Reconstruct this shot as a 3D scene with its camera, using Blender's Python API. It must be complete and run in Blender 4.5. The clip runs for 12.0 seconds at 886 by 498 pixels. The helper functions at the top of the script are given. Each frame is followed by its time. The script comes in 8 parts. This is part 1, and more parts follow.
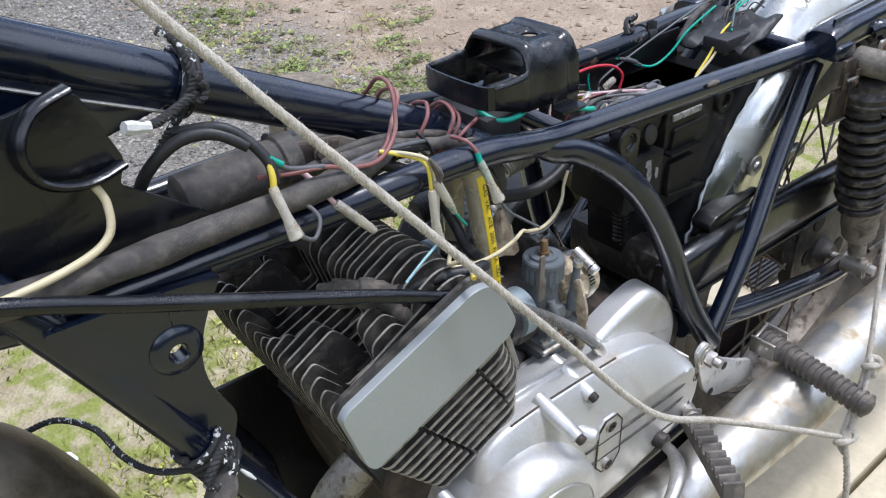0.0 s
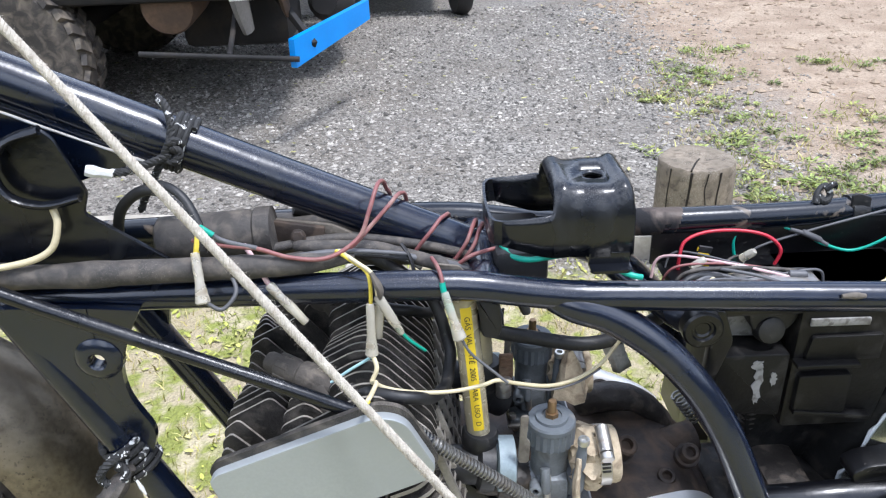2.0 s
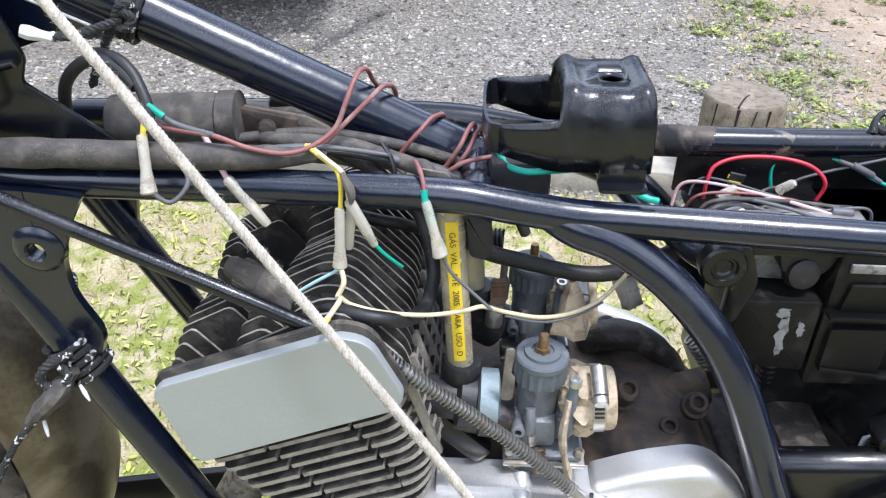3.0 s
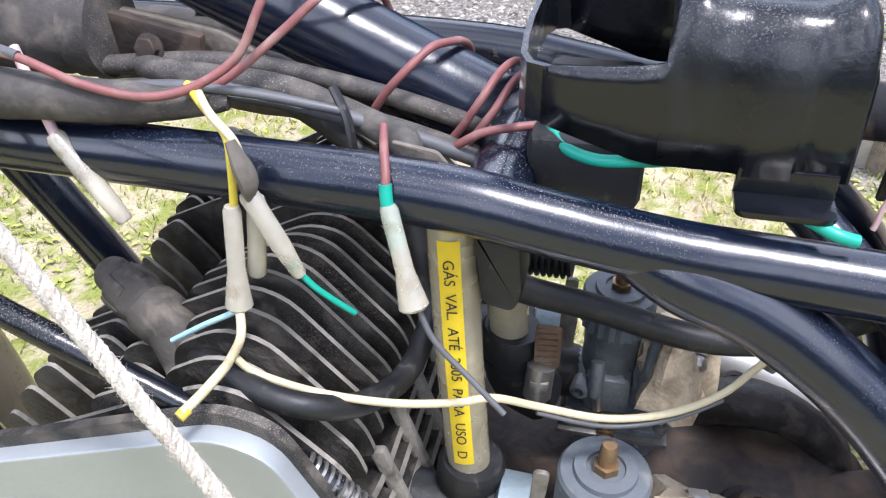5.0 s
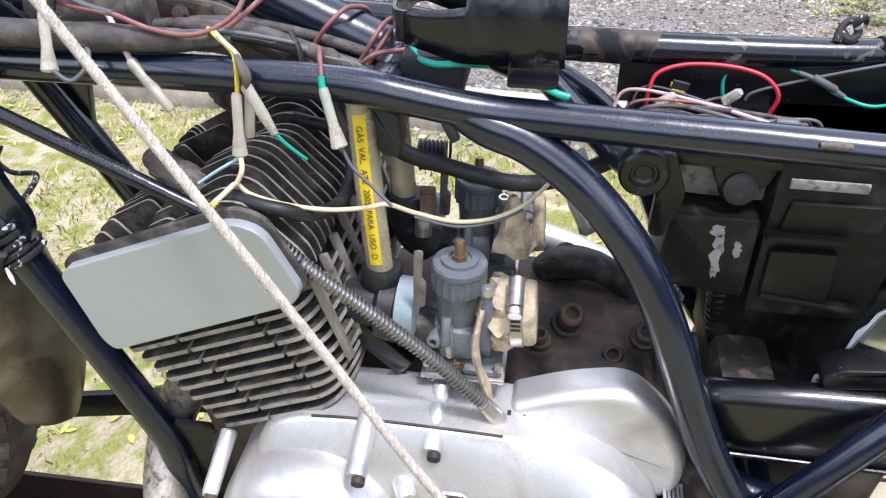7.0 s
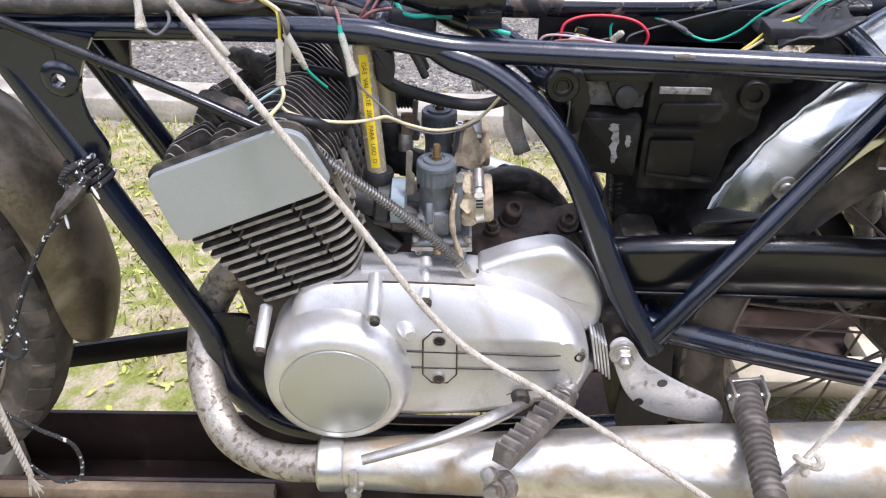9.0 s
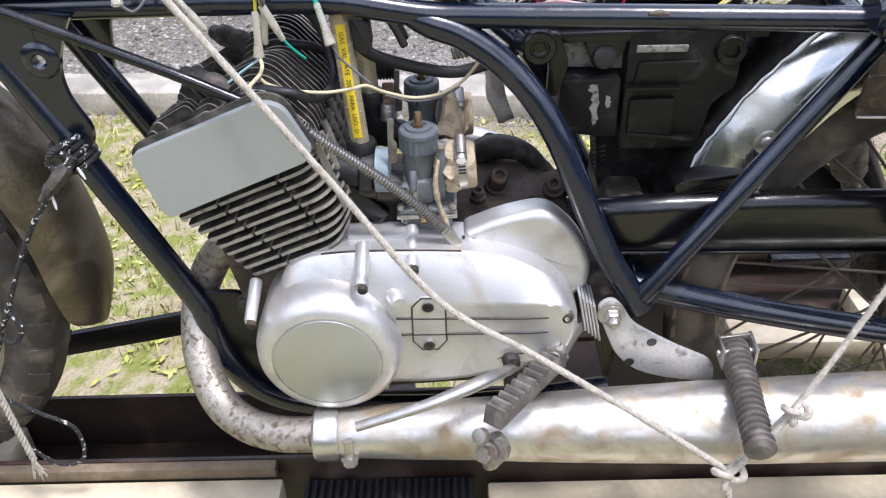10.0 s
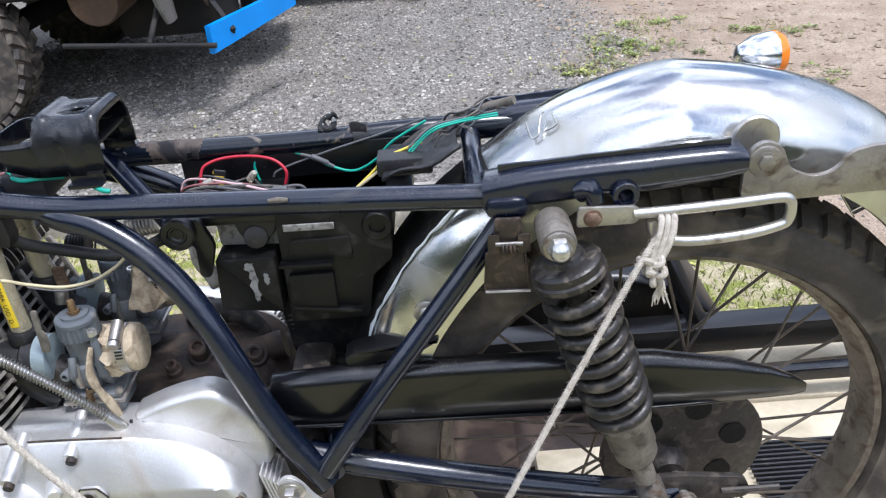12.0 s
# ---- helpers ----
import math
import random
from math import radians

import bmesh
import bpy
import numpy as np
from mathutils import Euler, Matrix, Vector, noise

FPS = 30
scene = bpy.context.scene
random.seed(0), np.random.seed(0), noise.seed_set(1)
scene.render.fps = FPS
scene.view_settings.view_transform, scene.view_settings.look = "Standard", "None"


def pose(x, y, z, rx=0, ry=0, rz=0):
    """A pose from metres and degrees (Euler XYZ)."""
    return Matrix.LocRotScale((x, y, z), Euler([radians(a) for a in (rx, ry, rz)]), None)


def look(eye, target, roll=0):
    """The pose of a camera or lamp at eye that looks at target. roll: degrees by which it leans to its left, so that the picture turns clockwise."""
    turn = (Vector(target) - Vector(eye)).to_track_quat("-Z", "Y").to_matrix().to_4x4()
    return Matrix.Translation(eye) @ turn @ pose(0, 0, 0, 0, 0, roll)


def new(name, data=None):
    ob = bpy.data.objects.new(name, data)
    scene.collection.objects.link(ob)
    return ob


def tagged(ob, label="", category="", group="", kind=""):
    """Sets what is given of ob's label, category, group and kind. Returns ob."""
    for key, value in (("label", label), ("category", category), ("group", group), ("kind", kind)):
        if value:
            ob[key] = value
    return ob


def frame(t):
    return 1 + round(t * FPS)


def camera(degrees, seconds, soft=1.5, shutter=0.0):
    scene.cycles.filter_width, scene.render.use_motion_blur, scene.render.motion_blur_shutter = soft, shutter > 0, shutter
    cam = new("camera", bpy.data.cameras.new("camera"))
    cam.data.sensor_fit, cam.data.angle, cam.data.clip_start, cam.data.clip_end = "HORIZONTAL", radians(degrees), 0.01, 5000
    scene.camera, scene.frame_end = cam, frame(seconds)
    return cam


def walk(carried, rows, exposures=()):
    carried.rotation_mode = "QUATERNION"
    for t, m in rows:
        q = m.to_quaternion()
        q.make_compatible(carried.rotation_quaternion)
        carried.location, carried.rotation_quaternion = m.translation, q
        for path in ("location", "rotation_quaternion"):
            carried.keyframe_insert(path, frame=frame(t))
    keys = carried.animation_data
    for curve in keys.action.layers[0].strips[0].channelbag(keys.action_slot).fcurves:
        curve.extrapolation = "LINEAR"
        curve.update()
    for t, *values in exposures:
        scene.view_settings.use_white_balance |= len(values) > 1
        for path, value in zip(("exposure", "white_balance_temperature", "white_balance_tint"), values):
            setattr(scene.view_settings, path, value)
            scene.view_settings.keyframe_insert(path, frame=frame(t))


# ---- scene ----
cam = camera(57.3, 12.0, soft=1.2)
PATH = [
    (0, (0.019, -0.572, 1.499), (1.067, 0.759, 0.436), -2.7),
    (0.2, (0.072, -0.565, 1.506), (1.034, 0.833, 0.449), -2.5),
    (0.5, (0.197, -0.565, 1.514), (0.917, 0.981, 0.47), -2.4),
    (1, (0.346, -0.622, 1.523), (0.53, 1.122, 0.561), -2.2),
    (1.5, (0.414, -0.665, 1.542), (0.494, 1.135, 0.673), -2.1),
    (2, (0.44, -0.666, 1.527), (0.469, 1.105, 0.598), -2.2),
    (2.5, (0.463, -0.659, 1.512), (0.474, 1.09, 0.543), -1.0),
    (2.7, (0.47, -0.647, 1.497), (0.469, 1.078, 0.484), -0.2),
    (4.3, (0.509, -0.302, 1.354), (0.091, 1.213, 0.118), -1.6),
    (4.5, (0.507, -0.305, 1.347), (0.121, 1.224, 0.117), -0.2),
    (5, (0.53, -0.328, 1.354), (0.149, 1.22, 0.145), -1.4),
    (5.5, (0.545, -0.371, 1.373), (0.263, 1.237, 0.217), -2.1),
    (6, (0.554, -0.418, 1.382), (0.37, 1.173, 0.185), -0.4),
    (6.5, (0.576, -0.499, 1.408), (0.363, 1.101, 0.227), -1.7),
    (7, (0.614, -0.597, 1.412), (0.356, 1.026, 0.272), -0.8),
    (7.2, (0.626, -0.636, 1.42), (0.329, 0.975, 0.272), -1.4),
    (8.8, (0.576, -0.88, 1.434), (0.547, 0.805, 0.357), 0.0),
    (9, (0.567, -0.883, 1.448), (0.535, 0.789, 0.35), -0.0),
    (9.5, (0.557, -0.897, 1.431), (0.502, 0.771, 0.329), -1.1),
    (10, (0.588, -0.902, 1.432), (0.545, 0.753, 0.309), -2.4),
    (10.5, (0.65, -0.915, 1.467), (0.718, 0.744, 0.352), -2.8),
    (11, (0.799, -0.879, 1.499), (0.818, 0.85, 0.493), -4.2),
    (11.5, (0.926, -0.845, 1.497), (0.885, 0.904, 0.527), -4.5),
    (12, (0.973, -0.842, 1.498), (0.941, 0.917, 0.546), -4.9),
]
walk(cam, [(t, look(Vector(eye) * 0.87, Vector(target) * 0.87, roll)) for t, eye, target, roll in PATH], exposures=[(0.0, 0.18, 5800, 13), (1.5, 0.51, 5800, 13), (2.5, 0.64, 5800, 13), (4.5, 0.86, 5880, 16), (5.5, 0.86, 5900, 17), (6.5, 0.76, 5920, 18), (7.0, 0.68, 5940, 18), (9.0, 0.55, 5980, 20), (10.5, 0.44, 5900, 16), (12.0, 0.40, 5800, 14)])

SIZE = 0.87  # metres to one unit of the plan below: the rear wheel is an 18 inch one

# ---- light ----
SUN_ELEVATION, SUN_AZIMUTH = 71.0, 120.0
world = bpy.data.worlds.new("sky")
scene.world = world
world.use_nodes = True
wn = world.node_tree
sky = wn.nodes.new("ShaderNodeTexSky")
sky.sky_type = "NISHITA"
sky.sun_disc = False
sky.sun_elevation = radians(SUN_ELEVATION)
sky.sun_rotation = radians(SUN_AZIMUTH)
sky.air_density, sky.dust_density, sky.ozone_density = 1.0, 1.5, 1.2
# thin broken cloud over the whole sky
tc_w = wn.nodes.new("ShaderNodeTexCoord")
cloud = wn.nodes.new("ShaderNodeTexNoise")
cloud.inputs["Scale"].default_value, cloud.inputs["Detail"].default_value, cloud.inputs["Distortion"].default_value = 2.6, 5.0, 0.4
cover = wn.nodes.new("ShaderNodeMapRange")
cover.inputs["From Min"].default_value, cover.inputs["From Max"].default_value = 0.40, 0.60
veil = wn.nodes.new("ShaderNodeMix")
veil.data_type = "RGBA"
veil.inputs["B"].default_value = (15.0, 15.6, 16.4, 1)
wn.links.new(tc_w.outputs["Generated"], cloud.inputs["Vector"])
wn.links.new(cloud.outputs["Fac"], cover.inputs["Value"])
wn.links.new(cover.outputs["Result"], veil.inputs["Factor"])
wn.links.new(sky.outputs[0], veil.inputs["A"])
wn.links.new(veil.outputs["Result"], wn.nodes["Background"].inputs[0])
wn.nodes["Background"].inputs[1].default_value = 0.125
sun = new("sun", bpy.data.lights.new("sun", "SUN"))
sun.data.energy, sun.data.angle, sun.data.color = 2.6, radians(10), (1.0, 0.96, 0.90)
az, el = radians(SUN_AZIMUTH), radians(SUN_ELEVATION)
sun_way = Vector((math.sin(az) * math.cos(el), math.cos(az) * math.cos(el), math.sin(el)))
sun.matrix_world = look(sun_way * 20, (0, 0, 0))
scene.view_settings.use_white_balance = True
scene.view_settings.white_balance_temperature = 5800
scene.view_settings.white_balance_tint = 13


# ---- materials ----
def M(name, base, rough=0.5, metal=0.0, var=0.18, scale=30.0, bump=0.12, fine=220.0, dirt=None, coat=0.0, alpha_glass=False, rvar=0.12, spec=0.5, wave=None, specks=None):
    """A worn surface: two scales of colour, patchy dirt of a shape of its own, uneven gloss and a fine relief."""
    m = bpy.data.materials.new(name)
    m.use_nodes = True
    nt = m.node_tree
    n, l = nt.nodes, nt.links
    bsdf = n["Principled BSDF"]
    tc = n.new("ShaderNodeTexCoord")

    def noise_tex(s, detail=5.0, distort=0.0):
        t = n.new("ShaderNodeTexNoise")
        t.inputs["Scale"].default_value, t.inputs["Detail"].default_value, t.inputs["Distortion"].default_value = s, detail, distort
        l.new(tc.outputs["Object"], t.inputs["Vector"])
        return t

    def mix(fac, a, b):
        x = n.new("ShaderNodeMix")
        x.data_type = "RGBA"
        for sock, v in ((x.inputs["Factor"], fac), (x.inputs["A"], a), (x.inputs["B"], b)):
            if isinstance(v, (tuple, list)):
                sock.default_value = (*v, 1)
            elif isinstance(v, float):
                sock.default_value = v
            else:
                l.new(v, sock)
        return x.outputs["Result"]

    def ramp(src, lo, hi):
        r = n.new("ShaderNodeMapRange")
        r.inputs["From Min"].default_value, r.inputs["From Max"].default_value = lo, hi
        l.new(src, r.inputs["Value"])
        return r.outputs["Result"]

    big, small = noise_tex(scale), noise_tex(fine, 3.0)
    dark = tuple(max(0.0, c * (1 - var)) for c in base)
    light = tuple(min(1.0, c * (1 + var)) for c in base)
    col = mix(ramp(big.outputs["Fac"], 0.3, 0.7), dark, light)
    col = mix(ramp(small.outputs["Fac"], 0.35, 0.65), mix(0.5, col, dark), col)
    r_out = None
    if dirt:
        dcol, lo, hi, dscale = dirt
        dn = noise_tex(dscale, 8.0, 0.6)
        mask = ramp(dn.outputs["Fac"], lo, hi)
        col = mix(mask, col, dcol)
        rr = n.new("ShaderNodeMapRange")
        rr.inputs["To Min"].default_value, rr.inputs["To Max"].default_value = rough, min(0.95, rough + 0.35)
        l.new(mask, rr.inputs["Value"])
        r_out = rr.outputs["Result"]
    else:
        rr = n.new("ShaderNodeMapRange")
        rr.inputs["From Min"].default_value, rr.inputs["From Max"].default_value = 0.3, 0.7
        rr.inputs["To Min"].default_value, rr.inputs["To Max"].default_value = max(0.02, rough - rvar), min(1.0, rough + rvar)
        l.new(big.outputs["Fac"], rr.inputs["Value"])
        r_out = rr.outputs["Result"]
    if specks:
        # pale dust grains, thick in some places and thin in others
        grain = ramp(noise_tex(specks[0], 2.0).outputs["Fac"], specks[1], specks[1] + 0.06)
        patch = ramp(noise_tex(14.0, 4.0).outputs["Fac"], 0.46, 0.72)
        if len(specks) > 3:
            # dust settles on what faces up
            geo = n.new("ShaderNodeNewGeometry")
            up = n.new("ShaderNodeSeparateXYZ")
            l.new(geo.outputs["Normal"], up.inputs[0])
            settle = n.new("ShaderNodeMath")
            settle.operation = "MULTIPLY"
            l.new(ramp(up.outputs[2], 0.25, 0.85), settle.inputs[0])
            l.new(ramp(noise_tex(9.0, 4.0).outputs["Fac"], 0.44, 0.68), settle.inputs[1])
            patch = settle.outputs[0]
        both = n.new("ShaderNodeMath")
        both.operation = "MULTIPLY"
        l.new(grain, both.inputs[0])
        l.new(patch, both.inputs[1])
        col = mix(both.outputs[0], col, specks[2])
    l.new(col, bsdf.inputs["Base Color"])
    l.new(r_out, bsdf.inputs["Roughness"])
    bsdf.inputs["Metallic"].default_value = metal
    bsdf.inputs["Coat Weight"].default_value = coat
    bsdf.inputs["Coat Roughness"].default_value = 0.10
    bsdf.inputs["Specular IOR Level"].default_value = spec
    if bump:
        b = n.new("ShaderNodeBump")
        b.inputs["Strength"].default_value, b.inputs["Distance"].default_value = bump, 0.0015
        l.new(small.outputs["Fac"], b.inputs["Height"])
        l.new(b.outputs["Normal"], bsdf.inputs["Normal"])
        if wave:
            # beaten, uneven sheet under the fine relief
            w = n.new("ShaderNodeBump")
            w.inputs["Strength"].default_value, w.inputs["Distance"].default_value = wave[1], 0.02
            l.new(noise_tex(wave[0], 2.0).outputs["Fac"], w.inputs["Height"])
            l.new(w.outputs["Normal"], b.inputs["Normal"])
    return m


DUST = (0.30, 0.26, 0.21)
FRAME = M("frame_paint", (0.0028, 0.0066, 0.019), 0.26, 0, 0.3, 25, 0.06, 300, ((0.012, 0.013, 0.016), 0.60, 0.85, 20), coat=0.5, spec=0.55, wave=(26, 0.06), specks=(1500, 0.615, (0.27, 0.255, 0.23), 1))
BLACK = M("black_paint", (0.005, 0.005, 0.006), 0.34, 0, 0.3, 30, 0.08, 300, ((0.10, 0.09, 0.08), 0.64, 0.8, 260))
BOXBLACK = M("dull_black_plastic", (0.009, 0.0085, 0.0085), 0.42, 0, 0.3, 20, 0.25, 260, ((0.052, 0.048, 0.043), 0.55, 0.8, 40), spec=0.28)
FRAME_WORN = M("worn_frame_paint", (0.003, 0.0055, 0.011), 0.24, 0, 0.3, 25, 0.07, 300, ((0.20, 0.16, 0.12), 0.62, 0.70, 34), coat=0.25, spec=0.5)
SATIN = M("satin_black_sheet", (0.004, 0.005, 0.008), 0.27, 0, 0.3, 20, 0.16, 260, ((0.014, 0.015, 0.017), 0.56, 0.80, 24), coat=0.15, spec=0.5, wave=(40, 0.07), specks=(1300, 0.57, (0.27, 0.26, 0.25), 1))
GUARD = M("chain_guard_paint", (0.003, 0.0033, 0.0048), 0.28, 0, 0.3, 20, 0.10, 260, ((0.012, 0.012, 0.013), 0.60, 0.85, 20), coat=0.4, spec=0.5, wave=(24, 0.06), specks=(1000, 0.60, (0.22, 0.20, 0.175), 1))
FIN = M("dusty_black_cast", (0.036, 0.033, 0.030), 0.55, 0.1, 0.35, 35, 0.5, 350, ((0.16, 0.14, 0.115), 0.48, 0.76, 60), specks=(1800, 0.55, (0.22, 0.195, 0.165)))
# grey dusty cast edges, with their sunlit brightness put into the base colour
FINEDGE = M("pale_lit_cast_alloy", (0.31, 0.285, 0.245), 0.6, 0.2, 0.3, 40, 0.5, 350, ((0.09, 0.08, 0.068), 0.56, 0.76, 70), specks=(1800, 0.56, (0.34, 0.30, 0.25)))
PLATE = M("grey_painted_alloy", (0.40, 0.425, 0.43), 0.40, 0.35, 0.07, 12, 0.05, 420, ((0.27, 0.27, 0.26), 0.62, 0.9, 22))
ALLOY = M("silver_cast_alloy", (0.66, 0.65, 0.63), 0.40, 0.7, 0.12, 14, 0.07, 420, ((0.40, 0.345, 0.28), 0.53, 0.80, 19), specks=(900, 0.66, (0.30, 0.26, 0.21)))
ALLOY2 = M("brushed_disc_alloy", (0.50, 0.51, 0.49), 0.36, 0.75, 0.06, 18, 0.08, 500)
DARKALLOY = M("oily_crankcase", (0.040, 0.030, 0.024), 0.62, 0.2, 0.5, 22, 0.7, 160, ((0.125, 0.088, 0.062), 0.44, 0.68, 40))
CARB = M("grey_carburettor_cast", (0.20, 0.215, 0.225), 0.5, 0.35, 0.2, 60, 0.4, 420, ((0.10, 0.095, 0.09), 0.55, 0.8, 55))
COLLAR = M("pale_blue_collar", (0.27, 0.33, 0.355), 0.5, 0.1, 0.15, 60, 0.2, 420, ((0.14, 0.13, 0.12), 0.58, 0.8, 55))
CARBCAP = M("grey_plastic_cap", (0.12, 0.135, 0.148), 0.5, 0, 0.15, 60, 0.2, 420, (DUST, 0.62, 0.9, 70))
STEEL = M("dull_zinc_steel", (0.52, 0.50, 0.47), 0.38, 0.9, 0.15, 60, 0.15, 400, ((0.30, 0.22, 0.15), 0.56, 0.8, 70))
CHROME = M("worn_chrome", (0.80, 0.80, 0.80), 0.20, 1.0, 0.05, 9, 0.02, 300, ((0.45, 0.41, 0.34), 0.66, 0.95, 14), rvar=0.04)
NUT = M("worn_plated_nut", (0.62, 0.61, 0.58), 0.30, 0.9, 0.12, 60, 0.08, 300, ((0.32, 0.28, 0.22), 0.58, 0.78, 90))
FENDER = M("faded_chrome_fender", (0.64, 0.64, 0.615), 0.13, 0.97, 0.10, 7, 0.03, 300, ((0.42, 0.405, 0.35), 0.46, 0.72, 12), rvar=0.05, wave=(9, 0.09))
CHIP = M("pale_chipped_coating", (0.62, 0.66, 0.68), 0.6, 0, 0.2, 60, 0.2, 300)
MOUNT = M("stained_bare_steel", (0.34, 0.315, 0.28), 0.44, 0.8, 0.25, 40, 0.3, 300, ((0.13, 0.09, 0.06), 0.50, 0.70, 55))
GRAB = M("satin_bare_rail", (0.56, 0.54, 0.50), 0.34, 0.85, 0.12, 20, 0.12, 300, ((0.26, 0.21, 0.16), 0.55, 0.75, 60))
EXHAUST = M("stained_chrome_exhaust", (0.65, 0.625, 0.575), 0.35, 0.85, 0.12, 9, 0.15, 260, ((0.41, 0.33, 0.225), 0.44, 0.68, 26), wave=(22, 0.10))
HEADER = M("pitted_header_steel", (0.40, 0.365, 0.31), 0.46, 0.65, 0.25, 20, 0.45, 260, ((0.17, 0.13, 0.095), 0.50, 0.66, 120))
RUST = M("rusted_steel", (0.20, 0.125, 0.08), 0.75, 0.25, 0.4, 50, 0.7, 260, ((0.32, 0.25, 0.18), 0.5, 0.75, 40))
RAILRUST = M("brown_worn_paint", (0.085, 0.062, 0.048), 0.55, 0.1, 0.3, 40, 0.3, 260, ((0.012, 0.012, 0.014), 0.44, 0.56, 40))
LATCH = M("brown_tinged_black_steel", (0.060, 0.048, 0.042), 0.34, 0.5, 0.3, 40, 0.2, 260, ((0.17, 0.12, 0.09), 0.50, 0.75, 70))
SPOKE = M("tarnished_spoke", (0.16, 0.135, 0.11), 0.5, 0.6, 0.3, 50, 0.2, 300)
RIM = M("tarnished_rim", (0.215, 0.185, 0.148), 0.5, 0.35, 0.3, 30, 0.4, 300, ((0.115, 0.08, 0.055), 0.48, 0.70, 55))
RUBBER = M("dusty_rubber", (0.052, 0.045, 0.039), 0.7, 0, 0.35, 14, 0.5, 180, ((0.185, 0.155, 0.12), 0.44, 0.68, 18))
RUBBER2 = M("black_rubber", (0.016, 0.016, 0.017), 0.5, 0, 0.25, 40, 0.2, 240, ((0.12, 0.105, 0.09), 0.60, 0.85, 160))
FRONTFENDER = M("grimy_grey_fender", (0.15, 0.125, 0.088), 0.34, 0.6, 0.45, 14, 0.2, 200, ((0.30, 0.26, 0.20), 0.48, 0.72, 16), specks=(260, 0.60, (0.06, 0.05, 0.04)))
GRIME_HOLE = M("black_grime_and_hole_dark", (0.006, 0.006, 0.006), 0.6, 0, 0.4, 30, 0.5, 200, ((0.03, 0.027, 0.023), 0.52, 0.75, 60), spec=0.2)
GREASE_GROOVE = M("greasy_grime_and_groove_shade", (0.032, 0.027, 0.023), 0.5, 0.2, 0.4, 40, 0.7, 160, ((0.13, 0.105, 0.082), 0.52, 0.75, 70))
RUBBERTAN = M("dust_caked_rubber", (0.080, 0.070, 0.060), 0.8, 0, 0.3, 40, 0.5, 260, ((0.24, 0.205, 0.165), 0.46, 0.7, 60))
DAMPER = M("dusty_grey_damper", (0.20, 0.18, 0.15), 0.55, 0.3, 0.3, 40, 0.4, 260, ((0.09, 0.075, 0.06), 0.50, 0.70, 60))
SPRING = M("grey_spring_paint", (0.034, 0.031, 0.029), 0.36, 0.25, 0.25, 35, 0.35, 260, ((0.17, 0.145, 0.115), 0.53, 0.74, 70))
PEGPLATE = M("pale_zinc_plate", (0.56, 0.55, 0.53), 0.42, 0.45, 0.18, 22, 0.2, 300, ((0.24, 0.20, 0.16), 0.56, 0.72, 60))
PEGRUBBER = M("worn_grey_rubber", (0.115, 0.100, 0.086), 0.62, 0, 0.3, 50, 0.4, 260, ((0.24, 0.21, 0.175), 0.50, 0.75, 50))
ROPE = M("natural_rope", (0.52, 0.475, 0.40), 0.95, 0, 0.2, 260, 0.6, 900, ((0.36, 0.31, 0.25), 0.50, 0.72, 120))
CORD = M("black_cord", (0.025, 0.025, 0.025), 0.75, 0, 0.3, 200, 0.4, 500, ((0.62, 0.62, 0.60), 0.60, 0.625, 170))
CORDFLECK = M("white_cord_fleck", (0.62, 0.62, 0.60), 0.8, 0, 0.15, 200, 0.2, 500)
DUSTY = M("dust_covered_sheath", (0.15, 0.13, 0.105), 0.85, 0, 0.3, 40, 0.4, 300, ((0.075, 0.065, 0.055), 0.50, 0.72, 60))
SLEEVE = M("dusty_loom_sleeve", (0.058, 0.052, 0.047), 0.7, 0, 0.3, 60, 0.3, 300, ((0.15, 0.13, 0.108), 0.45, 0.80, 90), specks=(1500, 0.60, (0.24, 0.21, 0.18)))
W_RED = M("faded_red_wire", (0.23, 0.085, 0.08), 0.5, 0, 0.15, 90, 0.05, 300, ((0.30, 0.19, 0.16), 0.5, 0.75, 70))
W_RED2 = M("bright_red_wire", (0.50, 0.025, 0.045), 0.4, 0, 0.1, 90, 0.03, 300)
W_GREEN = M("green_wire", (0.015, 0.36, 0.26), 0.4, 0, 0.12, 90, 0.03, 300)
W_YELLOW = M("yellow_wire", (0.70, 0.55, 0.06), 0.45, 0, 0.12, 90, 0.03, 300)
W_CREAM = M("cream_wire", (0.60, 0.52, 0.33), 0.45, 0, 0.1, 90, 0.03, 300, ((0.45, 0.37, 0.22), 0.58, 0.8, 80))
W_GREY = M("grey_wire", (0.10, 0.10, 0.105), 0.5, 0, 0.15, 90, 0.03, 300)
W_WHITE = M("white_wire", (0.66, 0.66, 0.64), 0.45, 0, 0.1, 90, 0.03, 300)
W_PINK = M("pink_wire", (0.62, 0.42, 0.42), 0.45, 0, 0.1, 90, 0.03, 300)
W_BLUE = M("pale_blue_wire", (0.38, 0.60, 0.64), 0.45, 0, 0.1, 90, 0.03, 300)
PVC = M("cloudy_pvc_sleeve", (0.84, 0.79, 0.67), 0.20, 0, 0.10, 60, 0.05, 300, ((0.52, 0.41, 0.26), 0.54, 0.78, 60))
BARE = M("scraped_bare_plastic", (0.30, 0.295, 0.285), 0.6, 0, 0.2, 60, 0.2, 300, ((0.16, 0.15, 0.14), 0.5, 0.62, 120))
HOSE = M("yellowed_fuel_hose", (0.62, 0.55, 0.38), 0.25, 0, 0.15, 50, 0.05, 300, ((0.36, 0.28, 0.16), 0.55, 0.8, 60), coat=0.3)
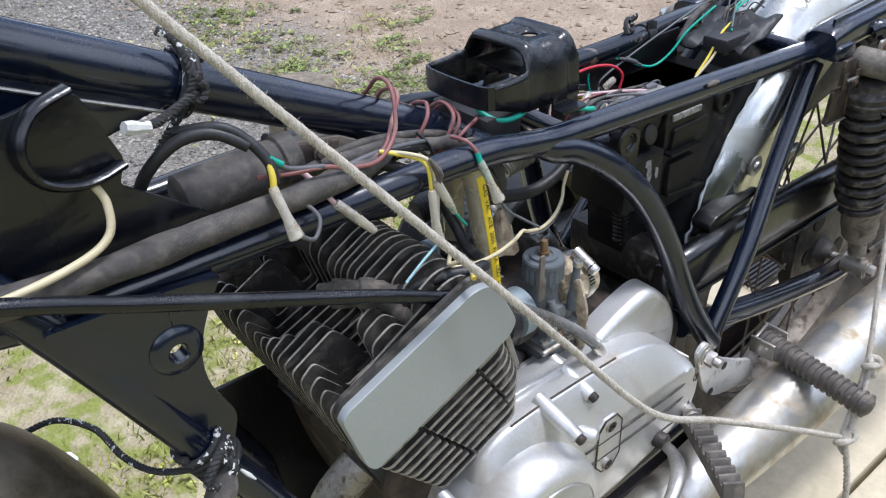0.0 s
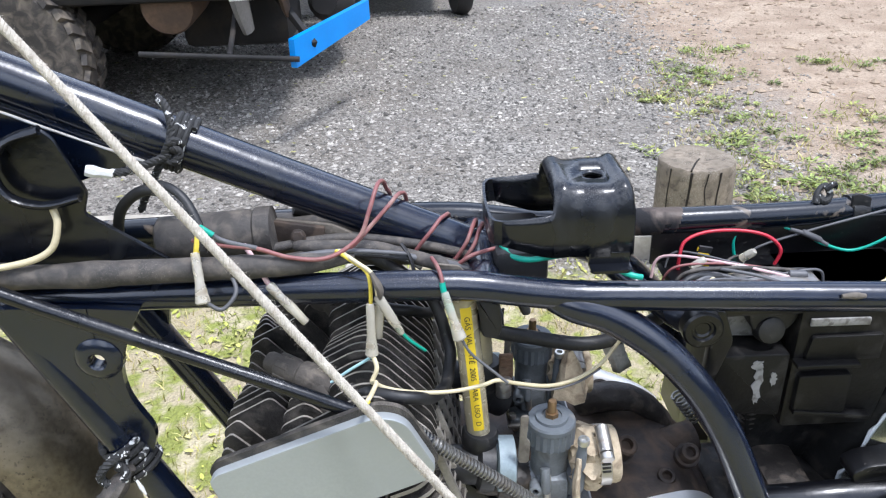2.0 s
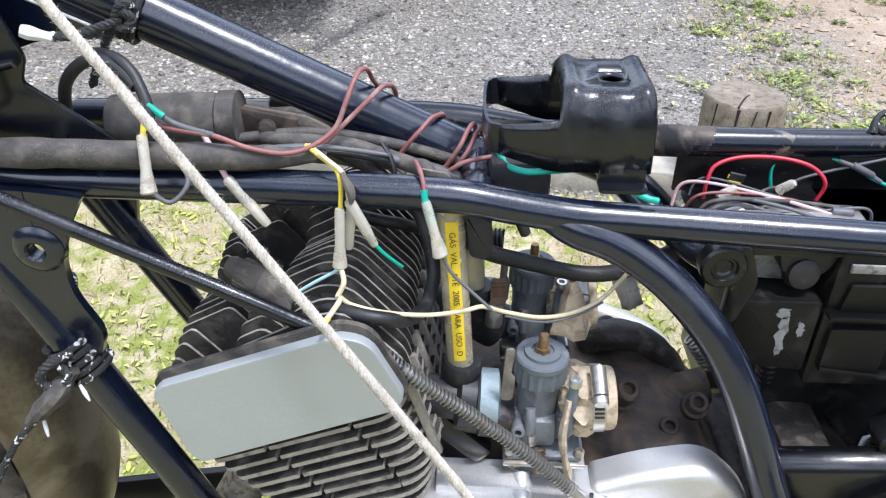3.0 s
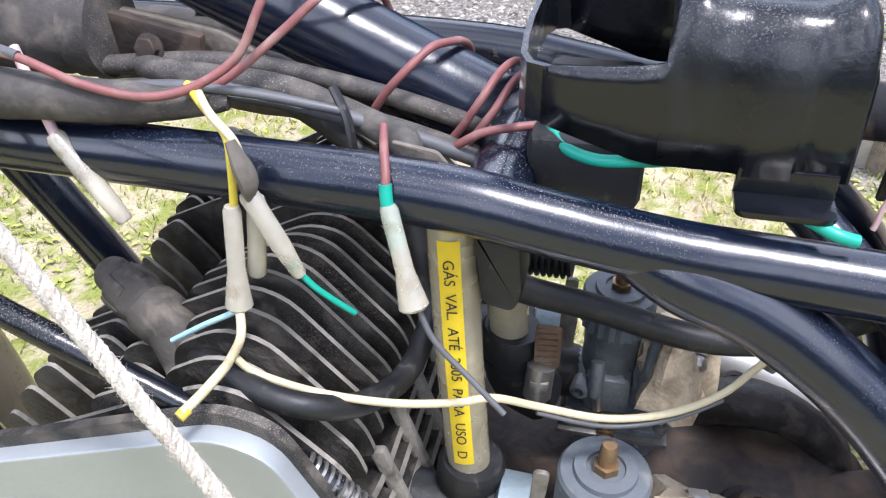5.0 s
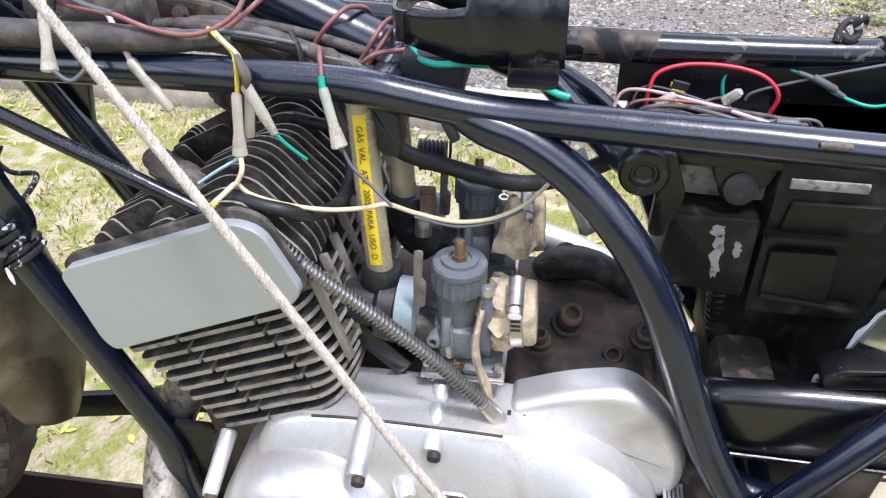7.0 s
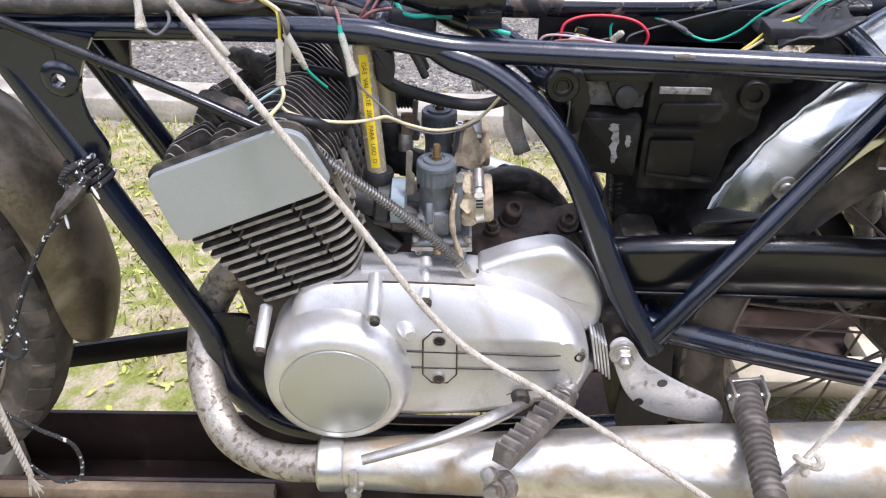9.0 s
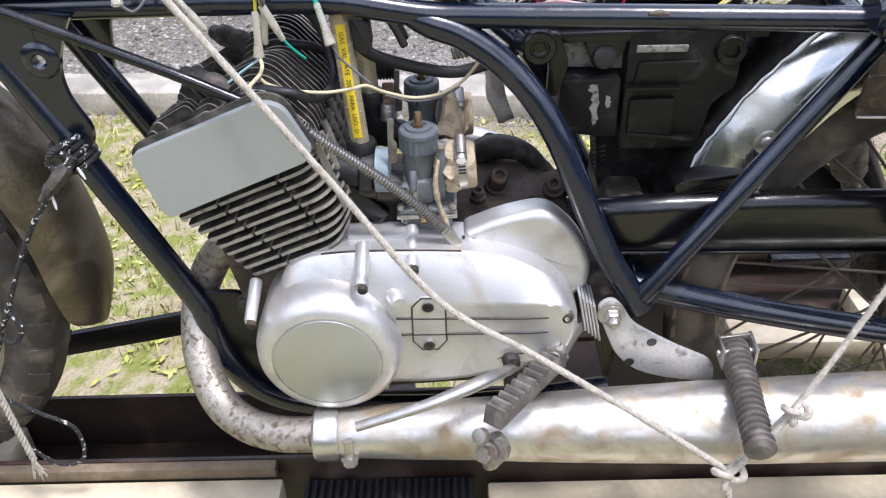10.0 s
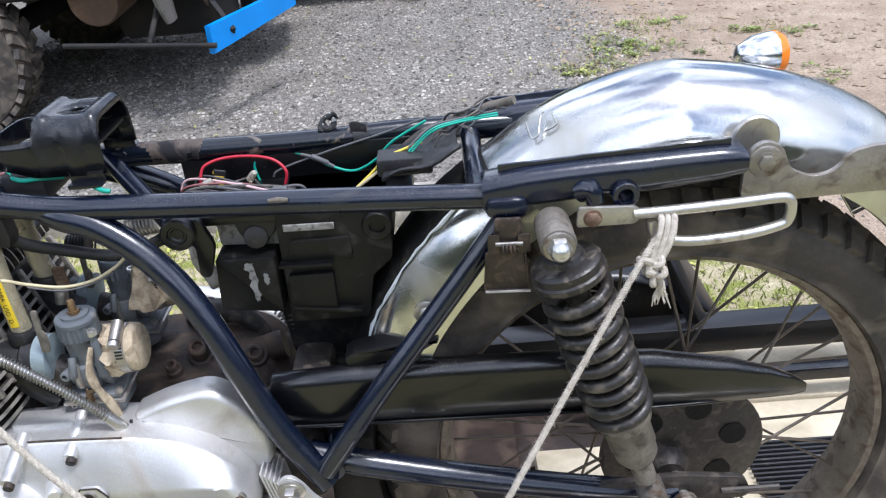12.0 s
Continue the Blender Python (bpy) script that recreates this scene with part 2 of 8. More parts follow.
TAPE = M("yellow_printed_tape", (0.80, 0.58, 0.02), 0.4, 0, 0.08, 40, 0.03, 300)
INK = M("black_print", (0.02, 0.02, 0.02), 0.5, 0, 0.1, 40, 0.0)
COILSTEEL = M("dark_spring_steel", (0.24, 0.235, 0.22), 0.4, 0.7, 0.2, 60, 0.15, 400, ((0.14, 0.11, 0.08), 0.56, 0.8, 70))
PALERAG = M("pale_cotton_rag", (0.62, 0.60, 0.55), 0.9, 0, 0.2, 40, 0.4, 300, ((0.36, 0.33, 0.28), 0.52, 0.75, 60))
RAG = M("soiled_cloth", (0.50, 0.41, 0.285), 0.95, 0, 0.25, 60, 0.5, 420, ((0.18, 0.13, 0.085), 0.48, 0.72, 80))
ORANGE = M("amber_lens", (0.85, 0.22, 0.02), 0.15, 0, 0.06, 60, 0.0)
BRASS = M("dull_brass", (0.30, 0.20, 0.11), 0.45, 0.8, 0.2, 80, 0.2, 400)
WOOD = M("weathered_timber", (0.44, 0.40, 0.335), 0.85, 0, 0.3, 9, 0.5, 90, ((0.20, 0.18, 0.15), 0.5, 0.75, 6))
POSTWOOD = M("grey_post_wood", (0.23, 0.19, 0.14), 0.88, 0, 0.35, 12, 0.9, 110, ((0.10, 0.08, 0.06), 0.48, 0.70, 38), specks=(300, 0.56, (0.33, 0.29, 0.23)))
SPLIT = M("dark_wood_split", (0.022, 0.017, 0.013), 0.95, 0, 0.3, 30, 0.3, 90)
PLANK = M("pale_pine_plank", (0.64, 0.55, 0.39), 0.8, 0, 0.2, 8, 0.4, 90, ((0.30, 0.24, 0.15), 0.52, 0.8, 7))
CHANNEL = M("dark_brown_steel", (0.032, 0.020, 0.015), 0.42, 0.1, 0.45, 9, 0.3, 160, ((0.085, 0.055, 0.04), 0.52, 0.75, 14))
REDPLANK = M("reddish_brown_board", (0.034, 0.022, 0.016), 0.7, 0, 0.4, 12, 0.4, 140, ((0.12, 0.085, 0.06), 0.52, 0.8, 14), spec=0.2)
LIP = M("worn_brown_wood_edge", (0.20, 0.15, 0.095), 0.75, 0, 0.35, 12, 0.4, 140, ((0.10, 0.07, 0.045), 0.50, 0.75, 14))
MAT = M("black_ribbed_mat", (0.02, 0.02, 0.022), 0.6, 0, 0.2, 30, 0.1, 240, (DUST, 0.62, 0.9, 30))
BLUE = M("bright_blue_paint", (0.004, 0.25, 0.74), 0.4, 0, 0.08, 8, 0.05, 160, ((0.05, 0.10, 0.20), 0.66, 0.9, 12))
TRUCK = M("grimy_underbody", (0.016, 0.015, 0.015), 0.75, 0.1, 0.5, 5, 0.4, 60, ((0.05, 0.04, 0.03), 0.5, 0.75, 5))
WHITEPAINT = M("white_painted_steel", (0.74, 0.74, 0.72), 0.45, 0, 0.08, 10, 0.05, 160, ((0.42, 0.36, 0.29), 0.6, 0.85, 9))
BROWN = M("brown_rusty_drum", (0.09, 0.055, 0.032), 0.8, 0, 0.4, 8, 0.5, 60)
PEBBLE = M("gravel_stone", (0.24, 0.222, 0.195), 0.9, 0, 0.4, 4, 0.4, 120)
CLOTH_BAG = M("grey_tarpaulin", (0.16, 0.15, 0.135), 0.8, 0, 0.25, 6, 0.3, 90)
LEAFY = M("fallen_leaf", (0.34, 0.32, 0.12), 0.7, 0, 0.35, 2, 0.1, 90)
GRASS = M("short_grass", (0.25, 0.29, 0.055), 0.7, 0, 0.5, 1.6, 0.0, 30, ((0.46, 0.40, 0.17), 0.42, 0.62, 2.2))
WEED = M("flat_weed", (0.36, 0.38, 0.07), 0.6, 0, 0.4, 2.0, 0.1, 60, ((0.50, 0.46, 0.18), 0.48, 0.66, 3.0))
CLUMP = M("fresh_weed_leaf", (0.20, 0.245, 0.065), 0.55, 0, 0.4, 3.0, 0.1, 60, ((0.36, 0.36, 0.12), 0.52, 0.68, 4.0))
LITTER = M("white_litter", (0.62, 0.62, 0.60), 0.6, 0, 0.1, 9, 0.1)


def island_tint(m, low, high):
    """Each loose piece of a joined mesh takes a brightness of its own."""
    nt = m.node_tree
    n, l = nt.nodes, nt.links
    bsdf = n["Principled BSDF"]
    old = bsdf.inputs["Base Color"].links[0].from_socket
    geo = n.new("ShaderNodeNewGeometry")
    r = n.new("ShaderNodeMapRange")
    r.inputs["To Min"].default_value, r.inputs["To Max"].default_value = low, high
    l.new(geo.outputs["Random Per Island"], r.inputs["Value"])
    h = n.new("ShaderNodeHueSaturation")
    l.new(r.outputs["Result"], h.inputs["Value"])
    l.new(old, h.inputs["Color"])
    l.new(h.outputs["Color"], bsdf.inputs["Base Color"])


island_tint(PEBBLE, 0.35, 2.1)
PVC.node_tree.nodes["Principled BSDF"].inputs["Transmission Weight"].default_value = 0.62
HOSE.node_tree.nodes["Principled BSDF"].inputs["Transmission Weight"].default_value = 0.45
island_tint(GRASS, 0.6, 1.6)
island_tint(WEED, 0.6, 1.5)
island_tint(LEAFY, 0.5, 1.5)
island_tint(CLUMP, 0.5, 1.6)


# ---- mesh helpers ----
def bm_join(*bms):
    out = bms[0]
    for b in bms[1:]:
        me = bpy.data.meshes.new("tmp")
        b.to_mesh(me)
        out.from_mesh(me)
        bpy.data.meshes.remove(me)
        b.free()
    return out


def spline(pts, sub=6):
    """Points along a smooth line through pts; each point may carry extra values such as a radius."""
    p = [np.array(q, float) for q in pts]
    if len(p) < 3 or sub < 2:
        return p
    out = []
    for i in range(len(p) - 1):
        a, b, c, d = p[max(i - 1, 0)], p[i], p[i + 1], p[min(i + 2, len(p) - 1)]
        for k in range(sub):
            t = k / sub
            out.append(0.5 * (2 * b + (c - a) * t + (2 * a - 5 * b + 4 * c - d) * t * t + (3 * b - a - 3 * c + d) * t ** 3))
    return out + [p[-1]]


def sweep(pts, r, n=12, sub=6, flat=1.0, wobble=0.0):
    """A tube along a smooth line; r is one radius or one a point."""
    rs = r if isinstance(r, (list, tuple)) else [r] * len(pts)
    line = spline([(*p, q) for p, q in zip(pts, rs)], sub)
    P, R = [Vector(q[:3]) for q in line], [q[3] for q in line]
    bm = bmesh.new()
    rings, normal = [], None
    for i, p in enumerate(P):
        t = (P[min(i + 1, len(P) - 1)] - P[max(i - 1, 0)]).normalized()
        if normal is None:
            normal = t.cross(Vector((0, 1, 0)) if abs(t.y) < 0.9 else Vector((1, 0, 0))).normalized()
        else:
            normal = (normal - t * normal.dot(t)).normalized()
        side = t.cross(normal)
        rr = R[i] * (1 + wobble * noise.noise(p * 90))
        rings.append([bm.verts.new(p + normal * math.cos(a) * rr * flat + side * math.sin(a) * rr) for a in (2 * math.pi * k / n for k in range(n))])
    for a, b in zip(rings, rings[1:]):
        for k in range(n):
            bm.faces.new((a[k], a[(k + 1) % n], b[(k + 1) % n], b[k]))
    bm.faces.new(rings[0][::-1])
    bm.faces.new(rings[-1])
    return bm


def strand(pts, r, n=3, twist=60.0, lay=0.55, sub=8):
    """A rope laid from n strands."""
    line = [Vector(q) for q in spline(pts, sub)]
    dense = []
    for a, b in zip(line, line[1:]):
        steps = max(1, int((b - a).length / 0.0013))
        dense += [a.lerp(b, k / steps) for k in range(steps)]
    dense.append(line[-1])
    out = None
    for s in range(n):
        way, path, normal = 0.0, [], None
        for i, p in enumerate(dense):
            t = (dense[min(i + 1, len(dense) - 1)] - dense[max(i - 1, 0)]).normalized()
            if normal is None:
                normal = t.orthogonal().normalized()
            else:
                way += (p - dense[i - 1]).length
                normal = (normal - t * normal.dot(t)).normalized()
            side = t.cross(normal)
            a = 2 * math.pi * s / n + way * twist * 2 * math.pi
            path.append(p + (normal * math.cos(a) + side * math.sin(a)) * r * lay)
        b = sweep(path, r * (0.62 if n == 3 else 0.56), 6, 1)
        out = b if out is None else bm_join(out, b)
    return out


def helix(a, b, R, wire, turns, n=6, taper=1.0, steps=14):
    a, b = Vector(a), Vector(b)
    t = (b - a).normalized()
    u = t.orthogonal().normalized()
    v = t.cross(u)
    N = int(turns * steps)
    pts = []
    for i in range(N + 1):
        k = i / N
        ang = 2 * math.pi * turns * k
        rr = R * (1 + (taper - 1) * k)
        pts.append(a.lerp(b, k) + (u * math.cos(ang) + v * math.sin(ang)) * rr)
    return sweep(pts, wire, n, 1)


def turned(origin, way, profile, n=24, start=0.0):
    """A body of revolution: profile rows (radius, height along way)."""
    bm = bmesh.new()
    m = Matrix.Translation(origin) @ Vector(way).to_track_quat("Z", "Y").to_matrix().to_4x4()
    rings = []
    for r, h in profile:
        if r < 1e-5:
            rings.append([bm.verts.new(m @ Vector((0, 0, h)))])
        else:
            rings.append([bm.verts.new(m @ Vector((r * math.cos(a), r * math.sin(a), h))) for a in (start + 2 * math.pi * k / n for k in range(n))])
    for a, b in zip(rings, rings[1:]):
        if len(a) == 1 and len(b) == 1:
            continue
        for k in range(n):
            j = (k + 1) % n
            if len(a) == 1:
                bm.faces.new((a[0], b[j], b[k]))
            elif len(b) == 1:
                bm.faces.new((a[k], a[j], b[0]))
            else:
                bm.faces.new((a[k], a[j], b[j], b[k]))
    closed = tuple(profile[0]) == tuple(profile[-1])
    if closed:
        bmesh.ops.remove_doubles(bm, verts=rings[0] + rings[-1], dist=1e-7)
        return bm
    if len(rings[0]) > 1:
        bm.faces.new(rings[0][::-1])
    if len(rings[-1]) > 1:
        bm.faces.new(rings[-1])
    return bm


def bolt(p, way, r, h, socket=False):
    """A bolt head: hexagon on a washer, or a round socket head with its recess."""
    if socket:
        return turned(p, way, [(r, 0), (r, h * 0.85), (r * 0.9, h), (r * 0.55, h), (r * 0.5, h * 0.45), (0, h * 0.45)], 14)
    return bm_join(turned(p, way, [(r * 1.25, 0), (r * 1.25, h * 0.18), (r * 1.15, h * 0.22)], 16), turned(Vector(p) + Vector(way).normalized() * h * 0.2, way, [(r, 0), (r, h * 0.68), (r * 0.86, h * 0.8)], 6))


def block(size, m=None, bevel=0.002, seg=2):
    bm = bmesh.new()
    bmesh.ops.create_cube(bm, size=1.0)
    bmesh.ops.scale(bm, vec=size, verts=bm.verts)
    if bevel:
        bmesh.ops.bevel(bm, geom=list(bm.edges), offset=min(bevel, min(size) * 0.45), segments=seg, profile=0.5, affect="EDGES")
    if m is not None:
        bmesh.ops.transform(bm, matrix=m, verts=bm.verts)
    return bm


def beam(a, b, w, h, bevel=0.002, roll=0.0):
    """A bar from a to b."""
    a, b = Vector(a), Vector(b)
    q = (b - a).to_track_quat("X", "Z").to_matrix().to_4x4()
    return block(((b - a).length, w, h), Matrix.Translation((a + b) / 2) @ q @ pose(0, 0, 0, roll), bevel)


def rounded(pts, r, n=4):
    """The outline pts with its corners rounded; r one radius or one a corner."""
    out = []
    for i, p in enumerate(pts):
        rr = r[i] if isinstance(r, (list, tuple)) else r
        p, a, b = Vector(p), Vector(pts[i - 1]), Vector(pts[(i + 1) % len(pts)])
        da, db = (a - p), (b - p)
        k = min(rr, da.length * 0.48, db.length * 0.48)
        s, e = p + da.normalized() * k, p + db.normalized() * k
        for j in range(n + 1):
            t = j / n
            out.append(tuple(s * (1 - t) ** 2 + p * 2 * t * (1 - t) + e * t * t))
    return out


def slab(outline, y0, y1, bevel=0.0, seg=2, rim=False):
    """An outline in (x, z) made solid from y0 (towards the near side) to y1."""
    bm = bmesh.new()
    vs = [bm.verts.new((x, y1, z)) for x, z in outline]
    f = bm.faces.new(vs)
    r = bmesh.ops.extrude_face_region(bm, geom=[f])
    top = [v for v in r["geom"] if isinstance(v, bmesh.types.BMVert)]
    for v in top:
        v.co.y = y0
    bmesh.ops.recalc_face_normals(bm, faces=bm.faces)
    if bevel:
        edges = [e for e in bm.edges if all(abs(v.co.y - y0) < 1e-6 for v in e.verts)]
        bmesh.ops.bevel(bm, geom=edges, offset=bevel, segments=seg, profile=0.5, affect="EDGES")
    if rim:
        for q in bm.faces:
            q.material_index = 1 if abs(q.normal.y) < 0.5 else 0
    return bm


def link_mesh(name, bm, material, smooth=40.0):
    bmesh.ops.recalc_face_normals(bm, faces=bm.faces)
    me = bpy.data.meshes.new(name)
    bm.to_mesh(me)
    bm.free()
    me.transform(Matrix.Scale(SIZE, 4))
    for m in material if isinstance(material, tuple) else (material,):
        me.materials.append(m)
    me.polygons.foreach_set("use_smooth", [True] * len(me.polygons))
    me.set_sharp_from_angle(angle=radians(smooth))
    return new(name, me)


def part(name, bm, material, parent=None, label="", smooth=40.0):
    ob = link_mesh(name, bm, material, smooth)
    if parent is not None:
        ob.parent = parent
        ob.matrix_parent_inverse = parent.matrix_world.inverted() if parent.type == "EMPTY" else Matrix()
    if label:
        ob["label"] = label
    return ob


def even(ob):
    """Flat faces keep a flat shading beside their rounded edges."""
    mod = ob.modifiers.new("even_shading", "WEIGHTED_NORMAL")
    mod.keep_sharp, mod.weight = True, 100
    return ob


def loft(rings, closed=True):
    """Rings of places with the same count, skinned one after the other and closed at both ends."""
    bm = bmesh.new()
    vs = [[bm.verts.new(q) for q in r] for r in rings]
    n = len(vs[0])
    for a, b in zip(vs, vs[1:]):
        for k in range(n if closed else n - 1):
            bm.faces.new((a[k], a[(k + 1) % n], b[(k + 1) % n], b[k]))
    if closed:
        bm.faces.new(vs[0][::-1])
        bm.faces.new(vs[-1])
    return bm


def thing(name, at, label, category, group="", kind=""):
    ob = new(name)
    ob.location = Vector(at) * SIZE
    ob.empty_display_size = 0.1
    bpy.context.view_layer.update()
    return tagged(ob, label, category, group, kind)


def solid(name, bm, material, label, category, group="", kind="", smooth=40.0):
    return tagged(link_mesh(name, bm, material, smooth), label, category, group, kind)


def ground_material():
    m = bpy.data.materials.new("yard_ground")
    m.use_nodes = True
    n, l = m.node_tree.nodes, m.node_tree.links
    bsdf = n["Principled BSDF"]
    geo = n.new("ShaderNodeNewGeometry")
    sep = n.new("ShaderNodeSeparateXYZ")
    plan = n.new("ShaderNodeVectorMath")
    plan.operation = "SCALE"
    plan.inputs["Scale"].default_value = 1 / SIZE
    l.new(geo.outputs["Position"], plan.inputs[0])
    l.new(plan.outputs[0], sep.inputs[0])

    def tex(s, detail=6.0):
        t = n.new("ShaderNodeTexNoise")
        t.inputs["Scale"].default_value, t.inputs["Detail"].default_value = s, detail
        l.new(geo.outputs["Position"], t.inputs["Vector"])
        return t.outputs["Fac"]

    def math_node(op, a, b):
        x = n.new("ShaderNodeMath")
        x.operation = op
        for i, v in enumerate((a, b)):
            if isinstance(v, (int, float)):
                x.inputs[i].default_value = v
            else:
                l.new(v, x.inputs[i])
        return x.outputs[0]

    def ramp(src, lo, hi):
        r = n.new("ShaderNodeMapRange")
        r.inputs["From Min"].default_value, r.inputs["From Max"].default_value = lo, hi
        l.new(src, r.inputs["Value"])
        return r.outputs["Result"]

    def mix(fac, a, b):
        x = n.new("ShaderNodeMix")
        x.data_type = "RGBA"
        for sock, v in ((x.inputs["Factor"], fac), (x.inputs["A"], a), (x.inputs["B"], b)):
            if isinstance(v, tuple):
                sock.default_value = (*v, 1)
            else:
                l.new(v, sock)
        return x.outputs["Result"]

    wob = math_node("MULTIPLY", math_node("SUBTRACT", tex(1.1), 0.5), 1.3)
    # gravel: crushed stone, cell by cell
    vor = n.new("ShaderNodeTexVoronoi")
    vor.inputs["Scale"].default_value = 105
    l.new(geo.outputs["Position"], vor.inputs["Vector"])
    vsep = n.new("ShaderNodeSeparateXYZ")
    l.new(vor.outputs["Color"], vsep.inputs[0])
    gravel = mix(ramp(vsep.outputs[0], 0.0, 1.0), (0.075, 0.069, 0.060), (0.36, 0.333, 0.292))
    gravel = mix(ramp(tex(2.2), 0.35, 0.7), gravel, mix(ramp(vsep.outputs[1], 0, 1), (0.105, 0.091, 0.076), (0.265, 0.235, 0.192)))
    dirt = mix(ramp(tex(5.0), 0.3, 0.7), (0.29, 0.21, 0.145), (0.47, 0.37, 0.27))
    dirt = mix(ramp(tex(60.0), 0.45, 0.75), dirt, (0.22, 0.17, 0.12))
    soil = mix(ramp(tex(7.0), 0.35, 0.65), (0.33, 0.27, 0.165), (0.48, 0.415, 0.27))
    soil = mix(ramp(tex(18.0), 0.44, 0.6), soil, (0.23, 0.25, 0.055))
    is_dirt = ramp(math_node("ADD", math_node("SUBTRACT", sep.outputs[0], math_node("MULTIPLY", sep.outputs[1], 0.03)), wob), 1.75, 2.3)
    is_soil = ramp(math_node("ADD", math_node("ADD", sep.outputs[1], math_node("MULTIPLY", sep.outputs[0], 0.22)), math_node("MULTIPLY", wob, 0.25)), 2.15, 1.95)
    col = mix(is_dirt, gravel, dirt)
    col = mix(is_soil, col, soil)
    l.new(col, bsdf.inputs["Base Color"])
    bsdf.inputs["Roughness"].default_value = 0.92
    b = n.new("ShaderNodeBump")
    b.inputs["Strength"].default_value, b.inputs["Distance"].default_value = 0.7, 0.012
    l.new(math_node("ADD", vor.outputs["Distance"], tex(35.0)), b.inputs["Height"])
    l.new(b.outputs["Normal"], bsdf.inputs["Normal"])
    return m


GROUND = 0.08


def yard(x, y):
    return GROUND + 0.012 * noise.noise(Vector((x * 0.9, y * 0.9, 0))) + 0.006 * noise.noise(Vector((x * 3, y * 3, 5)))


def build_ground():
    xs = list(np.linspace(-4, 5, 91))
    ys = list(np.linspace(-2.5, 10, 126))
    xs = [-400, -120, -40, -12, -7] + xs + [8, 14, 40, 120, 400]
    ys = [-400, -120, -30, -8, -4] + ys + [14, 22, 40, 120, 400]
    verts = [(x, y, yard(x, y) if -4 <= x <= 5 and -2.5 <= y <= 10 else GROUND) for y in ys for x in xs]
    w = len(xs)
    faces = [(j * w + i, j * w + i + 1, (j + 1) * w + i + 1, (j + 1) * w + i) for j in range(len(ys) - 1) for i in range(w - 1)]
    me = bpy.data.meshes.new("ground")
    me.from_pydata(verts, [], faces)
    me.transform(Matrix.Scale(SIZE, 4))
    me.polygons.foreach_set("use_smooth", [True] * len(faces))
    me.materials.append(ground_material())
    tagged(new("ground", me), "gravel yard with bare earth and a strip of thin grass", "ground", kind="structure")


build_ground()


def border(x):
    """How far the grass strip reaches from the trailer."""
    return 2.02 - 0.1 * x


def build_pebbles(rng, count, x0, x1, y0, y1, s0, s1, name, material, label, keep):
    verts, faces = [], []
    shape = [(1, 0, 0), (-1, 0, 0), (0, 1, 0), (0, -1, 0), (0, 0, 1), (0, 0, -1)]
    tri = [(0, 2, 4), (2, 1, 4), (1, 3, 4), (3, 0, 4), (2, 0, 5), (1, 2, 5), (3, 1, 5), (0, 3, 5)]
    for _ in range(count):
        x, y = rng.uniform(x0, x1), rng.uniform(y0, y1)
        if not keep(x, y, rng):
            continue
        s = s0 * (s1 / s0) ** (rng.random() ** 2.2)
        a, base = rng.uniform(0, 6.28), len(verts)
        c, d = math.cos(a), math.sin(a)
        sx, sy, sz = s * rng.uniform(0.7, 1.4), s * rng.uniform(0.7, 1.2), s * rng.uniform(0.4, 0.8)
        z = yard(x, y) + sz * 0.35
        for p in shape:
            px, py, pz = p[0] * sx + rng.uniform(-0.3, 0.3) * s, p[1] * sy + rng.uniform(-0.3, 0.3) * s, p[2] * sz
            verts.append((x + px * c - py * d, y + px * d + py * c, z + pz))
        faces += [tuple(base + k for k in f) for f in tri]
    me = bpy.data.meshes.new(name)
    me.from_pydata(verts, [], faces)
    me.transform(Matrix.Scale(SIZE, 4))
    me.materials.append(material)
    tagged(new(name, me), label, name, kind="stuff")


rng = random.Random(4)
build_pebbles(rng, 70000, -2.2, 2.8, 1.7, 6.6, 0.0038, 0.016, "gravel", PEBBLE, "loose grey crushed stone on the yard",
              lambda x, y, r: y > border(x) - 0.1 * r.random() and (x < 1.95 + 0.4 * r.random() or r.random() < 0.12))
build_pebbles(rng, 5000, 1.7, 5.5, 2.0, 7.5, 0.005, 0.03, "earth_clods", M("earth_clod", (0.36, 0.28, 0.20), 0.95, 0, 0.3, 3, 0.3, 60), "small clods and stones on bare earth", lambda x, y, r: True)


def build_blades(rng, spots, name, label):
    verts, faces = [], []
    for x, y, h, lean in spots:
        a = rng.uniform(0, 6.28)
        w = rng.uniform(0.0015, 0.0035)
        dx, dy = math.cos(a), math.sin(a)
        b = rng.uniform(0, 6.28)
        lx, ly = math.cos(b) * lean * h, math.sin(b) * lean * h
        z, base = yard(x, y) - 0.004, len(verts)
        verts += [(x - dx * w, y - dy * w, z), (x + dx * w, y + dy * w, z), (x + dx * w * 0.8 + lx * 0.4, y + dy * w * 0.8 + ly * 0.4, z + h * 0.6),
                  (x - dx * w * 0.8 + lx * 0.4, y - dy * w * 0.8 + ly * 0.4, z + h * 0.6), (x + lx, y + ly, z + h)]
        faces += [(base, base + 1, base + 2, base + 3), (base + 3, base + 2, base + 4)]
    me = bpy.data.meshes.new(name)
    me.from_pydata(verts, [], faces)
    me.transform(Matrix.Scale(SIZE, 4))
    me.materials.append(GRASS)
    tagged(new(name, me), label, "grass", kind="stuff")


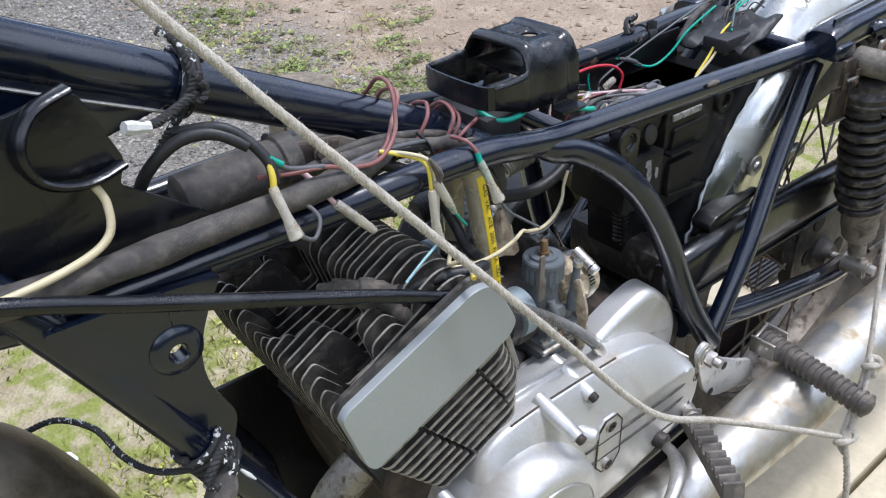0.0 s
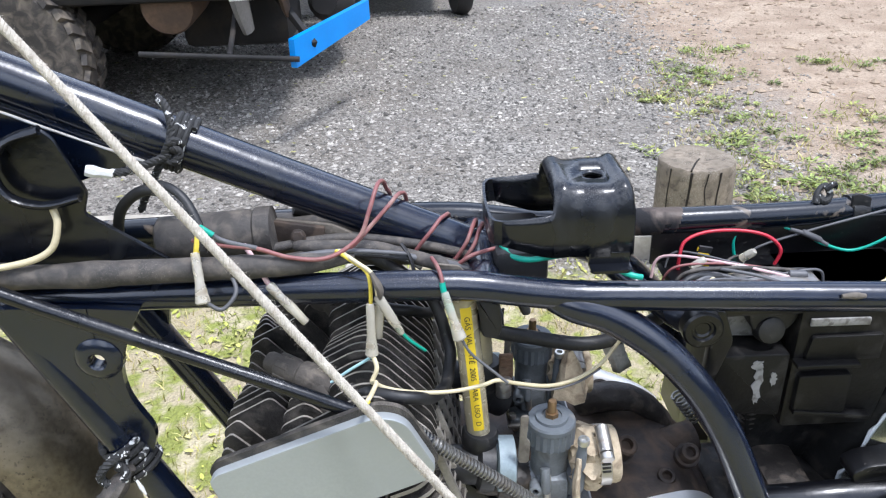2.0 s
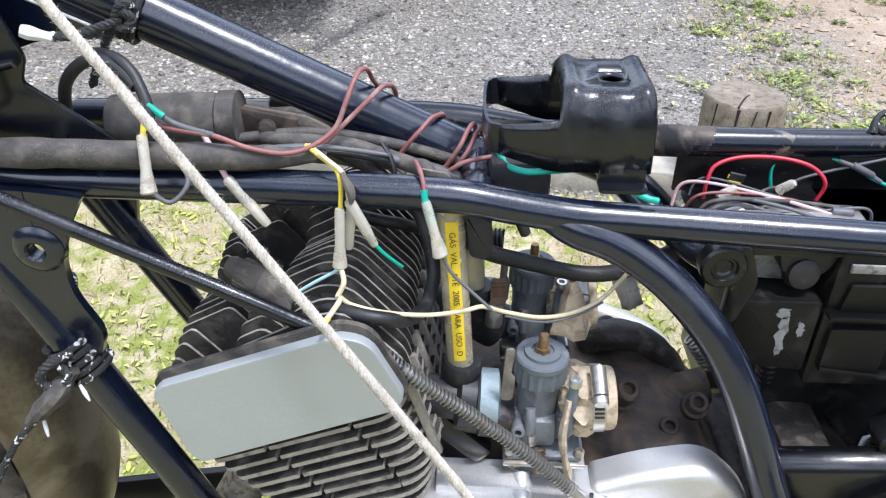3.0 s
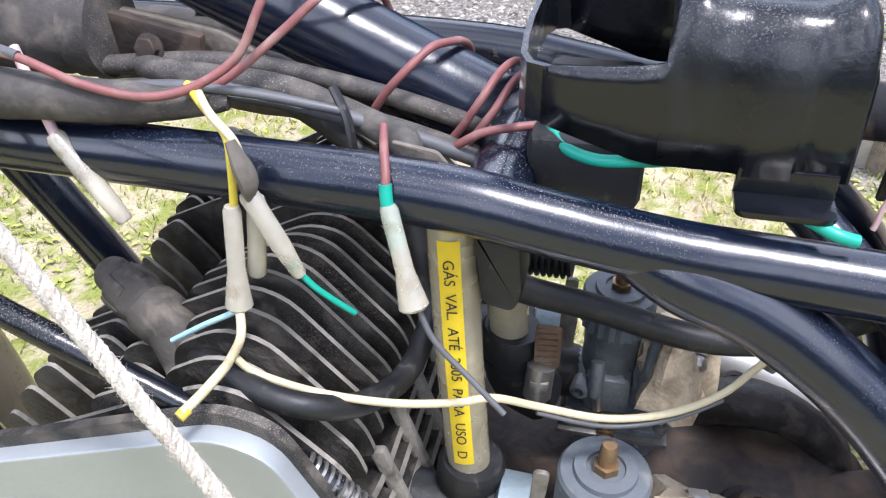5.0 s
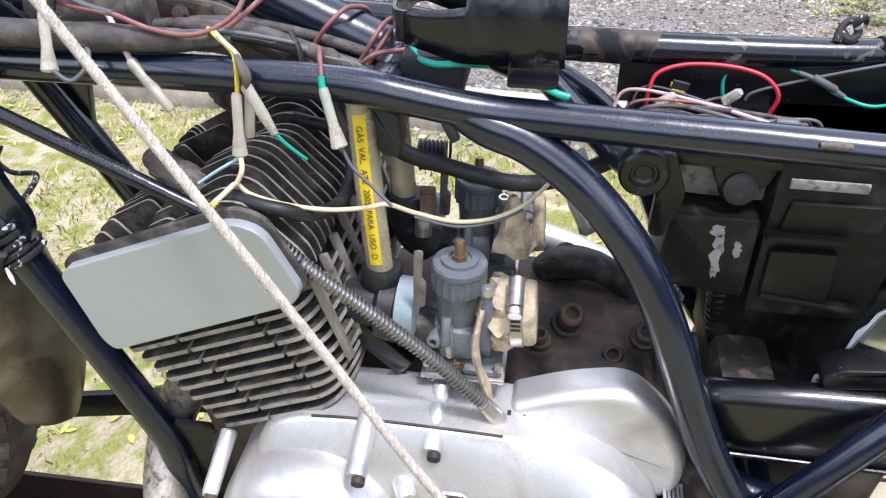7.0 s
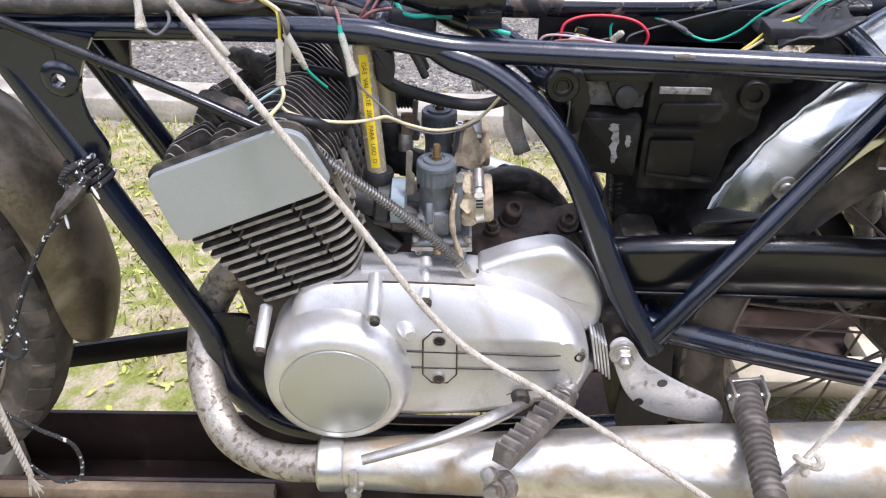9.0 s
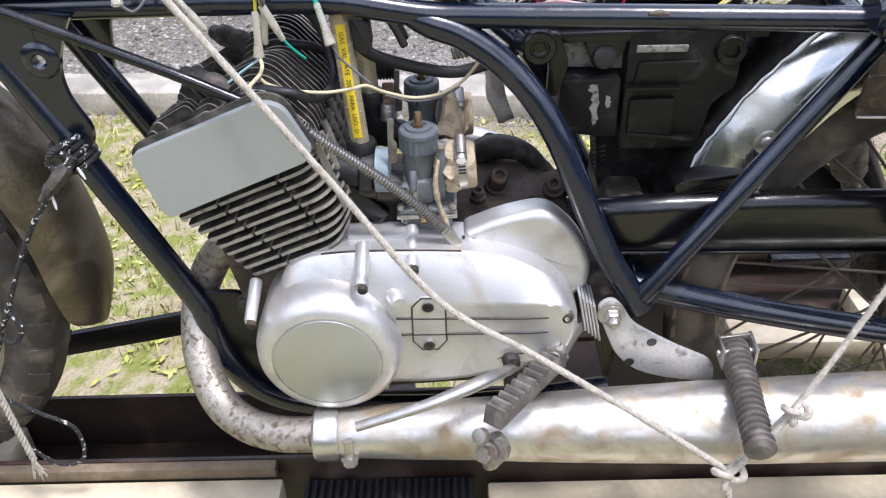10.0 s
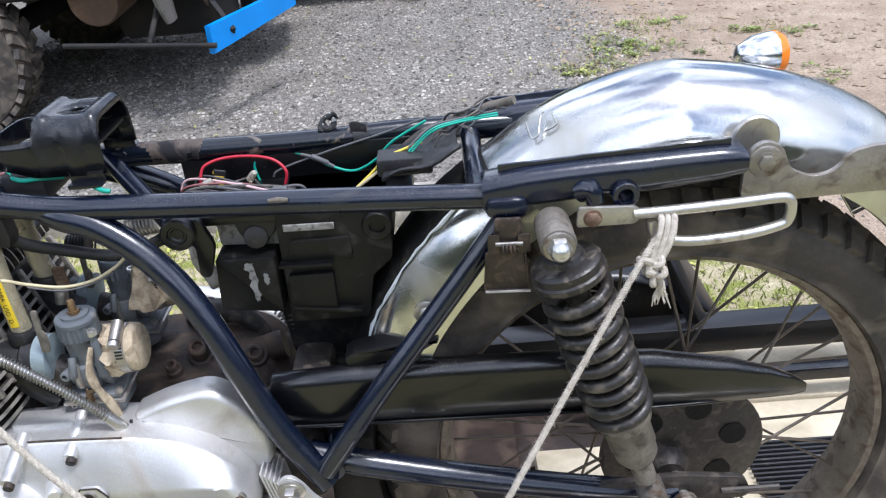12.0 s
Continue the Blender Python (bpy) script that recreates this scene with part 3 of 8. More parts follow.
spots = []
for _ in range(46000):
    x, y = rng.uniform(-2.2, 2.2), rng.uniform(-0.4, 2.4)
    if y > border(x) + 0.08 * rng.random() or noise.noise(Vector((x * 2.6, y * 2.6, 3))) < rng.uniform(-0.35, 0.45):
        continue
    spots.append((x, y, rng.uniform(0.012, 0.045), rng.uniform(0.3, 1.1)))
tufts = [(1.85, 2.6), (2.0, 2.85), (1.85, 3.1), (2.15, 3.35), (2.05, 3.75), (2.25, 4.2), (1.9, 2.4), (2.35, 2.6), (2.5, 3.05), (2.2, 2.4), (2.1, 4.4), (2.75, 3.4), (2.6, 2.3), (2.4, 4.8), (1.8, 3.95), (3.1, 4.4)]
for tx, ty in tufts:
    for _ in range(130):
        x, y = rng.gauss(tx, 0.14), rng.gauss(ty, 0.12)
        spots.append((x, y, rng.uniform(0.015, 0.05), rng.uniform(0.5, 1.1)))
build_blades(rng, spots, "grass", "thin trodden grass, half dry, with bare patches")


def build_weeds(rng):
    """Small broad leaves lying flat in patches among the grass."""
    verts, faces = [], []
    for _ in range(9000):
        x, y = rng.uniform(-1.6, 2.0), rng.uniform(0.15, 2.05)
        if y > border(x) or noise.noise(Vector((x * 3.1, y * 3.1, 11))) < rng.uniform(-0.1, 0.5):
            continue
        s, a, up = rng.uniform(0.008, 0.022), rng.uniform(0, 6.28), rng.uniform(0.1, 0.7)
        c, d, base = math.cos(a), math.sin(a), len(verts)
        z = yard(x, y) + 0.004
        for px, py, pz in ((0, 0, 0), (0.5, 0.34, 0.5), (1.2, 0.25, 0.9), (1.6, 0, 0.8), (1.2, -0.25, 0.85), (0.5, -0.34, 0.45)):
            verts.append((x + (px * c - py * d) * s, y + (px * d + py * c) * s, z + pz * s * up))
        faces.append(tuple(range(base, base + 6)))
    me = bpy.data.meshes.new("weeds")
    me.from_pydata(verts, [], faces)
    me.transform(Matrix.Scale(SIZE, 4))
    me.materials.append(WEED)
    tagged(new("weeds", me), "yellow-green flat weeds in the trodden grass", "weeds", kind="stuff")


build_weeds(rng)


def build_clumps(rng):
    """Low leafy weeds in loose clumps at the edge of the gravel."""
    verts, faces = [], []
    for tx, ty in tufts:
        for _ in range(9):
            cx, cy, reach = rng.gauss(tx, 0.16), rng.gauss(ty, 0.13), rng.uniform(0.025, 0.07)
            for _ in range(rng.randrange(16, 34)):
                a, up = rng.uniform(0, 6.2832), rng.uniform(0.15, 1.1)
                s, o = rng.uniform(0.010, 0.022), rng.uniform(0.0, reach)
                c, d, base = math.cos(a), math.sin(a), len(verts)
                x, y = cx + c * o, cy + d * o
                z = yard(x, y) + 0.003 + 0.4 * rng.random() * (reach - o)
                for px, py, pz in ((0, 0, 0), (0.5, 0.34, 0.5), (1.2, 0.27, 0.85), (1.7, 0, 0.75), (1.2, -0.27, 0.8), (0.5, -0.34, 0.45)):
                    verts.append((x + (px * c - py * d) * s, y + (px * d + py * c) * s, z + pz * s * up))
                faces.append(tuple(range(base, base + 6)))
    me = bpy.data.meshes.new("weed_clumps")
    me.from_pydata(verts, [], faces)
    me.transform(Matrix.Scale(SIZE, 4))
    me.materials.append(CLUMP)
    tagged(new("weed_clumps", me), "fresh green weeds growing at the gravel edge", "weeds", kind="stuff")


build_clumps(rng)


def build_leaves(rng):
    verts, faces = [], []
    for _ in range(420):
        x, y = rng.uniform(-2, 2.8), rng.uniform(1.9, 7.5)
        s, a = rng.uniform(0.008, 0.022), rng.uniform(0, 6.28)
        c, d, base = math.cos(a), math.sin(a), len(verts)
        z = yard(x, y) + 0.014
        for px, py, pz in ((-1, 0, 0), (-0.3, 0.42, 0.2), (0.5, 0.34, 0.12), (1, 0, 0.25), (0.5, -0.34, 0.1), (-0.3, -0.42, 0.22)):
            verts.append((x + (px * c - py * d) * s, y + (px * d + py * c) * s, z + pz * s))
        faces.append(tuple(range(base, base + 6)))
    me = bpy.data.meshes.new("fallen_leaves")
    me.from_pydata(verts, [], faces)
    me.transform(Matrix.Scale(SIZE, 4))
    me.materials.append(LEAFY)
    tagged(new("fallen_leaves", me), "small yellow leaves strewn over the gravel", "leaves", kind="stuff")


build_leaves(rng)


def build_horizon_ring(rng):
    """Unseen foliage ring far behind everything, added to darken low reflections; lower on one side."""
    def height(c, d):
        return 0.78 + 0.22 * min(1.0, max(0.0, (0.55 - (0.94 * c + 0.34 * d)) / 0.5))

    verts, faces = [], []
    n, levels = 150, (0.0, 1.2, 2.6, 4.0, 5.2, 6.2)
    for k in range(n):
        a = 2 * math.pi * k / n
        c, d = math.cos(a), math.sin(a)
        tall = 1.0 + 0.28 * noise.noise(Vector((c * 3.1, d * 3.1, 2))) + 0.14 * noise.noise(Vector((c * 11, d * 11, 7)))
        tall *= height(c, d)
        for z in levels:
            r = 19.0 + 1.3 * noise.noise(Vector((c * 6, d * 6, z * 0.7))) + 0.22 * z
            verts.append((r * c + 0.5, r * d + 1.5, GROUND + z * tall))
    m = len(levels)
    for k in range(n):
        q = (k + 1) % n
        faces += [(k * m + i, q * m + i, q * m + i + 1, k * m + i + 1) for i in range(m - 1)]
    for _ in range(9000):
        a = rng.uniform(0, 6.2832)
        c, d = math.cos(a), math.sin(a)
        r, z, s, base = 18.6 + rng.uniform(-0.6, 0.5), GROUND + rng.uniform(0.1, 7.2) * height(c, d), rng.uniform(0.12, 0.34), len(verts)
        t = rng.uniform(-1.0, 1.0)
        for px, pz in ((-1, 0), (0, -0.5), (1, 0.1), (0.1, 0.6)):
            verts.append((r * c + 0.5 - d * px * s + 0.3 * s * px * t * c, r * d + 1.5 + c * px * s + 0.3 * s * px * t * d, z + (pz + 0.4 * t * px) * s))
        faces.append((base, base + 1, base + 2, base + 3))
    me = bpy.data.meshes.new("hedge")
    me.from_pydata(verts, [], faces)
    me.transform(Matrix.Scale(SIZE, 4))
    me.materials.append(M("dark_horizon_leaves", (0.055, 0.075, 0.03), 0.7, 0, 0.5, 0.8, 0.0, 4.0, ((0.025, 0.03, 0.015), 0.45, 0.6, 0.5)))
    tagged(new("hedge", me), "unseen dark green leafy ring added to darken the horizon", "hedge", kind="structure")


build_horizon_ring(rng)


# ---- timber edging and post ----
def edging():
    a, b = Vector((-3.2, 2.45, 0.115)), Vector((1.28, 2.05, 0.115))
    bm = beam(a, b, 0.22, 0.12, 0.012)
    bmesh.ops.subdivide_edges(bm, edges=[e for e in bm.edges if e.calc_length() > 1], cuts=40)
    for v in bm.verts:
        v.co += Vector((0, 0.006, 0.008)) * noise.noise(v.co * 3.0)
    return solid("timber_rail", bm, WOOD, "weathered grey timber rail lying between grass and gravel", "timber rail")


edging()


def post():
    rows, n = [], 40
    bm = bmesh.new()
    for z, r in ((0.03, 0.137), (0.15, 0.136), (0.3, 0.135), (0.42, 0.134), (0.448, 0.132), (0.457, 0.126), (0.459, 0.10), (0.458, 0.06), (0.455, 0.02)):
        ring = []
        for k in range(n):
            a = 2 * math.pi * k / n
            rr = r * (1 + 0.02 * noise.noise(Vector((math.cos(a) * 2, math.sin(a) * 2, z * 2))))
            if k in (25, 33) and r > 0.05:
                rr *= 0.94
            ring.append(bm.verts.new((1.388 + rr * math.cos(a), 1.97 + rr * math.sin(a), z + 0.004 * noise.noise(Vector((a, r * 30, 1))))))
        rows.append(ring)
    for a, b in zip(rows, rows[1:]):
        for k in range(n):
            bm.faces.new((a[k], a[(k + 1) % n], b[(k + 1) % n], b[k]))
    bm.faces.new(rows[-1])
    ob = solid("wooden_post", bm, POSTWOOD, "short round weathered wooden post with a split side", "post", smooth=50)
    for a, low, w in ((-2.03, 0.06, 0.0040), (-1.28, 0.20, 0.0028), (-1.62, 0.30, 0.0018), (-2.6, 0.16, 0.0022)):
        line = [(1.388 + 0.1345 * math.cos(a + 0.03 * math.sin(k * 1.3)), 1.97 + 0.1345 * math.sin(a + 0.03 * math.sin(k * 1.3)), z) for k, z in enumerate(np.linspace(low, 0.452, 7))]
        part("split", sweep(line, [w * 0.4, w, w, w, w, w, w * 1.3], 6, 3), SPLIT, ob)
    part("split", sweep([(1.388 + 0.13 * math.cos(-2.03), 1.97 + 0.13 * math.sin(-2.03), 0.4575), (1.37, 1.93, 0.4585), (1.395, 1.965, 0.458)], [0.0035, 0.003, 0.001], 6, 3), SPLIT, ob)
    return ob


post()

flat_bm = slab(rounded([(-0.06, -0.05), (0.07, -0.03), (0.08, 0.01), (-0.02, 0.045), (-0.075, 0.02)], 0.01), 0.0, 0.004)
bmesh.ops.transform(flat_bm, matrix=Matrix.Translation((0.10, 1.05, GROUND + 0.028)) @ pose(0, 0, 0, 90, 0, 0), verts=flat_bm.verts)
solid("litter", flat_bm, LITTER, "flat grey-white scrap lying on the grass", "litter")

# ---- motorcycle trailer ----
DECK = 0.375
trailer = thing("trailer", (0.5, 0, DECK), "low motorcycle trailer with brown steel channel and plank deck", "trailer")
channel = part("wheel_channel", bm_join(beam((-1.3, 0.013, DECK - 0.006), (2.1, 0.013, DECK - 0.006), 0.14, 0.008, 0.001)), CHANNEL, trailer, "brown primed steel wheel channel")
part("channel_flange", bm_join(beam((-1.3, 0.083, 0.428), (2.1, 0.083, 0.428), 0.008, 0.112, 0.002)), CHANNEL, channel)
part("channel_flange", bm_join(beam((-1.3, -0.0565, 0.428), (2.1, -0.0565, 0.428), 0.008, 0.112, 0.002)), CHANNEL, channel)
part("channel_lip", beam((-1.3, -0.070, 0.473), (0.30, -0.070, 0.473), 0.018, 0.022, 0.003), LIP, channel, "worn brown lip of the channel")
part("deck_plank", beam((-1.2, -0.112, 0.437), (0.31, -0.112, 0.437), 0.064, 0.05, 0.004), PLANK, trailer, "pale pine plank")
part("deck_plank", beam((0.62, -0.165, 0.412), (2.0, -0.165, 0.412), 0.19, 0.04, 0.004), PLANK, trailer, "wide pale board beside the channel")
part("deck_plank", beam((0.62, -0.365, 0.412), (2.0, -0.365, 0.412), 0.19, 0.04, 0.004), PLANK, trailer, "wide pale board beside the channel")
part("deck_plank", beam((1.09, 0.272, 0.412), (1.345, 0.272, 0.412), 0.075, 0.04, 0.004), PLANK, trailer, "narrow pale board beside the channel")
part("deck_plank", beam((1.35, 0.25, 0.412), (2.0, 0.25, 0.412), 0.30, 0.04, 0.004), PLANK, trailer, "wide pale board beside the channel")
part("deck_plank", beam((1.45, 0.56, 0.412), (2.0, 0.56, 0.412), 0.30, 0.04, 0.004), PLANK, trailer, "wide pale board beside the channel")
part("deck_plank", beam((0.66, 0.175, 0.412), (1.06, 0.175, 0.412), 0.16, 0.04, 0.004), REDPLANK, trailer, "reddish brown board")
part("deck_plank", beam((0.66, 0.345, 0.412), (1.06, 0.345, 0.412), 0.16, 0.04, 0.004), REDPLANK, trailer, "reddish brown board")
strip_base = part("ribbed_strip", beam((1.56, 0.14, 0.4345), (1.56, 0.285, 0.4345), 0.18, 0.004, 0.0), MAT, trailer, "black ribbed strip on the board")
for i in range(13):
    part("rib", beam((1.46, 0.145 + 0.011 * i, 0.4405), (1.66, 0.145 + 0.011 * i, 0.4405), 0.0045, 0.008, 0.001), MAT, strip_base)
mat_ob = part("ribbed_mat", block((0.26, 0.42, 0.03), Matrix.Translation((0.47, -0.275, 0.425)), 0.003), MAT, trailer, "black ribbed rubber mat")
for i in range(22):
    part("rib", beam((0.346 + i * 0.0118, -0.48, 0.4425), (0.346 + i * 0.0118, -0.07, 0.4425), 0.006, 0.006, 0.0015), MAT, mat_ob)
part("wheel_rest", block((0.34, 0.12, 0.054), Matrix.Translation((-0.33, 0.013, 0.402)), 0.004), PLANK, trailer, "wooden block under the front wheel")
for x in (-0.9, 0.47, 1.55):
    part("cross_beam", beam((x, -0.6, DECK - 0.042), (x, 0.24 if x == 0.47 else 0.78, DECK - 0.042), 0.05, 0.06, 0.004), CHANNEL, trailer)
# added dark sheet: stands for the shade in the gap below the side beams
part("added_gap_sheet", block((0.46, 0.46, 0.010), Matrix.Translation((1.21, 0.55, 0.378)), 0.002), CHANNEL, trailer, "dark sheet added to stand for shade under the beams")
part("side_beam", beam((0.9, 0.52, 0.522), (2.1, 0.52, 0.522), 0.06, 0.06, 0.004), BLACK, trailer)
part("side_beam", beam((1.2, 0.42, 0.485), (2.1, 0.42, 0.485), 0.03, 0.03, 0.006), SATIN, trailer)
part("beam_strut", beam((1.45, 0.52, 0.55), (1.36, 0.60, 0.75), 0.03, 0.03, 0.003), BLACK, trailer)
part("brace", beam((-0.55, 0.2, 0.42), (0.32, 0.2, 0.585), 0.012, 0.045, 0.002), BLACK, trailer, "flat black steel brace")
for y in (0.76, -0.78):
    tw = part("wheel", turned((1.27, y - 0.07, GROUND + 0.25), (0, 1, 0), [(0.13, 0), (0.21, 0.0), (0.245, 0.02), (0.25, 0.07), (0.245, 0.12), (0.21, 0.14), (0.13, 0.14)], 32), RUBBER2, trailer)
    part("rim", turned((1.27, y - 0.05, GROUND + 0.25), (0, 1, 0), [(0.0, 0.02), (0.06, 0.0), (0.135, 0.02), (0.135, 0.09), (0.0, 0.09)], 24), STEEL, tw)
guard = bmesh.new()
rows = [[guard.verts.new((1.27 + r * math.cos(a), y, GROUND + 0.25 + r * math.sin(a))) for a in np.linspace(0.0, math.pi, 20)] for r, y in ((0.30, 0.57), (0.31, 0.59), (0.31, 0.84), (0.30, 0.86))]
for a, b in zip(rows, rows[1:]):
    for k in range(19):
        guard.faces.new((a[k], a[k + 1], b[k + 1], b[k]))
g_ob = part("mudguard", guard, BLACK, trailer, "black trailer mudguard")
g_ob.modifiers.new("thickness", "SOLIDIFY").thickness = 0.003
part("jack_leg", beam((-1.1, 0.03, GROUND - 0.02), (-1.1, 0.03, DECK - 0.01), 0.04, 0.04, 0.003), BLACK, trailer)

# ---- motorcycle ----
bike = thing("motorcycle", (0.5, 0, DECK), "stripped black motorcycle without tank and seat, strapped on a trailer", "motorcycle")


def rail(side):
    if side < 0:
        return [(-0.02, -0.03, 1.186), (0.05, -0.05, 1.182), (0.12, -0.06, 1.180), (0.35, -0.068, 1.181), (0.46, -0.070, 1.179), (0.51, -0.068, 1.170), (0.56, -0.064, 1.160), (0.62, -0.064, 1.1565), (0.8, -0.075, 1.1525), (1.01, -0.089, 1.148)]
    return [(-0.02, 0.03, 1.186), (0.05, 0.05, 1.182), (0.12, 0.06, 1.180), (0.35, 0.066, 1.182), (0.46, 0.066, 1.181), (0.51, 0.062, 1.176), (0.56, 0.056, 1.171), (0.65, 0.055, 1.169), (0.82, 0.063, 1.166), (0.92, 0.075, 1.166), (1.05, 0.089, 1.16)]


part("spine_tube", sweep([(0.0, 0, 1.401), (0.115, 0, 1.346), (0.3, 0.006, 1.2565), (0.465, 0.012, 1.177), (0.485, 0.012, 1.167)], 0.0205, 24, 4), FRAME, bike)
part("steering_head", turned((-0.04, 0, 1.17), (0.32, 0, 1), [(0.03, 0), (0.032, 0.005), (0.032, 0.025), (0.028, 0.03), (0.028, 0.22), (0.033, 0.225), (0.033, 0.25)], 24), FRAME, bike)
for s in (-1, 1):
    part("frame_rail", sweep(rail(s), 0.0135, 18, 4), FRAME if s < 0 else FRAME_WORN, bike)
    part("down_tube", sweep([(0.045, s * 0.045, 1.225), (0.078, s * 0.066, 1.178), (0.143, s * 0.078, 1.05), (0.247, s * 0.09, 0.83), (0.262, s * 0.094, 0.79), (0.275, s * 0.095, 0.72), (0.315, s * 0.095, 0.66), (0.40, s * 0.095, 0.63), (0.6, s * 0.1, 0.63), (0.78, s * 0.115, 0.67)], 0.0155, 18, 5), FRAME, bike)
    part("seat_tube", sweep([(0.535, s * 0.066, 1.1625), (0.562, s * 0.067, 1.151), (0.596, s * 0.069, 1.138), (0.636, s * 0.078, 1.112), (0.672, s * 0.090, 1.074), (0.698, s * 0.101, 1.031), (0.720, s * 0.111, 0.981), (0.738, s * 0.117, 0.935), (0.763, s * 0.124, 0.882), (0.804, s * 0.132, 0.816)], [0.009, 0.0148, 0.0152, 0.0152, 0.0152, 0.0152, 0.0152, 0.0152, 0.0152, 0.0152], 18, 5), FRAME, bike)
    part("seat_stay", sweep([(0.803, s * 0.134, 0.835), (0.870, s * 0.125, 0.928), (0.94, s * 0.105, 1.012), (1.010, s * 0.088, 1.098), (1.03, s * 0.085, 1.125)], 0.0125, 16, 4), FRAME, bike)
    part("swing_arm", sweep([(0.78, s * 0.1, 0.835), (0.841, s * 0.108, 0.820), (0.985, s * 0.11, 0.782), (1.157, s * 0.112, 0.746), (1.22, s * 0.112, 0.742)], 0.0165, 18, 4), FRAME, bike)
part("rust_patch", sweep([(0.585, 0.0556, 1.1705), (0.63, 0.0552, 1.1695), (0.66, 0.0553, 1.1690), (0.69, 0.0565, 1.1685)], [0.0132, 0.01385, 0.01385, 0.0132], 18, 3, 1.0, 0.04), RAILRUST, bike, "brown rusty stretch of the rail")
part("cross_tube", sweep([(0.485, -0.065, 1.170), (0.487, 0, 1.170), (0.485, 0.065, 1.170)], 0.015, 12, 3), FRAME, bike)
part("cross_tube", sweep([(0.575, 0.05, 1.172), (0.61, 0.02, 1.145), (0.66, -0.03, 1.115), (0.675, -0.06, 1.12)], 0.011, 12, 4), FRAME, bike)
part("cross_tube", sweep([(0.81, -0.13, 0.83), (0.81, 0.13, 0.83)], 0.014, 12, 2), FRAME, bike)
part("cross_tube", sweep([(1.0, -0.085, 1.145), (1.0, 0.085, 1.155)], 0.012, 12, 2), FRAME, bike)

# engine
DEG = radians(21.3)
UX, UZ = math.cos(DEG), math.sin(DEG)
VX, VZ = math.sin(DEG), -math.cos(DEG)
FX, FZ = 0.268, 0.968


def fin_xz(u, v):
    """A place in the cylinder's own axes: u towards the rear, v down the barrel."""
    return (FX + UX * u + VX * v, FZ + UZ * u + VZ * v)


engine = part("crankcase", slab(rounded([(0.30, 0.90), (0.40, 0.905), (0.50, 0.900), (0.60, 0.905), (0.70, 0.90), (0.735, 0.86), (0.74, 0.76), (0.70, 0.680), (0.42, 0.665), (0.345, 0.72), (0.32, 0.80)], 0.03), -0.105, 0.125, 0.008), DARKALLOY, bike, "oily dark crankcase")
# cylinder fins: full width, one plate each, cut by two slots on the near face
for k in range(9):
    v = 0.006 + 0.0122 * k
    u0, u1 = 0.003 + 0.36 * v, 0.182 - 0.006 * max(0, k - 5)
    s1, s2 = 0.052 + 0.34 * v, 0.128 + 0.18 * v
    outline = rounded([(u0, -0.140), (u1 - 0.012, -0.140), (u1, -0.10), (u1, 0.11), (u1 - 0.012, 0.14), (u0, 0.14)], [0.010, 0.04, 0.03, 0.03, 0.04, 0.010], 5)
    flat = sorted([(s1, -0.140), (s1 + 0.001, -0.126), (s1 + 0.0035, -0.126), (s1 + 0.0042, -0.140), (s2, -0.140), (s2 + 0.001, -0.126), (s2 + 0.0035, -0.126), (s2 + 0.0042, -0.140)])
    # the near straight edge runs from the end of the first corner to the start of the second
    outline = outline[:6] + [q for q in flat if outline[5][0] < q[0] < outline[6][0]] + outline[6:]
    bm = bmesh.new()
    low = [bm.verts.new((fin_xz(u, v)[0], y, fin_xz(u, v)[1])) for u, y in outline]
    f = bm.faces.new(low)
    ex = bmesh.ops.extrude_face_region(bm, geom=[f])
    for q in ex["geom"]:
        if isinstance(q, bmesh.types.BMVert):
            q.co.x += VX * 0.0042
            q.co.z += VZ * 0.0042
    bmesh.ops.recalc_face_normals(bm, faces=bm.faces)
    axis = Vector((VX, 0, VZ))
    for q in bm.faces:
        q.material_index = 1 if abs(q.normal.dot(axis)) < 0.5 else 0
    part("cylinder_fin", bm, (FIN, FINEDGE), engine)
barrel = bmesh.new()
for y in (-0.065, 0.07):
    c = fin_xz(0.10, 0.0)
    barrel = bm_join(barrel, turned((c[0], y, c[1]), (VX, 0, VZ), [(0.048, -0.03), (0.048, 0.13)], 24))
part("barrel", barrel, FIN, engine)
# head fins: upright plates side by side, the outermost a flat panel
HEAD = [(0.244, 1.042), (0.250, 1.050), (0.389, 1.104), (0.412, 1.098), (0.437, 1.046), (0.427, 1.033), (0.271, 0.970), (0.262, 0.980)]
even(part("head_panel", slab(rounded(HEAD, [0.004, 0.006, 0.016, 0.016, 0.008, 0.004, 0.006, 0.008], 4), -0.147, -0.138, 0.0016, 2), PLATE, engine, "flat grey painted side panel"))
part("head_edge", slab(rounded([(x + 0.0, z + 0.001) for x, z in [(0.243, 1.046), (0.25, 1.056), (0.389, 1.110), (0.413, 1.104), (0.440, 1.048), (0.43, 1.035), (0.271, 0.972), (0.262, 0.982)]], [0.004, 0.006, 0.016, 0.016, 0.008, 0.004, 0.006, 0.008], 4), -0.138, -0.133), FIN, engine)
PITCH = 0.0132


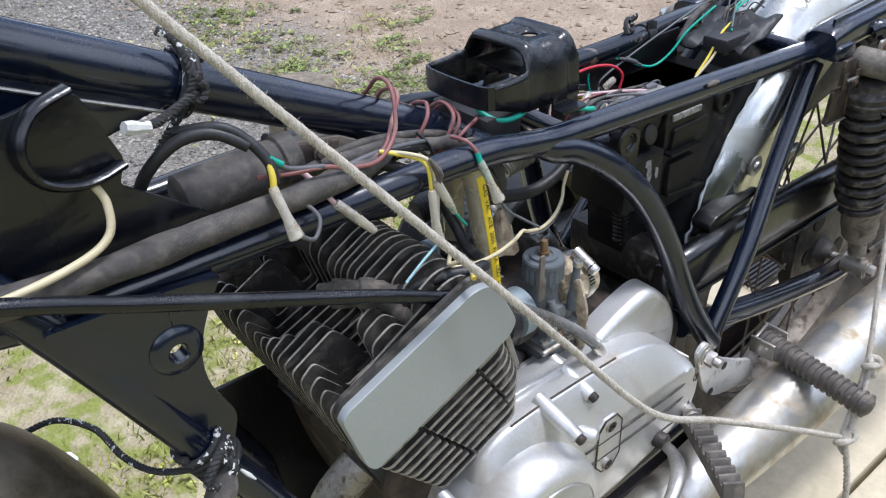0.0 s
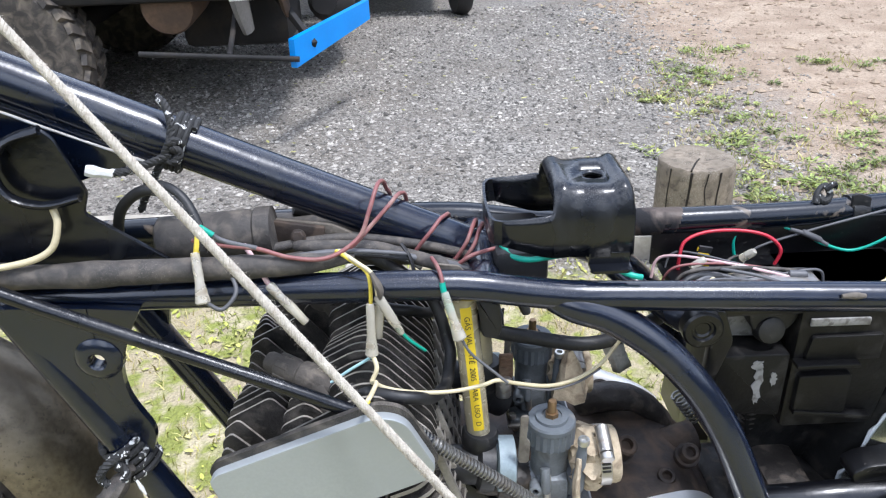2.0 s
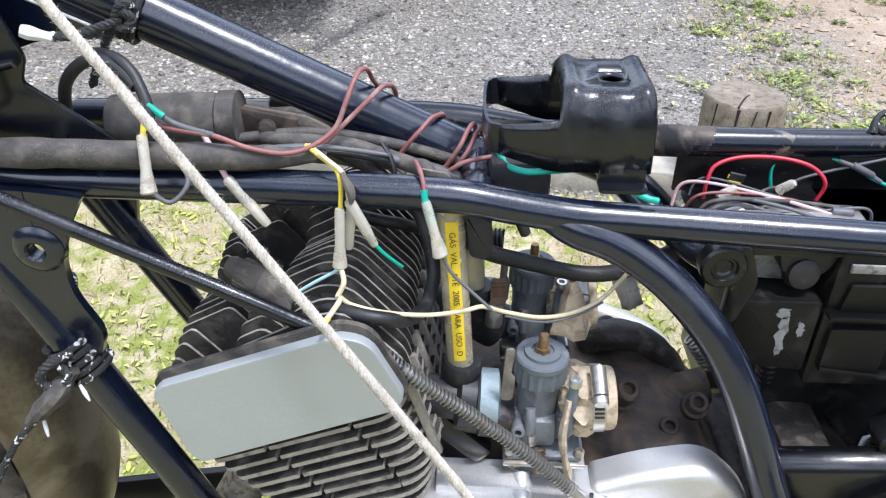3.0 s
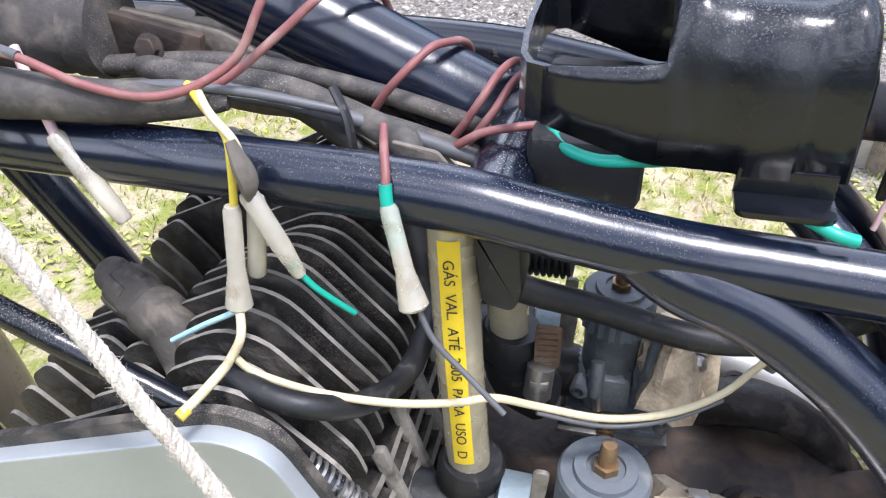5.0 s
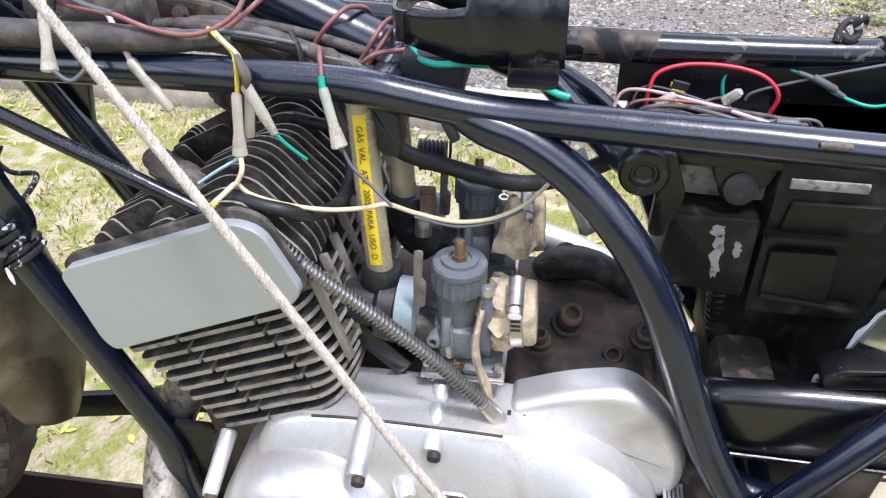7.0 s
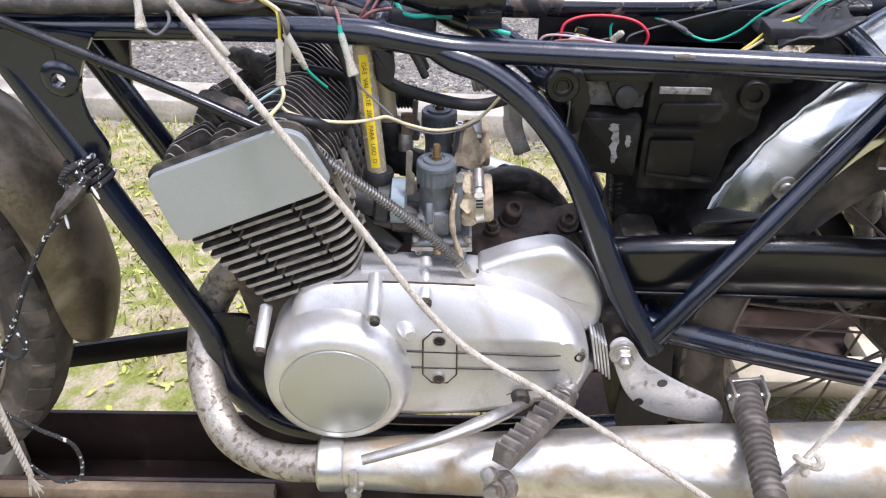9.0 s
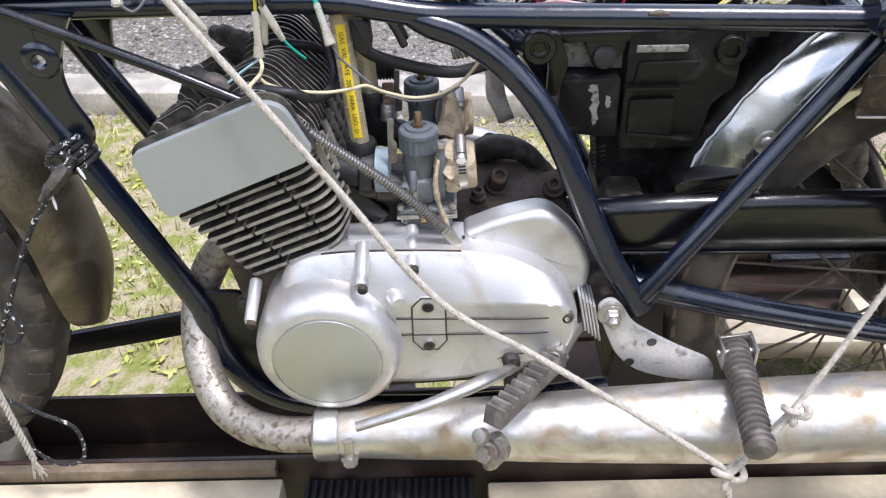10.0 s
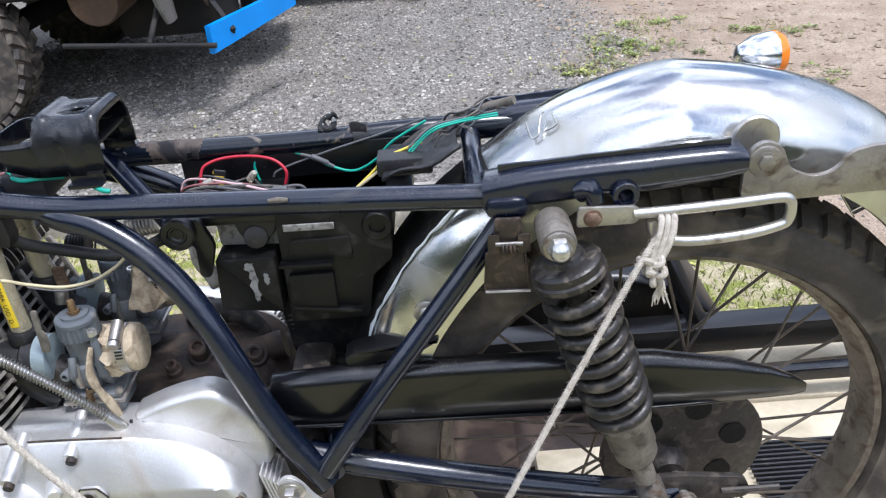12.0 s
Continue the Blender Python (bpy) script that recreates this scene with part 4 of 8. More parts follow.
def head_fin(y, front, mid, back, rise):
    """One upright plate: a front hump, perhaps a middle one, then the long rear crest, with open wells between."""
    low = 0.036 + 0.06 * abs(rise - 0.008)
    crest = 0.070 + 0.9 * rise
    line = [(0.0, 0.0), (0.003, crest - 0.012)]
    turn = [0.002, 0.006]
    if front >= back:
        line += [(0.006, crest)]
        turn += [0.006]
    else:
        line += [(0.006, crest - 0.002), (max(front - 0.004, 0.011), crest + 0.004), (front + 0.006, low + 0.020), (front + 0.008, low)]
        turn += [0.006, 0.006, 0.004, 0.004]
        if mid:
            line += [(mid[0] - 0.002, low), (mid[0], crest - 0.004), (mid[0] + 0.006, crest + 0.004), (mid[1] - 0.006, crest + 0.007), (mid[1] + 0.003, crest - 0.010), (mid[1] + 0.005, low + 0.008)]
            turn += [0.004, 0.006, 0.005, 0.007, 0.005, 0.003]
        else:
            line += [(back - 0.004, low)]
            turn += [0.004]
        line += [(back, 0.074 + 0.8 * rise), (back + 0.008, 0.082 + rise)]
        turn += [0.008, 0.006]
    line += [(0.150, 0.087 + rise), (0.168, 0.080 + 0.7 * rise), (0.190, 0.030), (0.188, 0.012)]
    turn += [0.012, 0.010, 0.008, 0.004]
    outline = [fin_xz(u, -h) for u, h in line]
    part("head_fin", slab(rounded(outline[::-1], turn[::-1], 3), y, y + 0.0025, rim=True), (FIN, FINEDGE), engine)


WELL = [(1, None), (0.019, (0.064, 0.100)), (0.023, (0.066, 0.100)), (0.028, (0.070, 0.098)), (0.060, None), (0.058, None), (0.056, None), (0.032, None), (0.022, None), (0.016, None)]
WELL += [(0.014, None), (0.016, None), (0.022, None), (0.032, None), (0.075, None), (0.030, (0.066, 0.098)), (0.026, (0.066, 0.1)), (0.022, (0.066, 0.1)), (1, None), (1, None)]
for i, (front, mid) in enumerate(WELL):
    y = -0.124 + PITCH * i
    head_fin(y, front, mid, 0.114 if mid else 0.100, 0.016 * math.sin(((y + 0.135) % 0.138) / 0.138 * math.pi))
for y in (-0.062, 0.072):
    p, q = fin_xz(0.06, 0.088), fin_xz(0.004, 0.098)
    part("exhaust_port", bm_join(sweep([(p[0], y, p[1]), (q[0], y, q[1])], 0.030, 20, 1), turned((q[0], y, q[1]), (-UX, 0, -UZ), [(0.034, -0.012), (0.036, -0.010), (0.036, 0.0), (0.033, 0.002), (0.024, 0.002), (0.022, -0.012)], 24)), GREASE_GROOVE, engine, "grimy exhaust port")
# rear face of the barrels, dusty ribs
for k in range(9):
    yy = -0.12 + 0.03 * k
    a, b = fin_xz(0.184, -0.008), fin_xz(0.178, 0.075)
    part("barrel_rib", beam((a[0], yy, a[1]), (b[0], yy, b[1]), 0.006, 0.008, 0.002), FINEDGE, engine)
for cy, sign in ((-0.06, 1), (0.078, 1)):
    dy = cy + 0.06
    a, b = Vector((0.286, -0.053 + dy, 1.100)), Vector((0.352, -0.087 + dy, 1.087))
    way = (b - a).normalized()
    cap = part("spark_plug_cap", turned(a, way, [(0.0, 0.0), (0.008, 0.001), (0.0095, 0.004), (0.0098, 0.012), (0.0120, 0.014), (0.0128, 0.018), (0.0128, 0.030), (0.0118, 0.032), (0.0118, 0.036), (0.0138, 0.038), (0.0142, 0.044), (0.0138, 0.050), (0.0118, 0.053), (0.0112, 0.060), (0.0085, 0.064), (0.0080, 0.073), (0.0, 0.074)], 20), RUBBERTAN, engine, "dusty crimped spark plug cap")
    for g in range(6):
        m = Matrix.Translation(a + way * 0.021) @ way.to_track_quat("Z", "Y").to_matrix().to_4x4() @ pose(0, 0, 0, 0, 0, 60 * g + 12) @ Matrix.Translation((0.0118, 0, 0))
        part("cap_rib", block((0.003, 0.0060, 0.014), m, 0.0012), RUBBERTAN, cap)
    part("plug_boot", sweep([(0.352, -0.098 + dy, 1.056), (0.343, -0.089 + dy, 1.078), (0.333, -0.080 + dy, 1.090)], [0.0085, 0.0095, 0.0105], 14, 3), RUBBERTAN, cap)
    lead_line = [(0.345, -0.084, 1.088), (0.361, -0.098, 1.096), (0.383, -0.112, 1.103), (0.404, -0.120, 1.103), (0.421, -0.118, 1.099), (0.433, -0.105, 1.088), (0.443, -0.09, 1.083), (0.448, -0.075, 1.080), (0.451, -0.058, 1.082), (0.452, -0.04, 1.10), (0.43, -0.02, 1.15), (0.36, 0.0, 1.185), (0.31, -0.01, 1.205)]
    part("ignition_lead", sweep([(x, y + dy * (1.0 if z < 1.14 else 0.4), z) for x, y, z in lead_line], 0.0056, 14, 6), RUBBER2, engine, "thick black ignition lead")

# left engine cover
cover_line = rounded([(0.372, 0.86), (0.385, 0.898), (0.412, 0.914), (0.456, 0.9195), (0.513, 0.919), (0.558, 0.9175), (0.588, 0.9165), (0.642, 0.908), (0.690, 0.882), (0.716, 0.850), (0.727, 0.820), (0.722, 0.797), (0.709, 0.778), (0.680, 0.756), (0.620, 0.741), (0.558, 0.731), (0.495, 0.732), (0.42, 0.735)], [0.02, 0.02, 0.02, 0.03, 0.03, 0.03, 0.03, 0.04, 0.03, 0.02, 0.02, 0.02, 0.02, 0.03, 0.04, 0.04, 0.04, 0.02], 4)
def cover_ring(y, squeeze, inset):
    """The cover's outline at depth y; the part above the grooves falls back towards the top."""
    out = []
    for x, z in cover_line:
        zz = 0.857 + (z - 0.857) * squeeze if z > 0.857 else z + inset * 1.5 * (1 if z < 0.79 else 0)
        out.append((x + (inset if x < 0.45 else -inset * (1 if x > 0.66 else 0)), y, zz))
    return out


side_cover = even(part("engine_cover", loft([cover_ring(-0.085, 1.0, 0.0), cover_ring(-0.143, 1.0, 0.0), cover_ring(-0.1465, 0.985, 0.0005), cover_ring(-0.149, 0.95, 0.001), cover_ring(-0.158, 0.70, 0.002), cover_ring(-0.167, 0.40, 0.004), cover_ring(-0.1735, 0.12, 0.008), cover_ring(-0.176, 0.02, 0.014)]), ALLOY, bike, "silver cast engine side cover", 50))
even(part("sprocket_cover", slab(rounded([(0.590, 0.86), (0.593, 0.921), (0.637, 0.9395), (0.688, 0.950), (0.727, 0.912), (0.745, 0.870), (0.739, 0.83), (0.66, 0.80)], [0.01, 0.005, 0.02, 0.02, 0.03, 0.03, 0.03, 0.02], 5), -0.119, -0.086, 0.011, 4), ALLOY, side_cover, "", 50))
part("cover_seam", sweep([(0.43, -0.1455, 0.9165), (0.469, -0.146, 0.9195), (0.53, -0.146, 0.9185), (0.589, -0.146, 0.9160)], 0.0012, 6, 4), DARKALLOY, side_cover)
part("cover_gap", beam((0.5895, -0.1205, 0.870), (0.592, -0.1205, 0.919), 0.003, 0.003, 0.0), INK, side_cover)
part("cover_lip", beam((0.458, -0.110, 0.9165), (0.540, -0.110, 0.9155), 0.026, 0.018, 0.002), ALLOY, side_cover)
CY = (0.432, 0.806)
part("generator_cover", turned((CY[0], -0.10, CY[1]), (0, -1, 0), [(0.087, 0), (0.087, 0.066), (0.0855, 0.083), (0.082, 0.094), (0.076, 0.1015), (0.070, 0.1045), (0.064, 0.1055), (0.0632, 0.1035), (0.0618, 0.1035), (0.061, 0.1055), (0.0, 0.106)], 64), ALLOY, side_cover, "round domed silver cover with a worn disc", 25)
part("worn_disc", turned((CY[0], -0.2045, CY[1]), (0, -1, 0), [(0.0608, 0), (0.0608, 0.0022), (0.059, 0.003), (0.0, 0.0034)], 64), ALLOY2, side_cover, "greyer brushed disc")
for (x, y0, z) in ((0.480, -0.194, 0.902), (0.350, -0.193, 0.856), (0.535, -0.162, 0.903)):
    w = 0.82 if x < 0.4 else 1.0
    part("cover_boss", turned((x - 0.003, y0 + 0.058, z + 0.017), (0.02, -0.9, -0.25), [(0.0090 * w, 0), (0.0084 * w, 0.056), (0.0072 * w, 0.059)], 16), ALLOY, side_cover)
    part("cover_bolt", bolt((x, y0 + 0.002, z), (0.02, -0.9, -0.25), 0.0056, 0.006, True), DARKALLOY, side_cover)
    # black hexagon paints the dark inside the socket
    part("bolt_socket", turned((x, y0 - 0.0015, z - 0.001), (0.02, -0.9, -0.25), [(0.0038, 0), (0.0036, 0.003), (0.0, 0.003)], 6), INK, side_cover)
part("cover_lug", turned((0.508, -0.165, 0.872), (0.4, -0.9, 0.1), [(0.009, 0), (0.0085, 0.02), (0.006, 0.023)], 12), ALLOY, side_cover)
for (x, z) in ((0.5494, 0.8621), (0.5485, 0.8050)):
    part("cover_bolt", bolt((x, -0.1768, z), (0, -1, 0), 0.0062, 0.003, True), DARKALLOY, side_cover)
    part("bolt_ring", turned((x, -0.1764, z), (0, -1, 0), [(0.0078, 0), (0.0078, 0.003), (0.0068, 0.0035), (0.0066, 0.001)], 16), STEEL, side_cover)
part("cover_bolt", bolt((0.709, -0.168, 0.8370), (0, -1, 0), 0.0068, 0.008, True), DARKALLOY, side_cover)
part("bolt_ring", turned((0.709, -0.168, 0.8370), (0, -1, 0), [(0.0088, 0), (0.0088, 0.004), (0.0074, 0.0045), (0.0072, 0.001)], 16), STEEL, side_cover)
# grooves drawn as dark beads; the shadow line in each is its colour
for z0, z1 in ((0.8445, 0.8395), (0.8205, 0.8185)):
    part("cover_groove", sweep([(0.512, -0.1760, z0), (0.60, -0.1762, z0 + (z1 - z0) * 0.45), (0.68, -0.1760, z0 + (z1 - z0) * 0.85), (0.712, -0.166, z1)], 0.0017, 6, 3), GREASE_GROOVE, side_cover)
part("cover_arc", sweep([(0.600, -0.170, 0.756), (0.6115, -0.1722, 0.7667), (0.6345, -0.1738, 0.7820), (0.6644, -0.1725, 0.7850), (0.690, -0.166, 0.783)], 0.0022, 8, 4), ALLOY, side_cover)
PLAQUE = [(0.530, 0.8105), (0.5405, 0.7975), (0.5585, 0.7975), (0.569, 0.8105), (0.569, 0.8605), (0.560, 0.8730), (0.5415, 0.8730), (0.531, 0.8605)]
part("cover_plaque", slab(rounded(PLAQUE, 0.004), -0.1772, -0.172, 0.0008), ALLOY, side_cover)
part("plaque_edge", sweep([(x, -0.1768, z) for x, z in PLAQUE + PLAQUE[:1]], 0.0011, 6, 1), DARKALLOY, side_cover)
part("cover_arc", sweep([(0.6135, -0.1735, 0.765), (0.630, -0.175, 0.7795), (0.653, -0.176, 0.7870), (0.685, -0.1755, 0.785)], 0.0013, 6, 4), DARKALLOY, side_cover)
part("fin_block", bm_join(*[beam((0.728 + 0.0045 * k, -0.115, 0.842 - 0.004 * k), (0.738 + 0.0045 * k, -0.115, 0.788 - 0.004 * k), 0.05, 0.003, 0.0008) for k in range(5)]), ALLOY, side_cover)

# exhaust on the near side
for s in (-1,):
    e0 = s * 0.208
    pipe = part("exhaust_pipe", sweep([(0.318, s * 0.060, 0.890), (0.292, s * 0.054, 0.870), (0.266, s * 0.050, 0.838), (0.246, s * 0.066, 0.793), (0.2500, s * 0.114, 0.742), (0.2759, s * 0.155, 0.7011), (0.3161, s * 0.185, 0.6880), (0.3655, s * 0.2046, 0.6900), (0.415, e0, 0.693)], [0.0215, 0.0215, 0.0218, 0.0220, 0.0220, 0.0220, 0.0220, 0.0222, 0.0225], 24, 6), HEADER, bike, "rust-flecked header pipe")
    muffler_bm = turned((0.405, e0, 0.693), (1, 0, 0.012), [(0.024, 0), (0.029, 0.012), (0.0310, 0.06), (0.034, 0.11), (0.038, 0.2), (0.0405, 0.25), (0.043, 0.30), (0.0455, 0.36), (0.0475, 0.42), (0.0495, 0.47), (0.0510, 0.52), (0.0525, 0.58), (0.0535, 0.66), (0.054, 0.74), (0.0545, 0.82), (0.0545, 0.95), (0.052, 1.0), (0.038, 1.06), (0.032, 1.08), (0.02, 1.075)], 48)
    for v in muffler_bm.verts:
        # knocks and shallow dents in the sheet
        axis = Vector((v.co.x, e0, 0.693 + 0.012 * (v.co.x - 0.405)))
        away = v.co - axis
        v.co -= away * (0.05 * max(0.0, noise.noise(v.co * 17.0)) + 0.16 * math.exp(-((v.co.x - 1.02) / 0.025) ** 2 - ((math.atan2(away.z, -away.y) + 0.55) / 0.35) ** 2) + 0.10 * math.exp(-((v.co.x - 0.86) / 0.05) ** 2 - ((math.atan2(away.z, -away.y) - 0.9) / 0.5) ** 2))
    muffler = part("muffler", muffler_bm, EXHAUST, bike, "long stained chrome silencer", 60)
    part("clamp_band", turned((0.405, e0, 0.693), (1, 0, 0.012), [(0.0305, 0), (0.0335, 0.003), (0.0335, 0.028), (0.0305, 0.032)], 32), NUT, muffler)
    part("clamp_screw", bm_join(sweep([(0.449, e0 - 0.030, 0.712), (0.4495, e0 - 0.034, 0.684)], 0.0058, 10, 1), bolt((0.4495, e0 - 0.034, 0.686), (0.05, -0.4, -0.9), 0.0085, 0.010)), STEEL, muffler)

# wheels
def wheel(name, cx, cz, R, w, label, tread=True, wall=0.078):
    tyre_prof = [(R - wall, -w * 0.36), (R - wall + 0.003, -w * 0.43), (R - wall + 0.008, -w * 0.41), (R - wall + 0.012, -w * 0.42), (R - 0.045, -w * 0.52), (R - 0.022, -w * 0.46), (R - 0.008, -w * 0.30), (R, 0), (R - 0.008, w * 0.30), (R - 0.022, w * 0.46), (R - 0.045, w * 0.52), (R - wall + 0.012, w * 0.42), (R - wall, w * 0.36)]
    tyre = part(name, turned((cx, 0, cz), (0, 1, 0), tyre_prof + [(R - wall, -w * 0.36)], 72), RUBBER, bike, label, 60)
    blocks = bmesh.new()
    if tread:
        for k in range(66):
            a = 2 * math.pi * k / 66
            for side, off in ((-0.36, 0.0), (0.0, 0.5), (0.36, 0.0)):
                b = a + off * 2 * math.pi / 66
                rr = R - 0.002 - 0.010 * abs(side) / 0.36
                m = Matrix.Translation((cx, 0, cz)) @ pose(0, 0, 0, 0, -math.degrees(b), 0) @ Matrix.Translation((rr, side * w, 0)) @ pose(0, 0, 0, 0, 0, side * 95)
                blocks = bm_join(blocks, block((0.012, w * 0.28, 0.021), m, 0.0))
        tagged(part("tread", blocks, RUBBER, tyre, "", 20), kind="stuff")
    else:
        for k in range(44):
            for side in (-1, 1):
                m = Matrix.Translation((cx, 0, cz)) @ pose(0, 0, 0, 0, -(k + 0.25 * side) * 360 / 44, 0) @ Matrix.Translation((R - 0.0235, side * w * 0.425, 0)) @ pose(0, 0, 0, 0, 0, side * 62)
                blocks = bm_join(blocks, block((0.008, 0.030, 0.026), m, 0.0))
        tagged(part("tread", blocks, RUBBER, tyre, "", 20), kind="stuff")
    r0 = R - wall - 0.003
    part("rim", turned((cx, 0, cz), (0, 1, 0), [(r0 + 0.004, -0.034), (r0 + 0.001, -0.037), (r0 - 0.006, -0.034), (r0 - 0.009, -0.024), (r0 - 0.015, -0.012), (r0 - 0.016, 0.012), (r0 - 0.009, 0.024), (r0 - 0.006, 0.034), (r0 + 0.001, 0.037), (r0 + 0.004, 0.034), (r0 - 0.004, 0.02), (r0 - 0.004, -0.02), (r0 + 0.004, -0.034)], 72), RIM, tyre, "tarnished steel rim")
    part("hub", turned((cx, 0, cz), (0, 1, 0), [(0.02, -0.09), (0.03, -0.07), (0.078, -0.066), (0.08, -0.045), (0.045, -0.035), (0.042, 0.03), (0.07, 0.035), (0.072, 0.05), (0.03, 0.06), (0.02, 0.08)], 36), GREASE_GROOVE, tyre)
    spoke = None
    for k in range(36):
        a = 2 * math.pi * k / 36
        side = -1 if k % 2 else 1
        da = (0.42 if (k // 2) % 2 else -0.42)
        hub_r = 0.072 if side < 0 else 0.066
        p = (cx + hub_r * math.cos(a + da * 1.6), side * (0.056 if side < 0 else 0.042), cz + hub_r * math.sin(a + da * 1.6))
        q = (cx + (r0 - 0.018) * math.cos(a), side * 0.006, cz + (r0 - 0.018) * math.sin(a))
        part("spoke", sweep([p, q], 0.0021, 6, 1), SPOKE, tyre)
    return tyre


rear = wheel("rear_tyre", 1.218, 0.744, 0.366, 0.112, "dusty rear tyre with block tread")
front = wheel("front_tyre", -0.328, 0.790, 0.360, 0.092, "dusty front tyre on a rusty spoked rim", False, 0.072)
part("axle", sweep([(1.225, -0.14, 0.744), (1.225, 0.14, 0.744)], 0.008, 12, 1), STEEL, bike)
part("axle_nut", bolt((1.225, -0.132, 0.744), (0, -1, 0), 0.012, 0.016), MOUNT, bike)
spr = turned((1.24, -0.062, 0.77), (0, -1, 0), [(0.03, 0), (0.096, 0), (0.100, 0.003), (0.096, 0.006), (0.03, 0.007)], 44)
drum = part("sprocket", spr, GREASE_GROOVE, rear, "greasy rear sprocket")
# flat black discs on the solid sprocket; the colour stands for the holes' shade
for k in range(6):
    a = k * math.pi / 3 + 0.3
    part("sprocket_hole", turned((1.24 + 0.062 * math.cos(a), -0.0695, 0.77 + 0.062 * math.sin(a)), (0, -1, 0), [(0.0165, 0), (0.0165, 0.0009), (0.0, 0.0009)], 20), GRIME_HOLE, drum)
for s in (-1, 1):
    part("axle_plate", slab(rounded([(1.12, 0.768), (1.22, 0.775), (1.30, 0.765), (1.31, 0.735), (1.24, 0.722), (1.12, 0.733)], 0.012), s * 0.118 - 0.004, s * 0.118 + 0.004, 0.001), GREASE_GROOVE, bike)
    part("chain_adjuster", sweep([(1.27, s * 0.126, 0.75), (1.34, s * 0.126, 0.75)], 0.004, 8, 1), GREASE_GROOVE, bike)

# chain guard
guard_rings = []
for x, lo, hi in ((0.745, 0.880, 0.936), (0.752, 0.875, 0.942), (0.83, 0.872, 0.946), (0.96, 0.869, 0.947), (1.09, 0.866, 0.944), (1.19, 0.864, 0.936), (1.28, 0.860, 0.915), (1.33, 0.856, 0.896), (1.36, 0.853, 0.879), (1.378, 0.852, 0.864)):
    k = min(1.0, (hi - lo) / 0.068)
    w = lambda y: y * k - 0.072 * (1 - k)
    d = (hi - lo)
    guard_rings.append([(x, w(-0.076), lo), (x, w(-0.098), lo), (x, w(-0.102), lo + 0.003), (x, w(-0.1035), lo + d * 0.35), (x, w(-0.1025), hi - d * 0.22), (x, w(-0.100), hi - d * 0.10), (x, w(-0.095), hi - d * 0.035), (x, w(-0.088), hi), (x, w(-0.081), hi - d * 0.01), (x, w(-0.076), hi - d * 0.06)])
chain_guard = part("chain_guard", loft(guard_rings), GUARD, bike, "glossy black chain guard", 50)
part("guard_seam", sweep([(0.76, -0.1025, 0.877), (0.96, -0.1030, 0.872), (1.19, -0.1030, 0.867), (1.30, -0.090, 0.860)], 0.0020, 8, 4), GUARD, chain_guard)

# fenders
def fender(line, half, drop, material, name, label, lip=0.004, tip=0):
    sec = []
    for k in range(-10, 11):
        t = k / 10
        sec.append((half * math.sin(t * 1.25) / math.sin(1.25), -drop * (1 - math.cos(t * 1.35)) / (1 - math.cos(1.35))))
    sec += [(half + 0.003, -drop - lip), (half - 0.003, -drop - lip - 0.001)]
    sec = [(-half + 0.003, -drop - lip - 0.001), (-half - 0.003, -drop - lip)] + sec
    pts = [Vector((p[0], 0, p[1])) for p in spline(line, 8)]
    bm = bmesh.new()
    rows = []
    for i, p in enumerate(pts):
        t = (pts[min(i + 1, len(pts) - 1)] - pts[max(i - 1, 0)]).normalized()
        nrm = Vector((-t.z, 0, t.x))
        left = len(pts) - 1 - i
        k = math.sqrt(1 - (1 - left / tip) ** 2) * 0.75 + 0.25 if left < tip else 1.0
        rows.append([bm.verts.new(p + Vector((0, y * k, 0)) + nrm * h * k) for y, h in sec])
    for a, b in zip(rows, rows[1:]):
        for k in range(len(sec) - 1):
            bm.faces.new((a[k], a[k + 1], b[k + 1], b[k]))
    ob = part(name, bm, material, bike, label, 60)
    mod = ob.modifiers.new("thickness", "SOLIDIFY")
    mod.thickness, mod.offset = 0.0018, 0
    return ob


rear_fender = fender([(0.825, 0.885), (0.842, 0.945), (0.878, 1.022), (0.945, 1.108), (1.027, 1.173), (1.103, 1.218), (1.193, 1.243), (1.252, 1.242), (1.342, 1.223), (1.43, 1.184), (1.50, 1.128), (1.555, 1.05)], 0.078, 0.062, FENDER, "rear_fender", "dull chrome rear fender with reflections", 0.024)
front_fender = fender([(-0.42, 1.16), (-0.30, 1.18), (-0.18, 1.175), (-0.07, 1.14), (0.008, 1.086), (0.056, 1.035), (0.096, 0.935), (0.110, 0.832), (0.102, 0.775), (0.082, 0.718)][::-1][::-1], 0.066, 0.05, FRONTFENDER, "front_fender", "grimy grey front fender", tip=17)
# black sheet over the fender front: grime and the shade there in one colour
flap_bm = bmesh.new()
flap_pts = [Vector((q[0], 0, q[1])) for q in spline([(0.825, 0.885), (0.842, 0.945), (0.878, 1.022), (0.945, 1.108), (1.010, 1.160)], 8)]
flap_rows, rr = [], random.Random(9)
for i, p in enumerate(flap_pts):
    t = (flap_pts[min(i + 1, len(flap_pts) - 1)] - flap_pts[max(i - 1, 0)]).normalized()
    nrm = Vector((-t.z, 0, t.x))
    edge = -0.50 + rr.uniform(-0.018, 0.018)
    flap_rows.append([flap_bm.verts.new(p + Vector((0, 0.080 * math.sin(a * 1.25) / math.sin(1.25), 0)) + nrm * (0.0035 - 0.062 * (1 - math.cos(a * 1.35)) / (1 - math.cos(1.35)))) for a in np.linspace(edge, 1.0, 14)])
chip = [tuple(r[0].co + Vector((0, -0.0008, 0))) for r in flap_rows]
